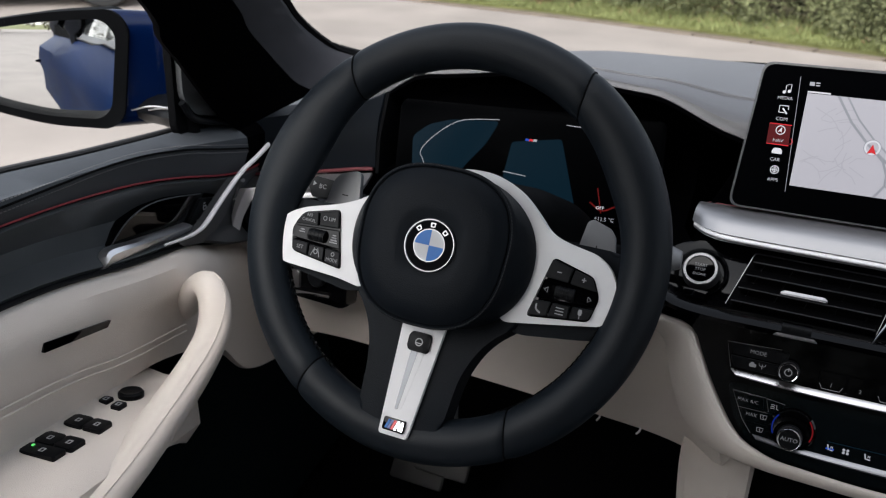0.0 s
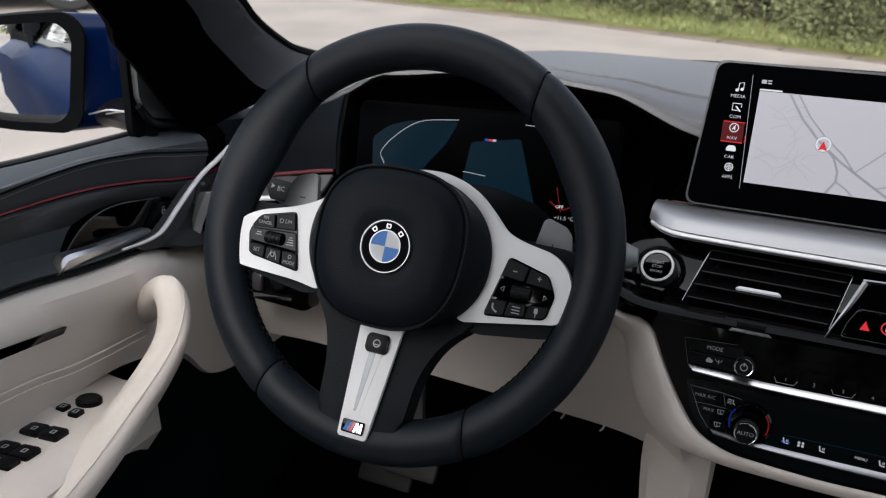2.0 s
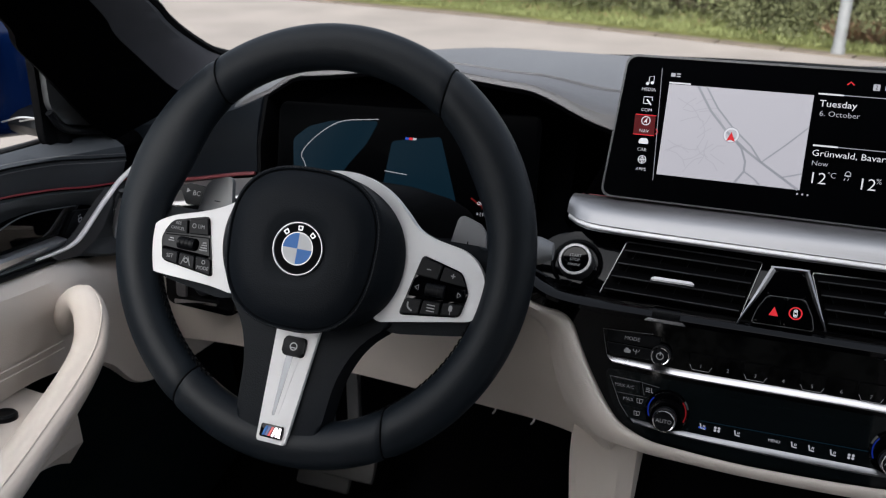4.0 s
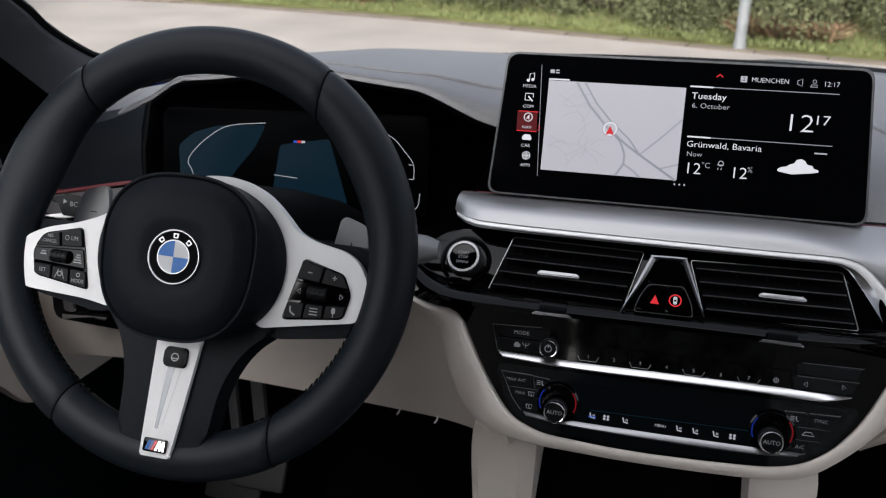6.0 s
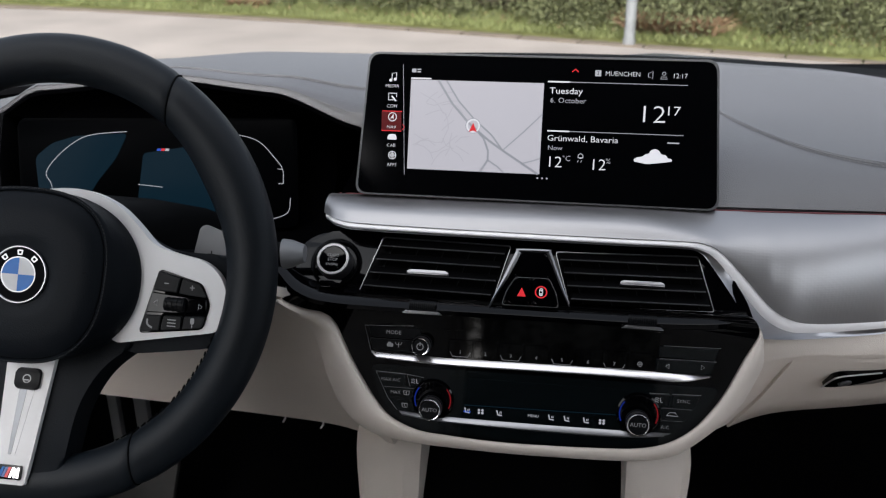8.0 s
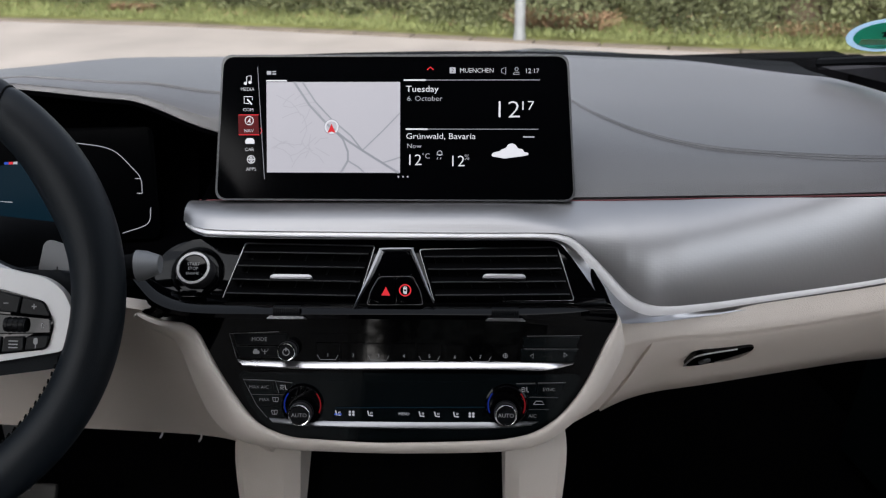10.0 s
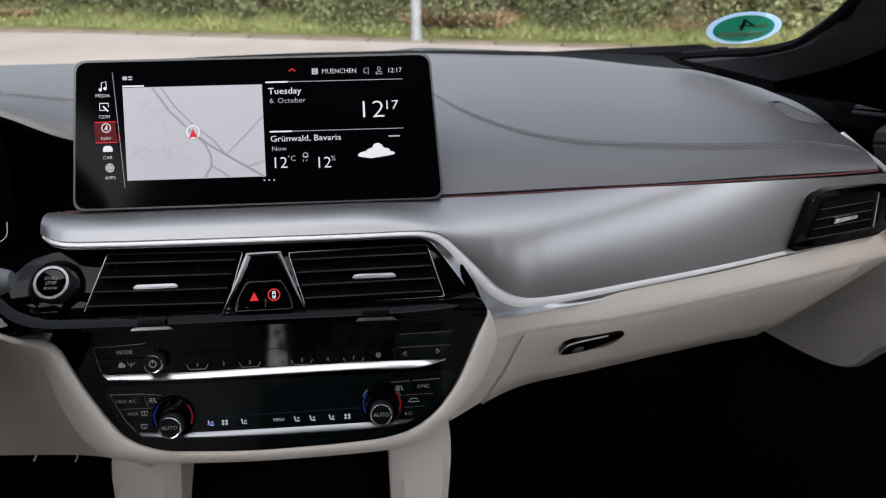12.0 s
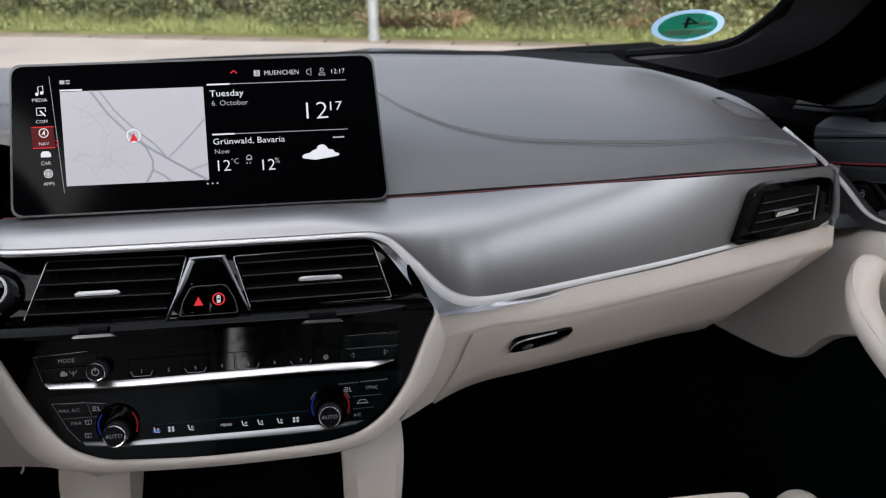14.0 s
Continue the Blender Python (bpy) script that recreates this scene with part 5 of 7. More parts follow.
strip_bar([(-0.1500, -0.0166), (-0.08, -0.0182), (0.0, -0.0172), (0.08, -0.0162), (0.130, -0.0163), (0.1590, -0.0160)], [(-0.1440, -0.0215), (-0.08, -0.0238), (0.0, -0.0232), (0.08, -0.0222), (0.130, -0.0226), (0.1575, -0.0166)], 0.0046, BRIGHTBAR, "bright satin strip under the audio keys")
strip_bar([(-0.1210, -0.0708), (-0.08, -0.0728), (0.0, -0.0728), (0.08, -0.0717), (0.1285, -0.0705)], [(-0.1175, -0.0740), (-0.08, -0.0772), (0.0, -0.0784), (0.08, -0.0774), (0.1215, -0.0732)], 0.0042, SATIN, "satin strip under the climate panel")


def knob(u, v, r, h, text_, parent, label):
    m = CST @ Matrix.Translation((u, v, 0))
    k = part("knob", lathe(m, [(r * 1.05, 0), (r * 1.05, h * 0.3), (r * 0.98, h * 0.35), (r * 0.98, h * 0.92), (r * 0.93, h), (r * 0.2, h * 1.005)]), KEYBLACK, parent, label)
    part("knob_ring", lathe(m, [(r * 0.97, h * 0.48), (r * 1.035, h * 0.52), (r * 1.035, h * 0.74), (r * 1.0, h * 0.80), (r * 0.97, h * 0.80)]), SATIN, k, "bright metal ring")
    part("face_ring", lathe(m, [(r * 0.985, h * 0.93), (r * 0.975, h * 0.985), (r * 0.92, h * 1.03), (r * 0.86, h * 1.02), (r * 0.84, h * 0.99)]), CHROME, k, "thin chrome ring round the face")
    part("knob_grip", join(*[box(m @ Matrix.Rotation(2 * math.pi * g / 28, 4, "Z"), r * 0.96, -r * 0.05, h * 0.82, r * 1.01, r * 0.05, h * 0.95) for g in range(28)]), KEYBLACK, k, "fine ribs", smooth=False)
    if text_:
        part("lettering", letters(m, text_, r * 0.36, 0, 0, h * 1.02, "CENTER"), LIT_KEY, k, smooth=False)
    else:
        part("power_symbol", join(slab(m, circle(r * 0.4, 18), h * 1.01, h * 1.02, hole=circle(r * 0.3, 18)), line2d(m, [(0, r * 0.1), (0, r * 0.5)], r * 0.12, h * 1.03)), LIT_KEY, k, smooth=False)
    return k


knob(-0.1010, -0.0065, 0.0084, 0.015, "", stack, "small power and volume knob")
ARC_BLUE = material("lit_blue_arc", (0.004, 0.006, 0.02), 0.4, spec=0.04, emit=(0.015, 0.05, 0.5), strength=0.07, var=0)
ARC_RED = material("lit_red_arc", (0.02, 0.004, 0.004), 0.4, spec=0.04, emit=(0.6, 0.02, 0.03), strength=0.06, var=0)
for u, v in ((-0.0890, -0.0580), (0.0982, -0.0555)):
    m = CST @ Matrix.Translation((u, v, 0.0008))
    part("knob_well", lathe(m, [(0.0195, -0.001), (0.0195, 0.0012), (0.0180, 0.002), (0.016, 0.0008), (0.002, 0.0006)]), GLOSS, stack, "dark dished well round the knob")
    for a0, a1, mm in ((140, 205, ARC_BLUE), (-25, 40, ARC_RED)):
        part("temperature_arc", line2d(m, [(0.0168 * math.cos(radians(a0 + (a1 - a0) * k / 10)), 0.0168 * math.sin(radians(a0 + (a1 - a0) * k / 10))) for k in range(11)], 0.0013, 0.0022), mm, stack, "lit coloured temperature arc", smooth=False)
    knob(u - 0.0008, v - 0.0065, 0.0102, 0.015, "AUTO", stack, "round temperature knob")
# climate keys
part("climate_panel", slab(CST, outline([(-0.1500, -0.0285), (-0.1405, -0.0580), (-0.1255, -0.0765), (-0.1020, -0.0868), (-0.0231, -0.0910), (0.0528, -0.0885), (0.0980, -0.0855), (0.1230, -0.0790), (0.1440, -0.0640), (0.1630, -0.0370), (0.1655, -0.0265), (0.05, -0.0275), (-0.05, -0.0280)], 4, 0.008), -0.002, 0.0007, 0.0004, 1), PANELGLASS, stack, "dark glass panel round the climate keys")
for pts, nm in (([(-0.1380, -0.0475), (-0.1150, -0.0475), (-0.1165, -0.0362), (-0.1440, -0.0355)], "max_ac_key"), ([(-0.1135, -0.0475), (-0.1010, -0.0475), (-0.0985, -0.0378), (-0.1145, -0.0363)], "airflow_key"), ([(-0.1320, -0.0590), (-0.1080, -0.0590), (-0.1050, -0.0490), (-0.1375, -0.0490)], "defrost_key"), ([(-0.1225, -0.0705), (-0.1060, -0.0705), (-0.1070, -0.0605), (-0.1310, -0.0605)], "rear_defrost_key"),
                ([(0.1085, -0.0470), (0.1240, -0.0468), (0.1255, -0.0355), (0.1070, -0.0360)], "airflow_key"), ([(0.1255, -0.0468), (0.1470, -0.0462), (0.1510, -0.0345), (0.1270, -0.0352)], "sync_key"), ([(0.1190, -0.0580), (0.1400, -0.0575), (0.1455, -0.0478), (0.1180, -0.0480)], "recirculation_key"), ([(0.1170, -0.0700), (0.1300, -0.0695), (0.1380, -0.0590), (0.1175, -0.0595)], "ac_key")):
    key(CST, pts, nm, 0, 0.0014, PANELGLASS)
for pts in ([(-0.1225, -0.0705), (-0.1320, -0.0590), (-0.1440, -0.0350), (-0.1150, -0.0358)], [(-0.1110, -0.0475), (-0.1145, -0.0360), (-0.0985, -0.0378)], [(0.1065, -0.0356), (0.1240, -0.0350)], [(0.1265, -0.0349), (0.1515, -0.0340)]):
    part("key_line", line2d(CST, pts, 0.0006, 0.0017), SLATEDGE, stack, smooth=False)
for txt, u, v in (("MAX A/C", -0.1295, -0.0420), ("MAX", -0.1245, -0.0537), ("SYNC", 0.1365, -0.0407), ("A/C", 0.1220, -0.0654)):
    part("lettering", letters(CST, txt, 0.0032, u, v, 0.0024, "CENTER", 0.02), LIT_KEY, stack, "pale key lettering", smooth=False)


def vent_symbol(u, v, s):
    return [line2d(CST, spline([(u - s, v + d * s), (u - 0.3 * s, v + d * s + 0.15 * s), (u + 0.2 * s, v + d * s - 0.1 * s)], 6), s * 0.22, 0.0024) for d in (-0.55, 0.0, 0.55)] + [line2d(CST, [(u + 0.6 * s, v + 0.8 * s), (u + 0.75 * s, v - 0.5 * s), (u + 1.3 * s, v - 0.6 * s)], s * 0.3, 0.0024)]


def window_symbol(u, v, s):
    return [line2d(CST, [(u - s, v + 0.7 * s), (u + s, v + 0.7 * s), (u + 0.75 * s, v - 0.6 * s), (u - 0.75 * s, v - 0.6 * s), (u - s, v + 0.7 * s)], s * 0.22, 0.0024), line2d(CST, spline([(u, v - 0.8 * s), (u + 0.15 * s, v - 0.3 * s), (u - 0.15 * s, v), (u, v + 0.5 * s)], 8), s * 0.2, 0.0024)]


for b_ in (join(*vent_symbol(-0.1070, -0.0420, 0.0030)), join(*vent_symbol(0.1145, -0.0413, 0.0030)), join(*window_symbol(-0.1141, -0.0536, 0.0028)), join(*window_symbol(-0.1152, -0.0655, 0.0028)), line2d(CST, [(0.1225, -0.0545), (0.1250, -0.0515), (0.1300, -0.0515), (0.1325, -0.0545), (0.1225, -0.0545)], 0.0007, 0.0024)):
    part("symbol", b_, LIT_KEY, stack, "pale key symbol", smooth=False)
part("climate_screen", slab(CST, outline([(-0.066, -0.0712), (0.0765, -0.0700), (0.085, -0.0345), (-0.068, -0.0355)], 3, 0.002), 0, 0.0013), PANELGLASS, stack, "glossy dark climate touch screen", smooth=False)
sym2 = []
for i, u in enumerate((-0.0565, -0.0439, -0.0268, 0.0044, 0.0206, 0.0347, 0.0521, 0.0664)):
    v = -0.0655
    if i in (1, 7):
        for du, dv in ((-1, 0.8), (1, 0.8), (-1, -0.8), (1, -0.8)):
            sym2.append(slab(CST, circle(0.0012, 10, u + du * 0.0016, v + dv * 0.0016), 0.0014, 0.0016))
    elif i == 3:
        sym2.append(letters(CST, "MENU", 0.0026, u, v, 0.0015, "CENTER"))
    else:
        sym2.append(join(line2d(CST, [(u - 0.0022, v + 0.0026), (u - 0.0012, v - 0.0016), (u + 0.0026, v - 0.0020)], 0.0012, 0.0015), *[line2d(CST, [(u + d, v - 0.0004), (u + d + 0.0003, v + 0.0016)], 0.0006, 0.0015) for d in (0.0005, 0.0017)]))
part("touch_line", line2d(CST, [(-0.0594, -0.0606), (0.082, -0.0580)], 0.0006, 0.0015), SCREEN_NAVY, stack, "dim teal line", smooth=False)
for b_ in sym2:
    part("touch_symbol", b_, SCREEN_GREY, stack, "lit white touch symbol", smooth=False)
part("touch_symbol_cool", join(*[slab(CST, circle(0.0009, 10, -0.0565 + d, -0.0665), 0.0017, 0.0018) for d in (-0.0025, 0.0, 0.0025)]), SCREEN_BLUE, stack, smooth=False)

# console legs and storage bin between them
tunnel = thing("console_base", (0, .75, .26), "ivory leather console base with a dark open storage bin", "centre console")
for sd, name in ((-1, "side_panel"), (1, "side_panel")):
    xo, xi = (-0.190, -0.128) if sd < 0 else (0.163, 0.108)
    keys = []
    for y, z, fl in ((0.86, 0.585, 0.0), (0.82, 0.56, 0.0), (0.79, 0.48, 0.010), (0.77, 0.40, 0.018), (0.74, 0.27, 0.02)):
        a, b = xo + sd * 0.0 + fl * (-sd), xi + fl * sd * 0.0
        keys.append([(a, y + 0.06, z), (a, y + 0.006, z), (a * 0.9 + b * 0.1, y, z), (a * 0.2 + b * 0.8, y - 0.004, z), (b, y + 0.004, z), (b + sd * -0.004, y + 0.10, z)])
    part(name, skin(keys, 16, 0.006), BEIGE, tunnel, "ivory leather side panel")
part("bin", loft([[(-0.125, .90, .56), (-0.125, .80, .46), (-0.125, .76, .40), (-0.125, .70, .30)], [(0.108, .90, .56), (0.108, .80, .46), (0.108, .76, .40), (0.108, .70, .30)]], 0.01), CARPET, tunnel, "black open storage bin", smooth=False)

# ---- steering wheel ----
WH = facing(-0.3822, .6032, .8621, 24.7, 5.3) @ Matrix.Rotation(radians(-3.5), 4, "Z")
HUB = WH @ Matrix.Translation((0.002, -0.0055, 0.0))
KP = WH @ Matrix.Translation((0, -0.0035, 0)) @ Matrix.Diagonal((0.965, 1.05, 1, 1))
wheel = thing("steering_wheel", (-0.386, .605, .68), "black leather three-spoke sports steering wheel with silver spokes", "steering wheel")


def bulge(a):
    """Half width of the rim towards the hub, thicker at the thumb rests."""
    return 0.0195 + 0.004 * math.exp(-((a - 35) / 16) ** 2) + 0.0115 * math.exp(-((a - 157) / 20) ** 2)


RIM = 0.168
SEAMS = ((59.2, -6.0), (129.0, 4.5), (237.7, -3.0), (300.1, 5.0))


def rim_point(a, t, skew=0.0, grow=0.0):
    """A point of the rim's skin at angle a round the wheel and t round the section; skew turns the section's inner side."""
    r_in = bulge(a % 360)
    c = math.cos(t)
    rr = RIM + ((0.0198 + grow) * c if c > 0 else (r_in + grow) * c)
    ang = radians(a + skew * (1 - c) / 2)
    return WH @ Vector((rr * math.cos(ang), rr * math.sin(ang), (0.0185 + grow) * math.sin(t)))


def rim_arc(s0, s1, n):
    (a0, k0), (a1, k1) = s0, s1
    secs = []
    for i in range(n + 1):
        q = i / n
        secs.append([rim_point(a0 + (a1 - a0) * q, 2 * math.pi * k / 24, k0 + (k1 - k0) * q, -0.0012 * max(0, 1 - 40 * min(q, 1 - q)) ** 2) for k in range(24)])
    return loft(secs, close=True, caps=True)


for k, lab in enumerate(("smooth black leather top of the rim", "smooth black leather grip", "smooth black leather foot of the rim", "smooth black leather grip")):
    (a0, k0), (a1, k1) = SEAMS[k], SEAMS[(k + 1) % 4]
    part("rim", rim_arc((a0 + 0.15, k0), (a1 - 0.15 + (360 if k == 3 else 0), k1), 60), RIM_LEATHER, wheel, lab)
for a, k in SEAMS:
    part("rim_seam", tube([rim_point(a, 2 * math.pi * i / 24, k, -0.0008) for i in range(24)], 0.0007, n=6, closed=True, up=tuple(WH.to_3x3() @ Vector((-math.sin(radians(a)), math.cos(radians(a)), 0)))), DARK, wheel, "fine dark seam round the rim")
bm = bmesh.new()
for i in range(150):
    a = 182 + 176 * i / 149
    if 240 < a < 300:
        continue
    m = WH @ Matrix.Rotation(radians(a), 4, "Z") @ Matrix.Translation((RIM - 0.0200, 0, 0.001 + 0.0025 * (-1) ** i)) @ Matrix.Rotation(radians(35 * (-1) ** i), 4, "X")
    bmesh.ops.create_cube(bm, size=1.0, matrix=m @ Matrix.Diagonal((0.0012, 0.0042, 0.001, 1)))
tagged(part("rim_stitching", bm, DARK, wheel, "black cross stitching inside the rim", smooth=False), kind="stuff")


def mirror2(pts):
    return [(-u, v) for u, v in reversed(pts)]


# black spoke bodies
part("spoke_body", slab(WH, outline([(0.05, 0.045), (0.095, 0.022), (0.150, 0.022), (0.163, 0.0), (0.165, -0.040), (0.140, -0.052), (0.075, -0.062), (0.04, -0.04)], 5, 0.012), -0.026, -0.002, 0.006, 3), LEATHER, wheel, "black spoke body")
part("spoke_body", slab(WH, outline(mirror2([(0.05, 0.045), (0.095, 0.012), (0.150, 0.010), (0.160, -0.004), (0.165, -0.040), (0.140, -0.052), (0.075, -0.062), (0.04, -0.04)]), 5, 0.012), -0.026, -0.002, 0.006, 3), LEATHER, wheel, "black spoke body")
part("spoke_body", slab(WH @ Matrix.Translation((0, -0.06, 0)) @ Matrix.Rotation(radians(-7.5), 4, "X") @ Matrix.Translation((0, 0.06, 0)), outline([(-0.078, -0.046), (-0.052, -0.074), (-0.041, -0.105), (-0.037, -0.166), (0.037, -0.166), (0.042, -0.105), (0.056, -0.074), (0.085, -0.050)], 6, 0.022), -0.024, 0.003, 0.012, 4), LEATHER, wheel, "black lower spoke")
# silver spoke plates
half = [(-0.020, 0.0570), (0.0093, 0.0640), (0.0346, 0.0645), (0.0580, 0.0548), (0.0745, 0.0410), (0.0898, 0.0252), (0.1074, 0.0204), (0.1313, 0.0164), (0.1450, 0.0066), (0.1523, -0.0100), (0.1512, -0.0303), (0.1450, -0.0385), (0.0660, -0.0535), (0.055, -0.040), (0.050, 0.02), (0.020, 0.050)]
radii = [0.003, 0.01, 0.015, 0.015, 0.015, 0.02, 0.012, 0.012, 0.014, 0.012, 0.008, 0.008, 0.006, 0.01, 0.02, 0.01]
part("spoke_trim", slab(WH, outline(half, 5, radii), -0.006, 0.0075, 0.004, 3), PAINTSILVER, wheel, "satin silver spoke trim")
half_left = [(0.010, 0.0560), (0.036, 0.0540), (0.0560, 0.0400), (0.0776, 0.0211), (0.1002, 0.0116), (0.1323, 0.0031), (0.1503, -0.0067), (0.1572, -0.0273), (0.1555, -0.0410), (0.1430, -0.0486), (0.0849, -0.0510), (0.0627, -0.0550)] + half[-3:]
part("spoke_trim", slab(WH, outline(mirror2(half_left), 5, [0.004, 0.015, 0.015, 0.015, 0.015, 0.015, 0.010, 0.010, 0.008, 0.010, 0.02, 0.006, 0.01, 0.02, 0.01][::-1]), -0.006, 0.0075, 0.004, 3), PAINTSILVER, wheel, "satin silver spoke trim")
LT = WH @ Matrix.Translation((0.0015, -0.066, 0)) @ Matrix.Rotation(radians(-7.5), 4, "X") @ Matrix.Translation((0, 0.066, 0))
part("lower_trim", slab(LT, outline([(-0.0185, -0.066), (0.0205, -0.066), (0.0115, -0.1680), (-0.0140, -0.1680)], 4, 0.002), -0.004, 0.0085, 0.0025, 3), PAINTSILVER, wheel, "satin silver lower spoke trim")
part("lower_groove", slab(LT, outline([(-0.0040, -0.092), (0.0080, -0.092), (0.0005, -0.1460), (-0.0045, -0.1460)], 4, 0.002), 0.008, 0.0088), PAINTSILVER, wheel, "recessed groove")
# Flat grey strip that paints the shade along the groove's left flank.
part("groove_shade", slab(LT, outline([(-0.0044, -0.092), (0.0022, -0.092), (-0.0026, -0.1460), (-0.0052, -0.1460)], 3, 0.001), 0.0086, 0.0090), GUNMETAL, wheel, "flat grey strip painted as the groove's shaded flank", smooth=False)
part("heating_key", slab(LT, rrect(-0.0085, -0.0960, 0.0112, -0.0795, 0.004), 0.006, 0.0115, 0.002), KEYBLACK, wheel, "small black key")
part("heating_symbol", join(slab(LT, circle(0.0034, 16, 0.0014, -0.0878), 0.0116, 0.0118, hole=circle(0.0026, 16, 0.0014, -0.0878)), line2d(LT, [(-0.001, -0.0888), (0.0036, -0.0888)], 0.0008, 0.0118)), GREYPRINT, wheel, smooth=False)
BD = LT @ Matrix.Translation((-0.0014, -0.0042, 0.0005))
badge = part("stripe_badge", slab(BD, rrect(-0.0098, -0.1600, 0.0098, -0.1492, 0.0015), 0.008, 0.0098, 0.0005), GLOSS, wheel, "small badge with coloured stripes")
for k, mm in enumerate((EM_BLUE, EM_NAVY, EM_RED)):
    u = -0.0078 + k * 0.0026
    part("stripe", slab(BD, [(u, -0.1585), (u + 0.0022, -0.1585), (u + 0.0046, -0.1508), (u + 0.0024, -0.1508)], 0.0098, 0.0101), mm, badge, smooth=False)
part("chrome_shape", slab(BD, [(0.0006, -0.1585), (0.0030, -0.1508), (0.0048, -0.1508), (0.0056, -0.1545), (0.0066, -0.1508), (0.0084, -0.1508), (0.0084, -0.1585), (0.0066, -0.1585), (0.0066, -0.1540), (0.0054, -0.1585), (0.0044, -0.1585), (0.0038, -0.1540), (0.0026, -0.1585)], 0.0098, 0.0101), CHROME, badge, "chrome shape", smooth=False)
# airbag cover
cover_prof = [(1.0, 0.0, -0.012), (1.02, 0.0, 0.004), (1.01, 0.0, 0.013), (0.995, 0.35, 0.022), (0.995, 0.8, 0.030), (1.0, 1.0, 0.0342), (0.965, 1.0, 0.0355), (0.945, 1.0, 0.0338), (0.93, 1.0, 0.0362), (0.7, 1.0, 0.0390), (0.50, 1.0, 0.0402), (0.42, 1.0, 0.0400), (0.36, 1.0, 0.0380), (0.2, 1.0, 0.0375), (0.02, 1.0, 0.0375)]


def cover_edge(t, k=1.0):
    """The cover's outline: a rounded square in front (k 1), wider and more oval at its foot (k 0)."""
    e = 2.15 + 0.45 * k
    q = (abs(math.cos(t)) ** e + abs(math.sin(t)) ** e) ** (-1 / e)
    u, v = (0.0795 - 0.014 * k) * q * math.cos(t), (0.0650 + 0.0015 * k) * q * math.sin(t)
    return u * (1 + 0.05 * k * (v / 0.07) * (1 if v > 0 else 0.9)), v


secs = []
for r, k, h in cover_prof:
    secs.append([HUB @ Vector((*[c * r for c in cover_edge(2 * math.pi * i / 80, k)], h)) for i in range(80)])
cover = part("airbag_cover", loft(secs, close=True, caps=True), LEATHER, wheel, "black leather airbag cover with a stitched border", sharp=60)
bm = bmesh.new()
seam_ring = []
for k in range(150):
    u, v = cover_edge(2 * math.pi * k / 150)
    seam_ring.append(HUB @ Vector((u * 0.945, v * 0.945, 0.0338)))
    m = HUB @ Matrix.Translation((u * 0.982, v * 0.982, 0.0353)) @ Matrix.Rotation(math.atan2(v, u) + 1.57, 4, "Z")
    bmesh.ops.create_cube(bm, size=1.0, matrix=m @ Matrix.Diagonal((0.0018, 0.0008, 0.0007, 1)))
st_ = part("cover_stitching", bm, COVERTHREAD, cover, "dark stitching", smooth=False)
tagged(st_, kind="stuff")
part("cover_seam", tube(seam_ring, 0.0007, n=6, closed=True, up=tuple(WH.to_3x3() @ Vector((0, 0, 1)))), DARK, cover)
part("horn_mark", slab(HUB, rrect(0.043, 0.0045, 0.051, 0.0056, 0.0004, 2), 0.0378, 0.0386), DARK, cover)
EMB = HUB @ Matrix.Translation((0, 0, 0.0376))
emblem = part("emblem", lathe(EMB, [(0.0220, -0.002), (0.0220, 0.0015), (0.0213, 0.0026), (0.0207, 0.0026), (0.0201, 0.0018)]), SATIN, wheel, "round emblem with black ring and blue and white quarters")
part("emblem_ring", lathe(EMB, [(0.0201, 0.0), (0.0201, 0.0020), (0.002, 0.0022)]), DARK, emblem, "black ring")
part("inner_ring", slab(EMB, circle(0.0134, 40), 0.002, 0.0028, hole=circle(0.0127, 40)), SATIN, emblem)
for k in range(4):
    pts = [Vector((0.0, 0.0))] + [Vector((0.0127 * math.cos(radians(90 * k + 90 * j / 12)), 0.0127 * math.sin(radians(90 * k + 90 * j / 12)))) for j in range(13)]
    part("quarter", slab(EMB, pts, 0.002, 0.0026), (EM_WHITE, EM_BLUE)[k % 2], emblem, ("white quarter", "blue quarter")[k % 2], smooth=False)
for a in (133, 90, 47):
    m = EMB @ Matrix.Rotation(radians(a - 90), 4, "Z") @ Matrix.Translation((0, 0.0166, 0))
    part("letter_bar", slab(m, outline([(-0.0018, -0.0019), (0.0018, -0.0019), (0.0022, 0.0019), (-0.0022, 0.0019)], 2, 0.0004), 0.0020, 0.0027, hole=rrect(-0.0011, -0.0011, 0.0011, 0.0011, 0.0003, 2)), SATIN, emblem, smooth=False)

# key pads on the spokes
PADR = [(0.1005, 0.0105), (0.1365, 0.0020), (0.1445, -0.0130), (0.1400, -0.0320), (0.0875, -0.0385)]


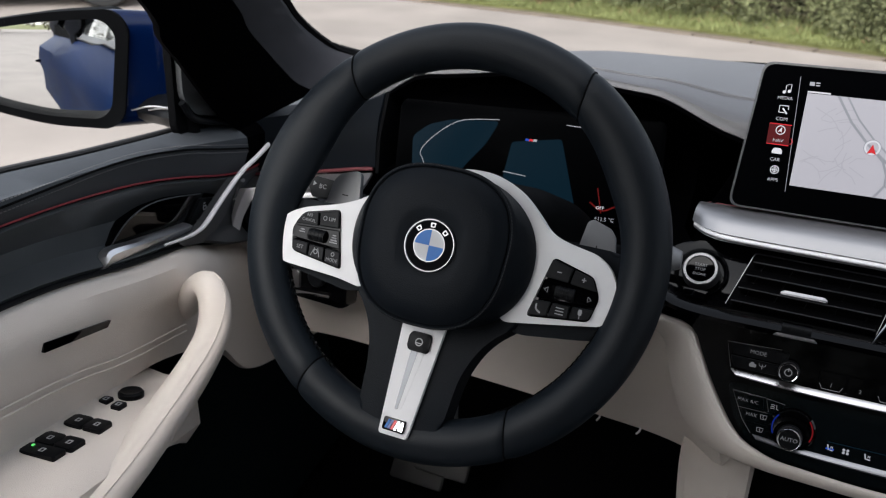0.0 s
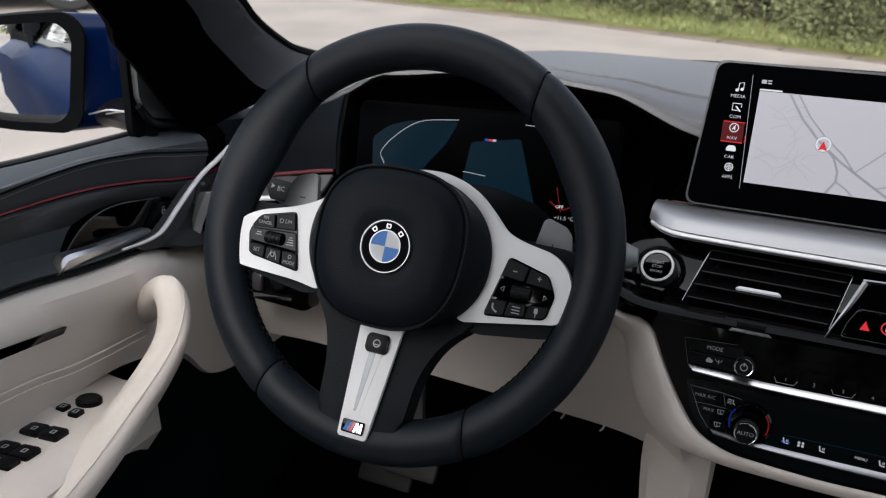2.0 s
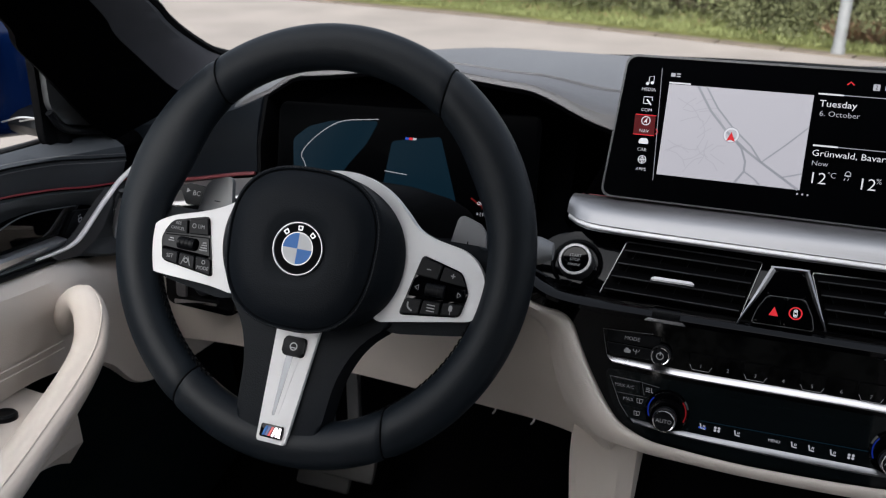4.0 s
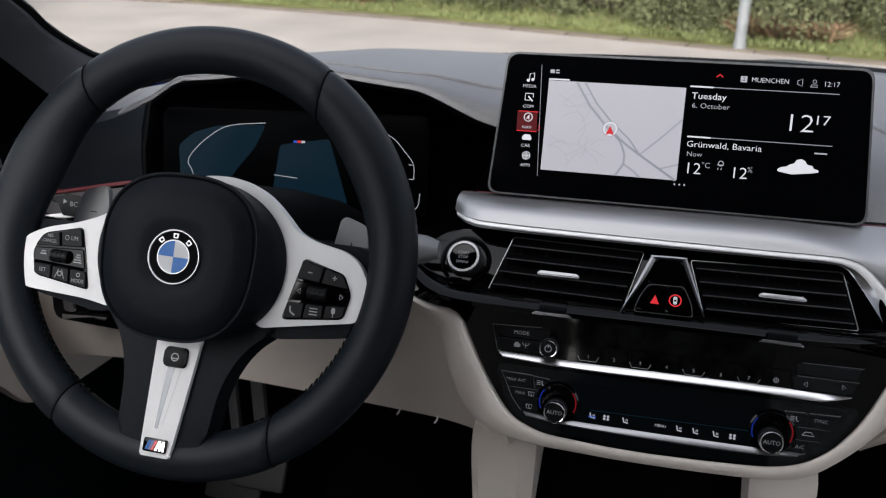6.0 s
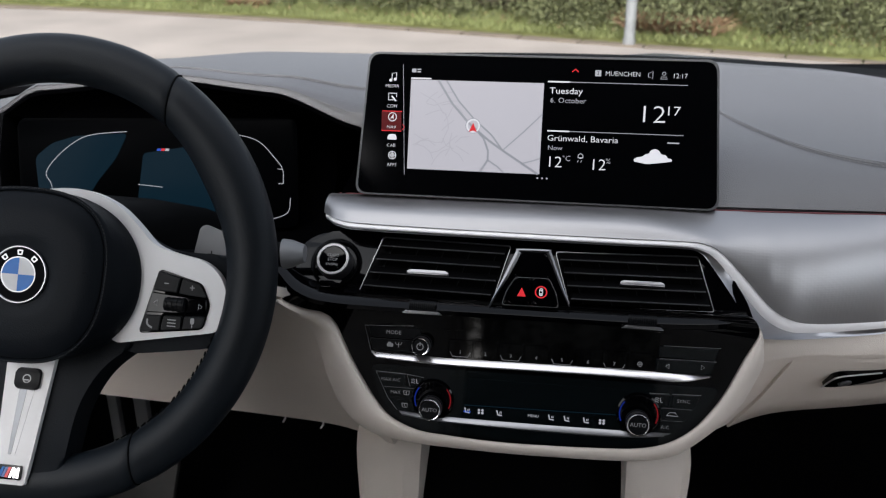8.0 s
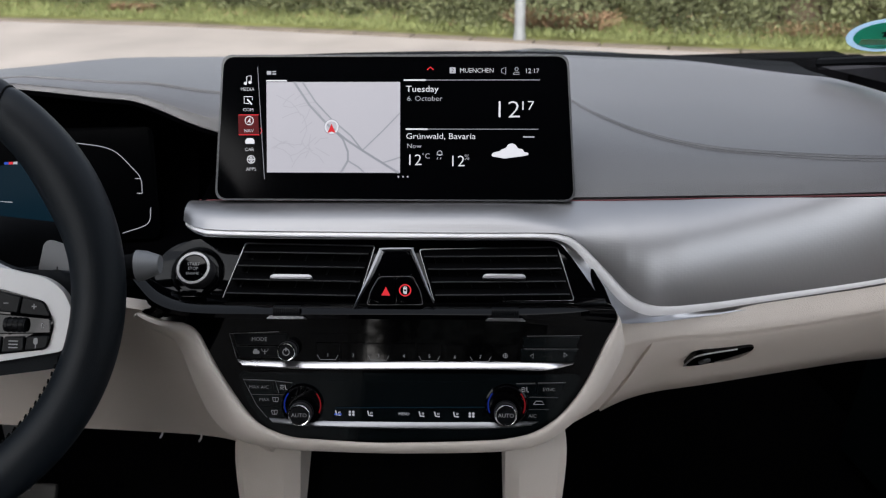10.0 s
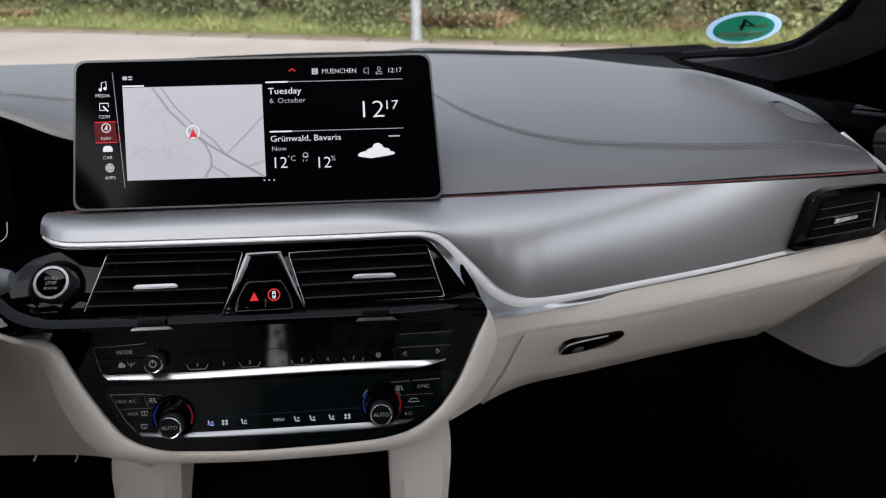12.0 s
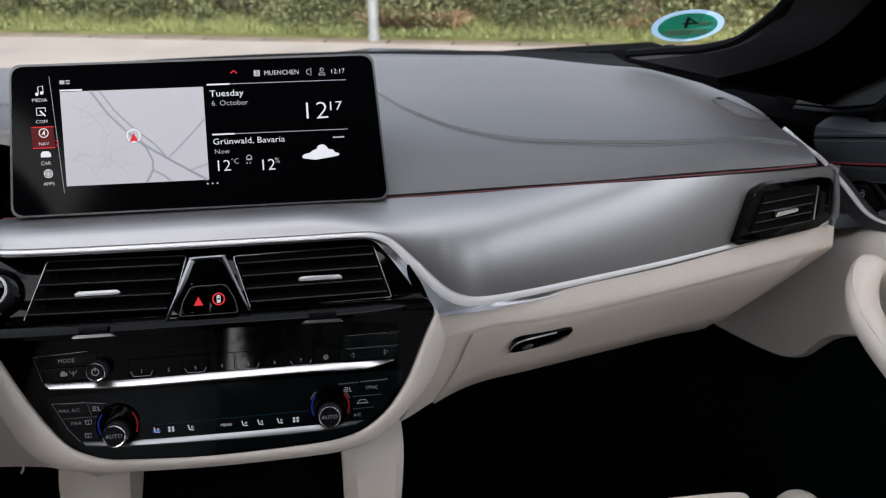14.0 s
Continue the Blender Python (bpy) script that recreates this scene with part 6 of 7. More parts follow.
def spoke_pad(sign, name):
    f = (lambda q: q) if sign > 0 else mirror2
    pad_ = part(name, slab(KP, outline(f(PADR), 4, 0.004), 0.003, 0.0085, 0.001), GLOSS, wheel, "black key pad")
    quads = {"upper_inner_key": [(0.1005, 0.0090), (0.1190, 0.0048), (0.1170, -0.0068), (0.0970, -0.0055)], "upper_outer_key": [(0.1205, 0.0045), (0.1355, 0.0010), (0.1415, -0.0085), (0.1185, -0.0070)],
             "middle_bar": [(0.0965, -0.0070), (0.1415, -0.0098), (0.1425, -0.0205), (0.0925, -0.0225)],
             "lower_key_inner": [(0.0920, -0.0242), (0.1065, -0.0236), (0.1045, -0.0352), (0.0890, -0.0370)], "lower_key_middle": [(0.1080, -0.0235), (0.1230, -0.0230), (0.1220, -0.0332), (0.1060, -0.0350)], "lower_key_outer": [(0.1245, -0.0229), (0.1418, -0.0222), (0.1390, -0.0310), (0.1235, -0.0330)]}
    for nm, q in quads.items():
        part(nm, slab(KP, outline(f(q), 3, 0.0015), 0.006, 0.0105 if nm != "middle_bar" else 0.0095, 0.0008, 1), KEYBLACK if nm != "middle_bar" else GLOSS, pad_)
    cu = 0.1165 * sign
    part("roller", tube([KP @ Vector((cu - 0.008, -0.0150, 0.010)), KP @ Vector((cu + 0.008, -0.0150, 0.010))], 0.0052, n=14), KEYBLACK, pad_, "ribbed roller")
    part("roller_ribs", join(*[tube([KP @ Vector((cu - 0.006 + 0.004 * k, -0.0150, 0.010)), KP @ Vector((cu - 0.0052 + 0.004 * k, -0.0150, 0.010))], 0.0057, n=14) for k in range(4)]), KEYBLACK, pad_)
    return pad_


def print_on(pad_, bms, mat_=None):
    part("key_print", join(*bms), mat_ or LIT_KEY, pad_, smooth=False)


left_pad = spoke_pad(-1, "left_key_pad")
K = 0.0107
print_on(left_pad, [letters(KP, "RES", 0.0026, -0.1285, 0.0005, K, "CENTER"), letters(KP, "CANCEL", 0.0026, -0.1285, -0.0038, K, "CENTER"), letters(KP, "LIM", 0.0032, -0.1055, 0.0005, K, "CENTER"), slab(KP, circle(0.002, 14, -0.1125, 0.0005), K, K + 0.0002, hole=circle(0.0015, 14, -0.1125, 0.0005)),
                    letters(KP, "SET", 0.0032, -0.1318, -0.0272, K, "CENTER"), letters(KP, "MODE", 0.0030, -0.0975, -0.0325, K, "CENTER"),
                    line2d(KP, [(-0.1195, -0.0325), (-0.1165, -0.0252)], 0.0006, K), line2d(KP, [(-0.1105, -0.0325), (-0.1135, -0.0252)], 0.0006, K), slab(KP, circle(0.0022, 14, -0.115, -0.0285), K, K + 0.0002, hole=circle(0.0015, 14, -0.115, -0.0285)), slab(KP, circle(0.0018, 14, -0.0975, -0.0275), K, K + 0.0002, hole=circle(0.0012, 14, -0.0975, -0.0275)),
                    *[slab(KP, rrect(u - w, v - 0.0005, u + w, v + 0.0005, 0.0002, 1), K - 0.0008, K - 0.0005) for u, v, w in ((-0.133, -0.0125, 0.0022), (-0.133, -0.0145, 0.003), (-0.100, -0.012, 0.0018), (-0.100, -0.014, 0.0025), (-0.100, -0.016, 0.0032), (-0.100, -0.018, 0.004))]])
right_pad = spoke_pad(1, "right_key_pad")
print_on(right_pad, [slab(KP, rrect(0.1062, -0.0004, 0.1100, 0.0004, 0.0002, 1), K, K + 0.0002), slab(KP, rrect(0.1275, -0.0022, 0.1313, -0.0014, 0.0002, 1), K, K + 0.0002), slab(KP, rrect(0.1290, -0.0037, 0.1298, 0.0001, 0.0002, 1), K, K + 0.0002),
                     line2d(KP, [(0.1015, -0.0128), (0.0985, -0.0148), (0.1015, -0.0168), (0.1015, -0.0128)], 0.0005, K - 0.0008), line2d(KP, [(0.1355, -0.0133), (0.1385, -0.0153), (0.1355, -0.0173), (0.1355, -0.0133)], 0.0005, K - 0.0008),
                     line2d(KP, spline([(0.0950, -0.0270), (0.0955, -0.0310), (0.0995, -0.0335)], 8), 0.0014, K),
                     *[slab(KP, rrect(0.1115, v - 0.0004, 0.1185, v + 0.0004, 0.0002, 1), K, K + 0.0002) for v in (-0.0265, -0.0288, -0.0311)],
                     slab(KP, rrect(0.1302, -0.0285, 0.1334, -0.0238, 0.0015, 3), K, K + 0.0002), line2d(KP, [(0.1318, -0.0285), (0.1318, -0.0312)], 0.0007, K)])

# shift paddles, column and stalks behind the wheel
for sd in (-1, 1):
    pts = [(0.102, -0.008), (0.139, -0.006), (0.1378, 0.015), (0.1340, 0.035), (0.1285, 0.0415), (0.1130, 0.0465), (0.1085, 0.0440), (0.1052, 0.0229)]
    pd = part("shift_paddle", slab(WH, outline(pts if sd > 0 else mirror2(pts), 4, 0.0022), -0.047, -0.041, 0.0012, 2), PADDLE, wheel, "brushed grey metal shift paddle")
    c = 0.120 * sd
    bars = [slab(WH, rrect(c - 0.003, 0.0215, c + 0.003, 0.0225, 0.0002, 1), -0.041, -0.0406)] + ([slab(WH, rrect(c - 0.0005, 0.019, c + 0.0005, 0.025, 0.0002, 1), -0.041, -0.0406)] if sd > 0 else [])
    part("paddle_mark", join(*bars), KEYBLACK, pd, smooth=False)
column = thing("steering_column", (-0.386, .70, .75), "black steering column shroud with two control stalks", "steering column")
secs = []
for n_, w_, h0, h1 in ((-0.022, 0.050, -0.045, 0.045), (-0.045, 0.064, -0.055, 0.058), (-0.10, 0.072, -0.062, 0.068), (-0.20, 0.078, -0.070, 0.070), (-0.28, 0.080, -0.07, 0.066)):
    secs.append([WH @ Vector((p.x, p.y, n_)) for p in rrect(-w_, h0, w_, h1, 0.03, 6)])
part("shroud", loft(secs, close=True, caps=True), DARK, column, "black column shroud")
for sd in (-1, 1):
    st = part("stalk", tube(spline([WH @ Vector((sd * 0.05, 0.015, -0.085)), WH @ Vector((sd * 0.11, 0.020, -0.090)), WH @ Vector((sd * 0.150, 0.026, -0.092)), WH @ Vector((sd * 0.168, 0.028, -0.092))], 12), lambda q: (0.008 + (0.007 * q if sd > 0 else 0), 0.006 + (0.005 * q if sd > 0 else 0)), n=14), DARK, column, "black control stalk")
    if sd < 0:
        part("stalk_end", slab(WH, outline([(-0.1745, 0.0150), (-0.1815, 0.0290), (-0.1880, 0.0265), (-0.1885, 0.0300), (-0.1727, 0.0360), (-0.1500, 0.0345), (-0.1500, 0.0165)], 3, 0.0015), -0.102, -0.0785, 0.0012, 2), KEYBLACK, st, "flat black stalk end")
        continue
    part("stalk_cap", tube([WH @ Vector((sd * 0.168, 0.028, -0.092)), WH @ Vector((sd * 0.176, 0.029, -0.092)), WH @ Vector((sd * 0.187, 0.030, -0.092))], lambda q: (0.0155 - 0.006 * q * q, 0.0135 - 0.006 * q * q), n=18), PADDLE if sd > 0 else DARK, st, "grey stalk cap" if sd > 0 else "black stalk cap")
part("stalk_print", join(letters(WH, "BC", 0.0048, -0.1645, 0.0266, -0.0783, "CENTER"), slab(WH, [(-0.1755, 0.0262), (-0.1755, 0.0308), (-0.1718, 0.0285)], -0.0785, -0.0783)), LIT_KEY, column, smooth=False)

# ---- doors ----
SK = (-1.05, -0.55, -0.29, -0.146, -0.05, 0.03, 0.09, 0.17, 0.35)
SILL = (0.930, 0.920, 0.906, 0.891, 0.882, 0.875, 0.869, 0.861, 0.845)
STI = (0.900, 0.900, 0.895, 0.891, 0.877, 0.857, 0.842, 0.836, 0.829)
REDZ = (0.885, 0.885, 0.876, 0.863, 0.845, 0.824, 0.812, 0.810, 0.81)
BLK = (0.84, 0.83, 0.813, 0.787, 0.772, 0.792, 0.812, 0.838, 0.86)
BEI = (0.84, 0.83, 0.813, 0.787, 0.770, 0.738, 0.722, 0.712, 0.700)
BOT = (0.67, 0.67, 0.67, 0.665, 0.638, 0.590, 0.528, 0.500, 0.468)


def door(sign, name):
    org, inw = (DOOR_L, SIDE) if sign < 0 else (DOOR_R, -SIDE)

    def W(s, n, z):
        return org + FWD * s + inw * n + Vector((0, 0, z))

    def along(table, n, extra=0.0, m=40, s0=0, s1=len(SK)):
        return [W(p[0], n, p[1] + extra) for p in spline([(s, z) for s, z in zip(SK[s0:s1], table[s0:s1])], m)]

    d = thing(name, tuple(W(-0.4, 0, 0.3)), "car door lined in black and ivory leather, closed, with aluminium handle", "car door", "front doors")
    DM = Matrix.Translation(W(0, 0, 0)) @ Matrix(((FWD.x, 0, inw.x, 0), (FWD.y, 0, inw.y, 0), (0, 1, 0, 0), (0, 0, 0, 1)))
    keys = [[W(s, -0.055, a - 0.02), W(s, -0.035, a), W(s, -0.012, a + 0.003), W(s, 0.010, a - 0.006), W(s, 0.020, (a + b) / 2), W(s, 0.021, b), W(s, 0.016, (b + c) / 2), W(s, 0.010, c)] for s, a, b, c in zip(SK, SILL, STI, REDZ)]
    part("upper_pad", skin(keys[:7], 44, 0.004), DOORPAD, d, "black grained leather upper pad")
    # Upper pad carried on below the pillar, with shade painted as near-zero black.
    part("pad_end", skin(keys[6:], 10, 0.004), SHADEBLACK, d, "front end of the upper pad, coloured black as shade below the pillar")
    part("window_seal", tube(along(SILL, -0.030, 0.003, 40, 0, 7), 0.004, 0.003, n=8), RUBBER, d, "black window seal")
    part("seam", tube(along(STI, 0.0213, 0.0, 40, 0, 7), 0.0011, n=6), DARK, d)
    bm = bmesh.new()
    for off in (0.0045, -0.0045):
        row = along(STI, 0.0208, off, 260, 0, 7)
        for a, b in zip(row[::1], row[1::1]):
            mid, dv = (Vector(a) + Vector(b)) / 2, Vector(b) - Vector(a)
            bmesh.ops.create_cube(bm, size=1.0, matrix=Matrix.Translation(mid) @ dv.to_track_quat("X", "Z").to_matrix().to_4x4() @ Matrix.Diagonal((dv.length * 0.6, 0.0008, 0.0007, 1)))
    part("stitching", bm, THREAD, d, "grey double stitching", smooth=False)
    part("piping", tube(along(REDZ, 0.012, 0.0), 0.0011, n=8), DOORPIPE, d, "dark red piping")
    keys = [[W(s, 0.009, c - 0.003), W(s, -0.002, c - 0.25 * (c - e)), W(s, -0.010, (c + e) / 2), W(s, -0.004, e + 0.2 * (c - e)), W(s, 0.018, e)] for s, c, e in zip(SK, REDZ, BEI)]
    part("trim_panel", skin(keys, 50, 0.004), TRIMDARK, d, "black trim panel with the handle recess")
    part("trim_edge", tube(along(BLK, 0.0205, -0.002, 40, 0, 5), 0.0028, n=8), KEYBLACK, d, "dark edge strip")
    part("bright_strip", tube([W(*p) for p in spline([(-0.093, 0.022, 0.785), (-0.063, 0.026, 0.782), (-0.041, 0.028, 0.782), (-0.023, 0.028, 0.786), (0.002, 0.028, 0.798), (0.028, 0.028, 0.810), (0.062, 0.028, 0.823), (0.096, 0.028, 0.830), (0.142, 0.026, 0.840)], 30)], lambda q: (0.0014 + 0.0017 * min(q * 2.5, 1), 0.0014 + 0.0014 * min(q * 2.5, 1)), n=10), BRIGHTPAINT, d, "satin silver strip sweeping to the dash")
    part("trim_inlay", slab(DM, outline([(0.050, 0.818), (0.028, 0.810), (0.002, 0.798), (-0.023, 0.786), (-0.041, 0.782), (-0.075, 0.7815), (-0.062, 0.772), (-0.030, 0.764), (0.0, 0.769), (0.022, 0.780), (0.046, 0.802)], 2, 0.001), 0.016, 0.025, 0.001, 2), FRAME, d, "dark metal inlay under the bright strip")
    part("corner_panel", slab(DM, rrect(0.13, 0.70, 0.40, 0.862, 0.01), -0.042, -0.034), SHADEBLACK, d, "black corner panel behind the dash", smooth=False)
    keys = []
    for s, e, b in zip(SK, BEI, BOT):
        g = 0.03 * min(max((s + 0.03) / 0.08, 0), 1)
        keys.append([W(s, 0.018 - g, e - 0.004), W(s, 0.032 - g, e - 0.018), W(s, 0.036 - g, e - 0.040), W(s, 0.030 - g, e * 0.55 + b * 0.45), W(s, 0.024 - g, e * 0.3 + b * 0.7), W(s, 0.022 - g, b), W(s, 0.010 - g, b - 0.004)])
    part("lower_panel", skin(keys, 50, 0.005), BEIGE, d, "ivory leather lower panel")
    part("lower_seam", join(tube([W(p[0], 0.033, p[1]) for p in spline([(-0.8, 0.79), (-0.332, 0.735), (-0.191, 0.706), (-0.088, 0.690)], 30)], 0.0010, n=6), tube([W(p[0], 0.033, p[1] - 0.008) for p in spline([(-0.8, 0.79), (-0.332, 0.735), (-0.191, 0.706), (-0.088, 0.690)], 30)], 0.0010, n=6)), BEIGE, d, "ivory double seam")
    part("pocket_wall", loft([[W(s, -0.024, b + 0.01), W(s, -0.024, 0.45), W(s, 0.0, 0.26)] for s, b in zip(SK, BOT)], 0.01), POCKET, d, "dark lower door with pocket", smooth=False)
    part("memory_strip", slab(Matrix.Translation(W(0, 0, 0)) @ Matrix(((FWD.x, 0, inw.x, 0), (FWD.y, 0, inw.y, 0), (0, 1, 0, 0), (0, 0, 0, 1))), outline([(-0.290, 0.7720), (-0.292, 0.7630), (-0.211, 0.7480), (-0.205, 0.7530)], 3, 0.001), 0.030, 0.0365), GLOSS, d, "glossy black key strip", smooth=False)
    h = part("door_handle", skin([[W(q, 0.009, a), W(q, 0.018, a - 0.0008), W(q, 0.022, a - 0.35 * (a - b)), W(q, 0.020, b), W(q, 0.015, b - 0.005), W(q, 0.009, b - 0.012)] for q, a, b in ((-0.188, 0.7975, 0.7955), (-0.179, 0.8050, 0.7958), (-0.168, 0.8095, 0.7960), (-0.131, 0.8030, 0.7935), (-0.09, 0.7970, 0.7890), (-0.040, 0.7900, 0.7835))], 30, 0.002), SILVER, d, "satin aluminium door handle", sharp=25)
    part("handle_recess", slab(DM, outline([(-0.186, 0.7800), (-0.1672, 0.7990), (-0.1346, 0.8218), (-0.1016, 0.8289), (-0.0635, 0.8259), (0.0089, 0.8093), (0.050, 0.7920), (0.0071, 0.7690), (-0.0333, 0.7680), (-0.12, 0.7745)], 5, 0.012), -0.016, 0.0085, 0.002), GLOSS, d, "black recess behind the handle")
    part("recess_lip", tube([W(p[0], 0.0085, p[1]) for p in spline([(-0.186, 0.785), (-0.165, 0.802), (-0.1346, 0.8215), (-0.1016, 0.8285), (-0.0635, 0.8255), (0.0, 0.811)], 24)], 0.0007, n=6), TRIMDARK, d)
    kp = part("lock_keys", slab(DM, outline([(-0.040, 0.7745), (-0.013, 0.7715), (0.0386, 0.7955), (-0.0065, 0.8075), (-0.031, 0.7880)], 4, 0.004), -0.006, 0.0125, 0.002), KEYBLACK, d, "black central locking keys")
    part("key_print", join(*[m_ for u, v in ((-0.001, 0.7955), (-0.0173, 0.7805)) for m_ in (slab(DM, rrect(u - 0.0035, v - 0.003, u + 0.0035, v + 0.002, 0.001, 2), 0.0126, 0.0129, hole=rrect(u - 0.002, v - 0.0018, u + 0.002, v + 0.0008, 0.0006, 2)), line2d(DM, [(u - 0.002, v + 0.002), (u - 0.002, v + 0.0048), (u + 0.002, v + 0.0048), (u + 0.002, v + 0.002 + 0.002 * (u > -0.01))], 0.0008, 0.0128))]), GREYPRINT, kp, smooth=False)
    # armrest with switches, and the pull
    keys = []
    for s, z in ((-0.9, 0.70), (-0.5, 0.698), (-0.36, 0.688), (-0.29, 0.680), (-0.22, 0.672), (-0.16, 0.661), (-0.138, 0.656)):
        w = 0.105 if s < -0.3 else 0.105 - 0.05 * max(0, (s + 0.2) / 0.1)
        q = 0.055 if s < -0.2 else 0.055 + (s + 0.2) * 0.68
        keys.append([W(s, 0.015, z + 0.004), W(s, 0.035, z), W(s, 0.07, z - 0.001), W(s, w - 0.012, z - 0.004), W(s, w, z - 0.015), W(s, w + 0.001, z - 0.55 * q), W(s, w - 0.02, z - 0.87 * q), W(s, 0.0, z - q)])
    if sign > 0:
        keys = keys[:4]
    part("armrest", skin(keys, 40, 0.004), BEIGE, d, "ivory leather armrest")
    PULL = [(-0.070, 0.020, 0.700), (-0.085, 0.050, 0.735), (-0.100, 0.075, 0.750), (-0.112, 0.090, 0.735), (-0.130, 0.096, 0.712), (-0.165, 0.099, 0.694), (-0.22, 0.10, 0.675), (-0.30, 0.10, 0.652), (-0.40, 0.100, 0.640), (-0.52, 0.085, 0.645)]

    def pull_size(q):
        return 0.0140 + 0.008 * q + 0.003 * math.exp(-((q - 0.02) / 0.1) ** 2), 0.0140 + 0.014 * max(0, q - 0.4)

    pull = part("door_pull", tube([W(*p) for p in spline(PULL, 44)], pull_size, n=20), BEIGE, d, "ivory leather door pull curving into the armrest")
    seam_line = []
    pull_path = [Vector(W(*p)) for p in spline(PULL, 44)]
    for k in range(4, 42):
        q = k / 43
        t_ = (pull_path[k + 1] - pull_path[k - 1]).normalized()
        s_ = t_.cross(Vector((0, 0, 1))).normalized()
        w_ = s_.cross(t_)
        ra, rb = pull_size(q)
        side = 1 if s_.dot(inw) > 0 else -1
        seam_line.append(pull_path[k] + s_ * side * ra * math.cos(0.9) + w_ * rb * math.sin(0.9))
    part("pull_seam", tube(seam_line, 0.0007, n=6), BEIGE, pull)
    if sign < 0:
        z_of = lambda s: float(np.interp(s, (-0.36, -0.29, -0.22, -0.15), (0.688, 0.680, 0.672, 0.660)))

        def rocker(s, n, ls, ln, label="black window switch"):
            sl = (z_of(s + 0.01) - z_of(s - 0.01)) / 0.02
            X = (FWD + Vector((0, 0, sl))).normalized()
            Y = inw
            Z = Y.cross(X).normalized()
            if Z.z < 0:
                Z = -Z
            M = Matrix(((X.x, Y.x, Z.x, 0), (X.y, Y.y, Z.y, 0), (X.z, Y.z, Z.z, 0), (0, 0, 0, 1)))
            M.translation = W(s, n, z_of(s))
            o = part("window_switch", slab(M, rrect(-ls / 2, -ln / 2, ls / 2, ln / 2, min(ls, ln) * 0.14), -0.004, 0.0035, 0.0012, 2), KEYBLACK, d, label)
            part("switch_print", slab(M, rrect(-0.003, -0.0025, 0.003, 0.0025, 0.0008, 2), 0.0036, 0.0038, hole=rrect(-0.002, -0.0012, 0.002, 0.0012, 0.0004, 2)), GREYPRINT, o, smooth=False)
            return M

        rocker(-0.324, 0.0475, 0.016, 0.037, "black rear window lock switch with tiny green lamp")
        part("switch_lamp", slab(DM, rrect(-0.322, 0.6865, -0.319, 0.6880, 0.0005, 1), 0.034, 0.036), SCREEN_GREEN, d, "tiny green lamp", smooth=False)
        for s in (-0.3045, -0.2690):
            for n in (0.0385, 0.0590):
                rocker(s, n, 0.019, 0.0200)
        M = rocker(-0.2290, 0.0510, 0.012, 0.011, "small mirror fold switch")
        M = rocker(-0.2245, 0.0330, 0.011, 0.010, "small mirror selector switch")
        M = rocker(-0.2030, 0.0450, 0.002, 0.002)
        part("mirror_joystick", lathe(M, [(0.0125, -0.003), (0.0125, 0.004), (0.0105, 0.006), (0.006, 0.0048), (0.001, 0.005)], 28), KEYBLACK, d, "round mirror adjuster")
    # mirror triangle inside and the window frame
    part("speaker_panel", slab(DM, outline([(-0.008, 0.885), (0.012, 0.868), (0.17, 0.846), (0.22, 0.86), (0.20, 0.92), (0.08, 1.02), (0.03, 1.03), (-0.004, 0.995)], 4, 0.01), -0.018, -0.009, 0.003, 3), DARK, d, "black base of the triangular speaker panel")
    part("speaker_cover", slab(DM, outline([(0.002, 0.990), (0.000, 0.922), (0.020, 0.898), (0.085, 0.880), (0.168, 0.866), (0.140, 0.888), (0.020, 0.984)], 5, 0.008), -0.012, -0.002, 0.004, 4), TRIPANEL, d, "charcoal grained speaker cover")
    part("speaker_ledge", tube([W(*p) for p in spline([(-0.002, -0.003, 0.916), (0.018, -0.001, 0.893), (0.085, -0.001, 0.874), (0.165, -0.003, 0.860)], 16)], 0.004, n=10), KEYBLACK, d, "dark ledge")
    part("window_frame", tube([W(*p) for p in spline([(0.024, -0.02, 0.87), (0.025, -0.02, 0.955), (0.014, -0.012, 0.985), (-0.02, 0.0, 1.017), (-0.07, 0.02, 1.055), (-0.2, 0.06, 1.15), (-0.36, 0.10, 1.28), (-0.58, 0.14, 1.38), (-1.0, 0.15, 1.40)], 40)], 0.017, 0.016, n=12), DARK, d, "black window frame")
    gl = part("window_pane", loft([[W(p[0], -0.046, p[1] - 0.040), W(p[2], p[3], p[4])] for p in ((0.02, 0.885, 0.014, -0.012, 0.985), (-0.07, 0.895, -0.07, 0.02, 1.055), (-0.2, 0.91, -0.2, 0.06, 1.15), (-0.36, 0.92, -0.36, 0.10, 1.28), (-0.6, 0.935, -0.6, 0.14, 1.385), (-1.0, 0.945, -1.0, 0.15, 1.40))]), SIDEPANE, d, "clear side window pane", smooth=False)
    gl.visible_shadow = False
    # painted outer skin
    keys = []
    for s in (0.30, 0.18, 0.0, -0.5, -1.0, -1.6, -2.3):
        b = 0.0 if s > -1.0 else 0.06 * (-1.0 - s)
        keys.append([W(s, -0.042, 0.878 - 0.16 * max(s, 0) + 0.02 * min(max(-s, 0), 1)), W(s, -0.075 - b * 0.3, 0.862 - 0.16 * max(s, 0)), W(s, -0.12 - b, 0.80), W(s, -0.135 - b, 0.72), W(s, -0.115 - b, 0.62), W(s, -0.125 - b, 0.45), W(s, -0.10, 0.28)])
    part("outer_skin", skin(keys, 40, 0.003), FLANKPAINT, d, "deep blue painted outer skin")
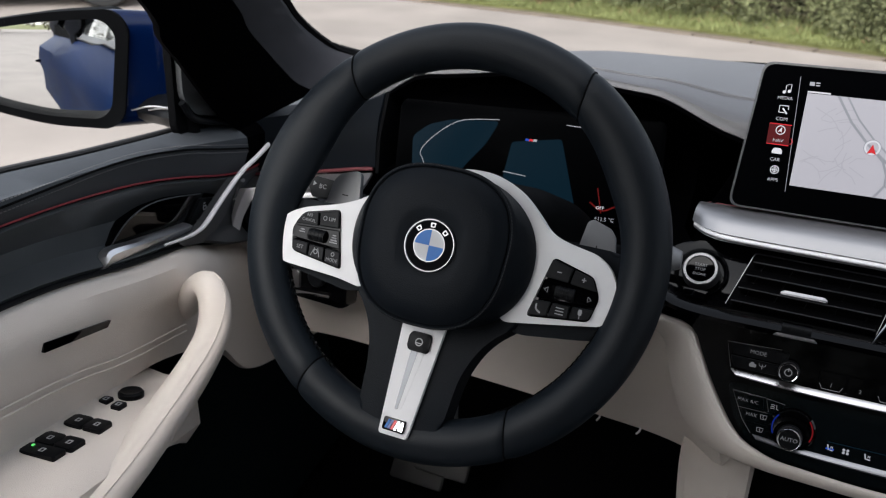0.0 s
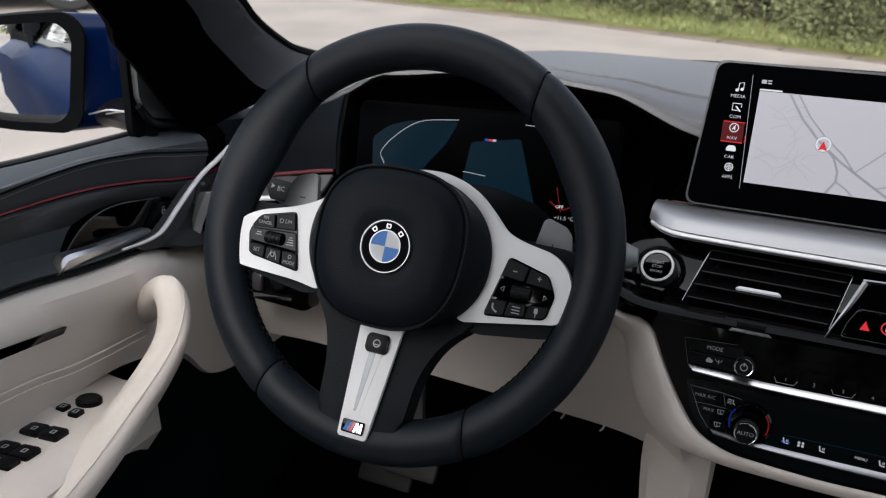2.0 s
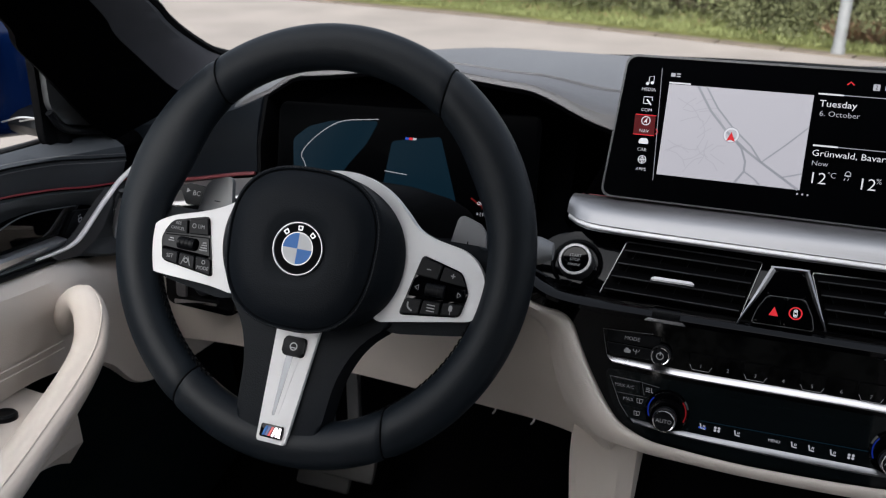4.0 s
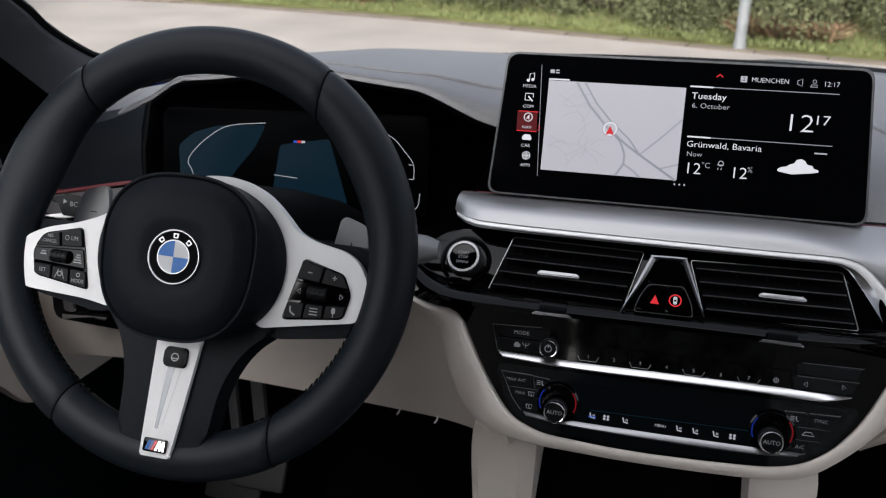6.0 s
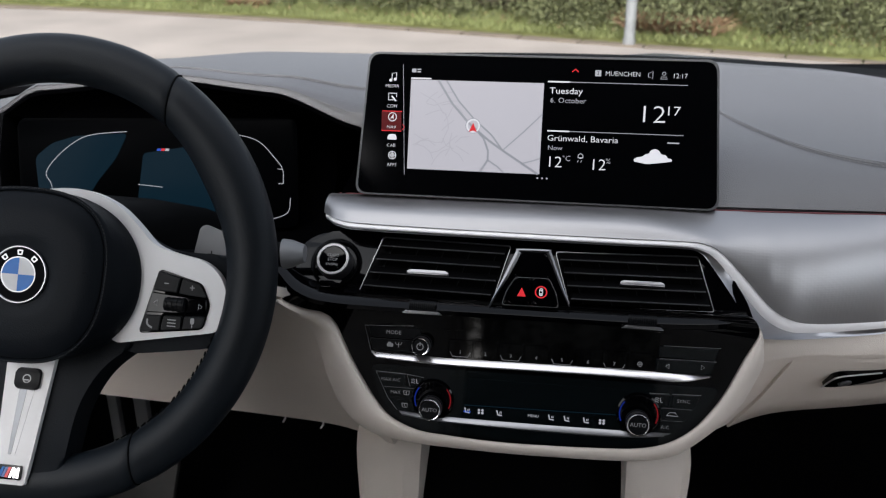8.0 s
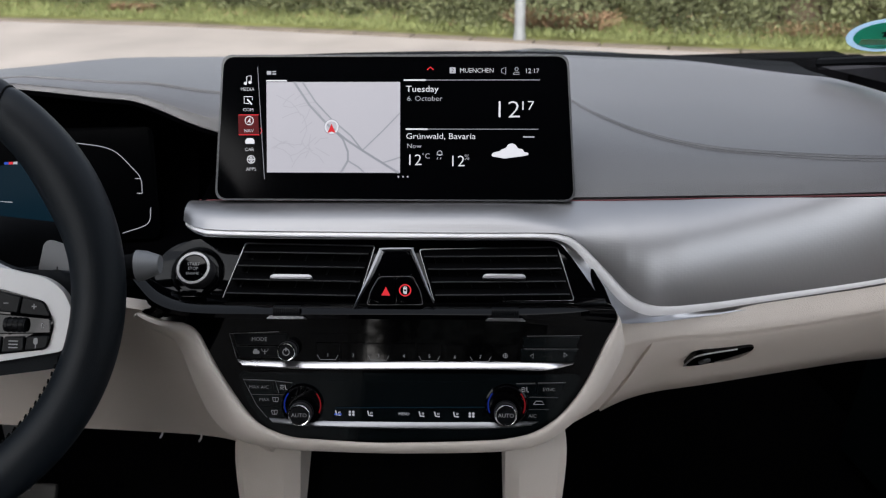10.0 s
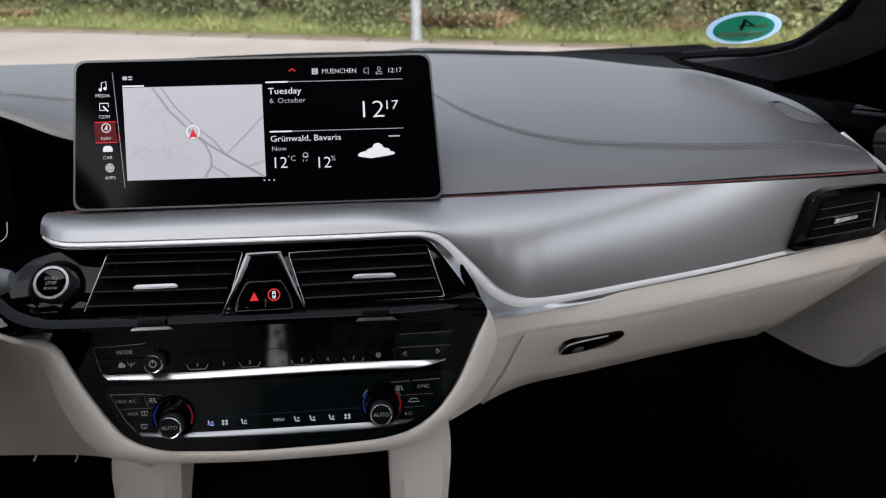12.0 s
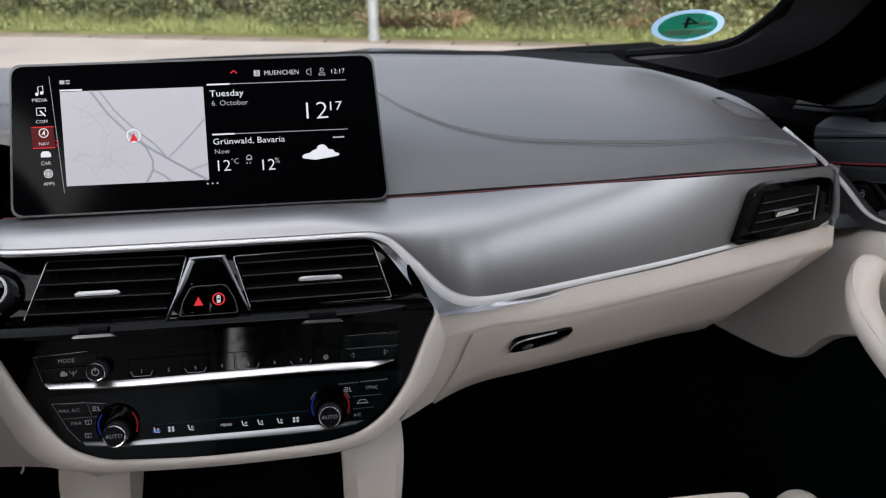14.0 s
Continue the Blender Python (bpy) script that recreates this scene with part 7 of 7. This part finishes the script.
    part("belt_trim", tube([W(s, -0.046, 0.883 - 0.16 * max(s, 0) + 0.02 * min(max(-s, 0), 1)) for s in (-0.4, -0.7, -1.0, -1.6)], 0.006, n=8), KEYBLACK, d, "black belt moulding")
    return d, W


door_left, WL = door(-1, "door_left")
door_right, WR = door(1, "door_right")

# ---- door mirror ----
mirror = thing("door_mirror", (-0.98, 0.80, 0.86), "deep blue door mirror with black foot and chrome-free frame", "door mirror")
MM = facing(-1.034, 0.751, 0.928, 1, 28)
mo = outline([(-0.130, -0.038), (-0.055, -0.0635), (0.010, -0.0800), (0.088, -0.0850), (0.106, -0.068), (0.124, 0.045), (0.106, 0.0670), (0.030, 0.0625), (-0.035, 0.053), (-0.10, 0.042), (-0.136, 0.020)], 6, 0.026)
mi = [Vector((p.x * 0.885 - 0.003, p.y * 0.835 - 0.001)) for p in mo]
part("mirror_frame", slab(MM, mo, -0.03, 0.006, hole=mi), DARK, mirror, "black mirror frame")
MG = facing(-1.034, 0.751, 0.928, 2.1, 30.1)
rings = []
for k in range(8):
    f = 1 - k / 7.2
    rings.append([MG @ Vector((p.x * f, p.y * f, -0.010 - ((p.x * f) ** 2 + (p.y * f) ** 2) / 2.6)) for p in [Vector((q.x * 1.07, q.y * 1.10)) for q in mi]])
part("mirror_glass", loft(rings, close=True), MIRROR, mirror, "slightly domed silvered mirror glass")
secs = []
for n_, k_, top in ((0.0, 1.0, 1.0), (-0.03, 1.02, 0.92), (-0.07, 1.02, 0.84), (-0.105, 0.92, 0.74), (-0.130, 0.68, 0.55), (-0.142, 0.2, 0.2)):
    secs.append([MM @ Vector((p.x * k_ + 0.01 * (1 - k_) + 0.058 * min(max(p.x / 0.08, 0), 1) * min(-n_ / 0.04, 1), p.y * (top if p.y > 0 else k_), n_)) for p in mo])
secs.append([MM @ Vector((p.x * 0.01, p.y * 0.01, -0.145)) for p in mo])
part("mirror_cap", loft(secs, close=True), BLUEPAINT, mirror, "glossy deep blue mirror cap")
part("mirror_foot", tube(spline([(-0.96, 0.85, 0.862), (-0.90, 0.84, 0.864), (-0.84, 0.81, 0.872), (-0.79, 0.80, 0.88)], 12), 0.035, 0.020, n=14), KEYBLACK, mirror, "black mirror foot")

for k in (0, 1):
    part("foot_line", tube(spline([(-0.93 + 0.03 * k, 0.80, 0.868 + 0.004 * k), (-0.88 + 0.02 * k, 0.785, 0.882), (-0.825, 0.770, 0.888 - 0.002 * k)], 10), 0.0012, n=6), SILVER, mirror, "thin bright line")
# ---- sticker on the windscreen ----
STK = facing(0.6145, 1.235, 0.9515, -56, -9) @ Matrix.Rotation(radians(4), 4, "Z") @ Matrix.Scale(0.96, 4)
sticker = thing("windscreen_sticker", (0.612, 1.235, 0.93), "round green and white sticker inside the windscreen", "sticker")
ST_GREEN = film_material("sticker_green", (0.16, 0.56, 0.38))
ST_PALE = film_material("sticker_pale_blue", (0.58, 0.70, 0.80))
ST_FIELD = film_material("sticker_field", (0.85, 0.74, 0.62))
part("disc", slab(STK, circle(0.052, 48), -0.0006, 0.0), ST_PALE, sticker, "pale border", smooth=False)
part("field", slab(STK, circle(0.0425, 48), 0.0, 0.0005), ST_GREEN, sticker, "green field", smooth=False)
part("number_field", slab(STK, rrect(-0.031, -0.027, 0.031, -0.010, 0.001, 2), 0.0005, 0.0010), ST_FIELD, sticker, "pale blank strip", smooth=False)
part("stamp_field", slab(STK, rrect(0.014, 0.002, 0.032, 0.014, 0.001, 2), 0.0005, 0.0010), ST_FIELD, sticker, smooth=False)
part("numeral", letters(STK @ Matrix.Diagonal((-1, 1, 1, 1)), "4", 0.036, -0.002, 0.013, 0.0012, "CENTER"), KEYBLACK, sticker, "dark numeral seen from behind", smooth=False)

# ---- outer air vents in the trim ----
def side_vent(M, flip, name_label):
    def q(pts):
        return [(-u, v) for u, v in reversed(pts)] if flip else pts

    v = thing("side_air_vent", tuple(M.translation), name_label, "air vent", "outer air vents")
    out_ = outline(q([(-0.066, -0.032), (0.050, -0.030), (0.070, -0.022), (0.064, 0.026), (0.045, 0.031), (-0.030, 0.033), (-0.047, 0.026)]), 5, 0.006)
    part("surround", slab(M, out_, -0.02, 0.003, 0.002), GLOSS, v, "piano-black surround")
    part("throat", slab(M, outline(q([(-0.050, -0.019), (0.038, -0.018), (0.038, 0.024), (-0.036, 0.026)]), 4, 0.005), 0.0028, 0.0034), DARK, v, "black vent throat", smooth=False)
    for k in range(4):
        y0 = -0.0145 + 0.0105 * k
        u0 = -0.0475 + 0.0035 * k
        part("slat", slab(M @ Matrix.Translation((0, y0, 0.0045)) @ Matrix.Rotation(radians(-30), 4, "X"), q([(u0, -0.0036), (0.036, -0.0030), (0.036, 0.0036), (u0 + 0.002, 0.0036)]), -0.001, 0.0012, 0.0005, 1), VENTBLACK, v)
        part("slat_edge", slab(M @ Matrix.Translation((0, y0 - 0.0034, 0.0055)), q([(u0, -0.0004), (0.036, -0.0002), (0.036, 0.0004), (u0, 0.0003)]), -0.001, 0.0010), SLATEDGE, v)
    part("slider", slab(M, outline(q([(-0.022, -0.0035), (0.010, -0.001), (0.010, 0.003), (-0.018, 0.002)]), 4, 0.002), 0.005, 0.011, 0.0015, 3), CHROME, v, "small chrome slider")
    part("shutter_wheel", slab(M, outline(q([(0.043, -0.014), (0.052, -0.012), (0.051, 0.014), (0.042, 0.016)]), 3, 0.002), 0.003, 0.008, 0.002), KEYBLACK, v, "black shutter wheel")
    part("shutter_edge", slab(M, outline(q([(0.0395, -0.018), (0.0415, -0.018), (0.0405, 0.022), (0.0385, 0.022)]), 3, 0.0006), 0.003, 0.006), SILVER, v)
    part("end_frame", tube([M @ Vector((p[0] if not flip else -p[0], p[1], p[2])) for p in spline([(0.058, 0.041, 0.001), (0.0645, 0.034, 0.002), (0.069, 0.016, 0.003), (0.0735, -0.006, 0.003), (0.0755, -0.022, 0.002), (0.074, -0.031, 0.001)], 24)], 0.0046, 0.0032, n=12), PADDLE, v, "satin grey end frame")
    return v


side_vent(facing(0.5975, .8745, .808, 0, 16.7), False, "black slatted air vent at the passenger end of the dash")
side_vent(facing(-0.700, .797, .760, 0, -4), True, "black slatted air vent at the driver's end of the dash")

# ---- glove box lid and its handle ----
low_cols = [spline([k[j] for k in [[np.array(p) for p in spline(q, 12)] for q in LOW]], 120) for j in range(12)]


def low_point(i, j, lift=0.0):
    p = Vector(low_cols[j][i])
    du = Vector(low_cols[j][min(i + 1, 119)]) - Vector(low_cols[j][max(i - 1, 0)])
    dv = Vector(low_cols[min(j + 1, 11)][i]) - Vector(low_cols[max(j - 1, 0)][i])
    n_ = du.cross(dv).normalized()
    if n_.y > 0:
        n_ = -n_
    return p + n_ * lift


glove = thing("glove_box", (0.42, .90, .61), "closed ivory leather glove box with a slim black handle", "glove box")


def low_at(f, j, lift):
    i = min(int(f), 118)
    return low_point(i, j, lift).lerp(low_point(i + 1, j, lift), f - i)


def lid_start(j):
    return 20 - 1.5 * max(j - 6, 0) ** 1.05


rows = [[low_at(lid_start(j), j, -0.003) for j in range(5, 12)] + [low_at(lid_start(11), 11, -0.003) + Vector((0, 0.03, -0.004))]]
for k in range(43):
    f = [lid_start(j) + (103 - lid_start(j)) * max(k - 0.85, 0) / 42 for j in range(12)]
    rows.append([low_at(f[5], 5, -0.003), low_at(f[6], 6, -0.0003)] + [low_at(f[j], j, 0.003) for j in range(7, 12)] + [low_at(f[11], 11, 0.003) + Vector((0, 0.03, -0.004))])
part("lid", loft(rows), BEIGE, glove, "ivory leather lid", sharp=60)
GH = facing(0.331, .8620, .6620, -41.7, 17)
hd = part("handle", slab(GH, outline([(-0.0551, 0.0272), (-0.058, 0.0568), (-0.0516, 0.0628), (0.0037, 0.0643), (0.0118, 0.0584), (0.0122, 0.0323), (0.0048, 0.0247), (-0.0401, 0.0234)], 4, 0.005), -0.010, 0.0045, 0.001), GLOSS, glove, "slim black handle recess")
part("handle_edge", tube([GH @ Vector(p) for p in spline([(-0.0551, 0.0272, 0.0045), (-0.0582, 0.050, 0.005), (-0.0516, 0.0628, 0.005), (-0.012, 0.0640, 0.0048)], 16)], 0.0008, n=8), SILVER, hd, "thin silver edge")
part("lock", lathe(GH @ Matrix.Translation((-0.036, 0.037, 0.0045)), [(0.0065, -0.002), (0.0065, 0.001), (0.005, 0.002), (0.001, 0.0015)], 20), FRAME, hd, "small round lock")

# ---- tweeter grille on the pad ----
grille = thing("speaker_grille", (0.588, .98, .88), "slim dark speaker grille set in the dash pad", "speaker grille")
GR = outline([(0.593, 1.078), (0.612, 1.092), (0.620, 1.062), (0.634, 1.026), (0.639, 1.008), (0.620, 0.999), (0.596, 0.998), (0.588, 1.030)], 5, 0.010)
ring = [Vector((p.x, p.y, pad_z(p.x, p.y) + 0.0010)) for p in GR]
c = sum(ring, Vector()) / len(ring)
GRILLE = material("speaker_mesh", (0.13, 0.13, 0.135), 0.6, spec=0.4, var=0.1, bump=1.0, bump_scale=900, bump_kind="voronoi")
part("rim", tube(ring, 0.0022, 0.0016, n=8, closed=True), PAD, grille, "raised leather-grey rim")
part("recess", loft([[c + (p - c) * f + Vector((0, 0, h)) for p in ring] for f, h in ((0.99, 0.0006), (0.93, -0.003), (0.84, -0.0035))], close=True), DARK, grille, "dark gap inside the rim")
part("mesh", loft([[c + (p - c) * f + Vector((0, 0.0, h)) for p in ring] for f, h in ((0.88, -0.003), (0.82, 0.0005), (0.5, 0.0016), (0.05, 0.002))], close=True, caps=True), GRILLE, grille, "fine grey speaker mesh")

# ---- light switch panel, pedals, clips below the dash ----
LSW = facing(-0.648, .787, .690, 6, -4)
lights = thing("light_switch_panel", (-0.648, .79, .67), "piano-black light switch panel with bright keys", "switch panel")
part("plate", slab(LSW, rrect(-0.052, -0.023, 0.050, 0.032, 0.010), -0.02, 0.002, 0.002), GLOSS, lights)
part("bright_key", slab(LSW, rrect(-0.033, -0.010, -0.019, 0.012, 0.003), 0.002, 0.006, 0.0015), SATIN, lights, "bright metal key")
part("bright_strip", slab(LSW, outline([(-0.036, -0.021), (0.027, -0.014), (0.029, -0.008), (-0.036, -0.014)], 3, 0.002), 0.002, 0.007, 0.0015), CHROME, lights, "bright chrome strip")
part("rotary", lathe(LSW @ Matrix.Translation((0.008, 0.010, 0.002)), [(0.012, 0), (0.012, 0.006), (0.010, 0.008), (0.002, 0.008)], 28), KEYBLACK, lights, "black rotary switch")
PEDAL = material("brushed_pedal_steel", (0.30, 0.31, 0.32), 0.4, 0.9, var=0.1)
for nm, x0, x1, z0, z1, y in (("brake_pedal", -0.612, -0.597, 0.30, 0.42, 1.0), ("accelerator_pedal", -0.572, -0.552, 0.33, 0.42, 1.0)):
    t = thing(nm, ((x0 + x1) / 2, y, z0), "brushed steel pedal hanging in the dark footwell", "pedal", "pedals")
    part("arm", box(pose(0, 0, 0), x0, y, z0, x1, y + 0.012, z1 + 0.15, 0.003), PEDAL, t, "steel arm")
    part("pad", box(pose((x0 + x1) / 2, y - 0.01, z0, -35), -0.045, -0.012, -0.03, 0.045, 0.0, 0.045, 0.006), RUBBER, t, "ribbed black pad")
for x, y, z in ((-0.310, .905, .535), (-0.255, .885, .545), (-0.19, .87, .552)):
    t = thing("trim_clip", (x, y, z), "small pale trim clip hanging below the knee panel", "clip", "trim clips")
    part("clip", tube(spline([(x, y, z + 0.012), (x + 0.002, y - 0.004, z), (x - 0.002, y - 0.003, z - 0.008)], 8), 0.0012, n=6), WHITE, t)

# ---- front seats ----
def front_seat(name, at, dx, dy, label, group):
    """A seat whose cushion runs forward to y 0.78, moved by dx, dy."""
    T = Vector((dx, dy, 0))
    seat = thing(name, at, label, "car seat", group)
    keys = [[T + Vector(p) for p in ((x, 0.05, zt - 0.03), (x, 0.45, zt - 0.01), (x, 0.70, zt + 0.002), (x, 0.765, zt - 0.004), (x, 0.782, zt - 0.025), (x, 0.775, zt - 0.08), (x, 0.74, 0.30))] for x, zt in ((0.20, .488), (0.26, .505), (0.40, .520), (0.46, .524), (0.525, .524), (0.545, .516), (0.556, .486))]
    part("cushion", skin(keys, 26, 0.01), BEIGE, seat, "ivory leather cushion")
    part("bolster", tube([T + Vector(p) for p in spline([(0.614, 0.0, .51), (0.614, 0.45, .50), (0.613, 0.70, .486), (0.612, 0.765, .480), (0.611, 0.782, .462)], 24)], lambda q: (0.026, 0.026), n=18), BEIGE, seat, "ivory leather side bolster")
    part("base", box(Matrix.Translation(T), 0.22, 0.05, 0.24, 0.56, 0.70, 0.43, 0.03), CARPET, seat, "black seat base")
    secs = []
    for z, y, w, d in ((0.47, 0.06, 0.185, 0.075), (0.62, 0.01, 0.20, 0.075), (0.80, -0.05, 0.205, 0.07), (0.95, -0.10, 0.195, 0.06), (1.04, -0.13, 0.165, 0.05), (1.07, -0.14, 0.12, 0.03)):
        secs.append([T + Vector((0.40 + p.x, y + p.y, z)) for p in rrect(-w, -d, w, d, 0.05, 5)])
    part("backrest", loft(secs, close=True, caps=True), BEIGE, seat, "ivory leather backrest")
    secs = []
    for z, y, w, d in ((1.08, -0.15, 0.10, 0.035), (1.11, -0.155, 0.13, 0.05), (1.18, -0.165, 0.135, 0.05), (1.23, -0.175, 0.11, 0.035)):
        secs.append([T + Vector((0.40 + p.x, y + p.y, z)) for p in rrect(-w, -d, w, d, 0.03, 5)])
    part("headrest", loft(secs, close=True, caps=True), BEIGE, seat, "ivory leather headrest")
    return seat


front_seat("passenger_seat", (0.42, .45, .26), 0, 0, "ivory leather passenger seat with side bolsters", "front seats")
# Unseen driver's seat, added behind the view as a pale bounce surface.
front_seat("driver_seat", (-0.38, .05, .26), -0.80, -0.42, "unseen ivory driver's seat, set back out of view to bounce light", "front seats")
SILLSTRIP = material("dark_blue_sill", (0.022, 0.052, 0.075), 0.5, spec=0.3, var=0.1)
sill = part("door_sill_strip", tube(spline([(0.800, 1.165, 0.30), (0.852, 1.080, 0.30), (0.892, 0.996, 0.30), (0.93, 0.90, 0.30)], 12), 0.007, 0.005, n=8), SILLSTRIP, label="dark sill strip along the passenger footwell")
structure(sill, "door sill")


# ---- parked cars beyond the side window ----
def parked_car(at, turn, paint, label):
    M = pose(*at, 0, 0, turn)
    t = thing("parked_car", at, label, "car", "parked cars")
    secs = []
    for x, z0, z1, w in ((-2.2, 0.35, 0.75, 0.70), (-2.0, 0.25, 0.90, 0.82), (-1.0, 0.22, 0.95, 0.88), (0.0, 0.22, 0.95, 0.89), (1.2, 0.22, 0.90, 0.88), (2.0, 0.25, 0.72, 0.80), (2.25, 0.35, 0.60, 0.65)):
        secs.append([M @ Vector((x, p.x, p.y)) for p in rrect(-w, z0, w, z1, 0.16, 5)])
    part("body", loft(secs, close=True, caps=True), paint, t, "painted body")
    secs = []
    for z, x0, x1, w in ((0.90, -1.9, 1.1, 0.80), (1.2, -1.4, 0.45, 0.70), (1.40, -1.0, 0.0, 0.60), (1.43, -0.8, -0.2, 0.5)):
        secs.append([M @ Vector((p.x, p.y, z)) for p in rrect(x0, -w, x1, w, 0.2, 5)])
    part("cabin", loft(secs, close=True, caps=True), PANELGLASS, t, "dark glazed cabin")
    for x in (-1.35, 1.40):
        for y in (-0.84, 0.84):
            w = part("wheel", lathe(M @ Matrix.Translation((x, y, 0.33)) @ Matrix.Rotation(radians(90 if y < 0 else -90), 4, "X"), [(0.30, -0.10), (0.33, -0.08), (0.33, 0.08), (0.31, 0.11), (0.24, 0.11), (0.22, 0.08)], 32), RUBBER, t, "black tyre")
            part("rim", lathe(M @ Matrix.Translation((x, y, 0.33)) @ Matrix.Rotation(radians(90 if y < 0 else -90), 4, "X"), [(0.225, 0.05), (0.225, 0.095), (0.19, 0.085), (0.06, 0.07), (0.05, 0.10), (0.01, 0.10)], 24), SILVER, w, "alloy rim")


WHITEPAINT = material("white_car_paint", (0.72, 0.72, 0.72), 0.3, coat=1.0, var=0.03)
REDPAINT = material("red_car_paint", (0.5, 0.02, 0.02), 0.3, coat=1.0, var=0.03)
parked_car((-8.6, 6.12, 0), 42, WHITEPAINT, "white car parked across the forecourt")
parked_car((-9.2, 2.96, 0), 42, REDPAINT, "red car parked across the forecourt")
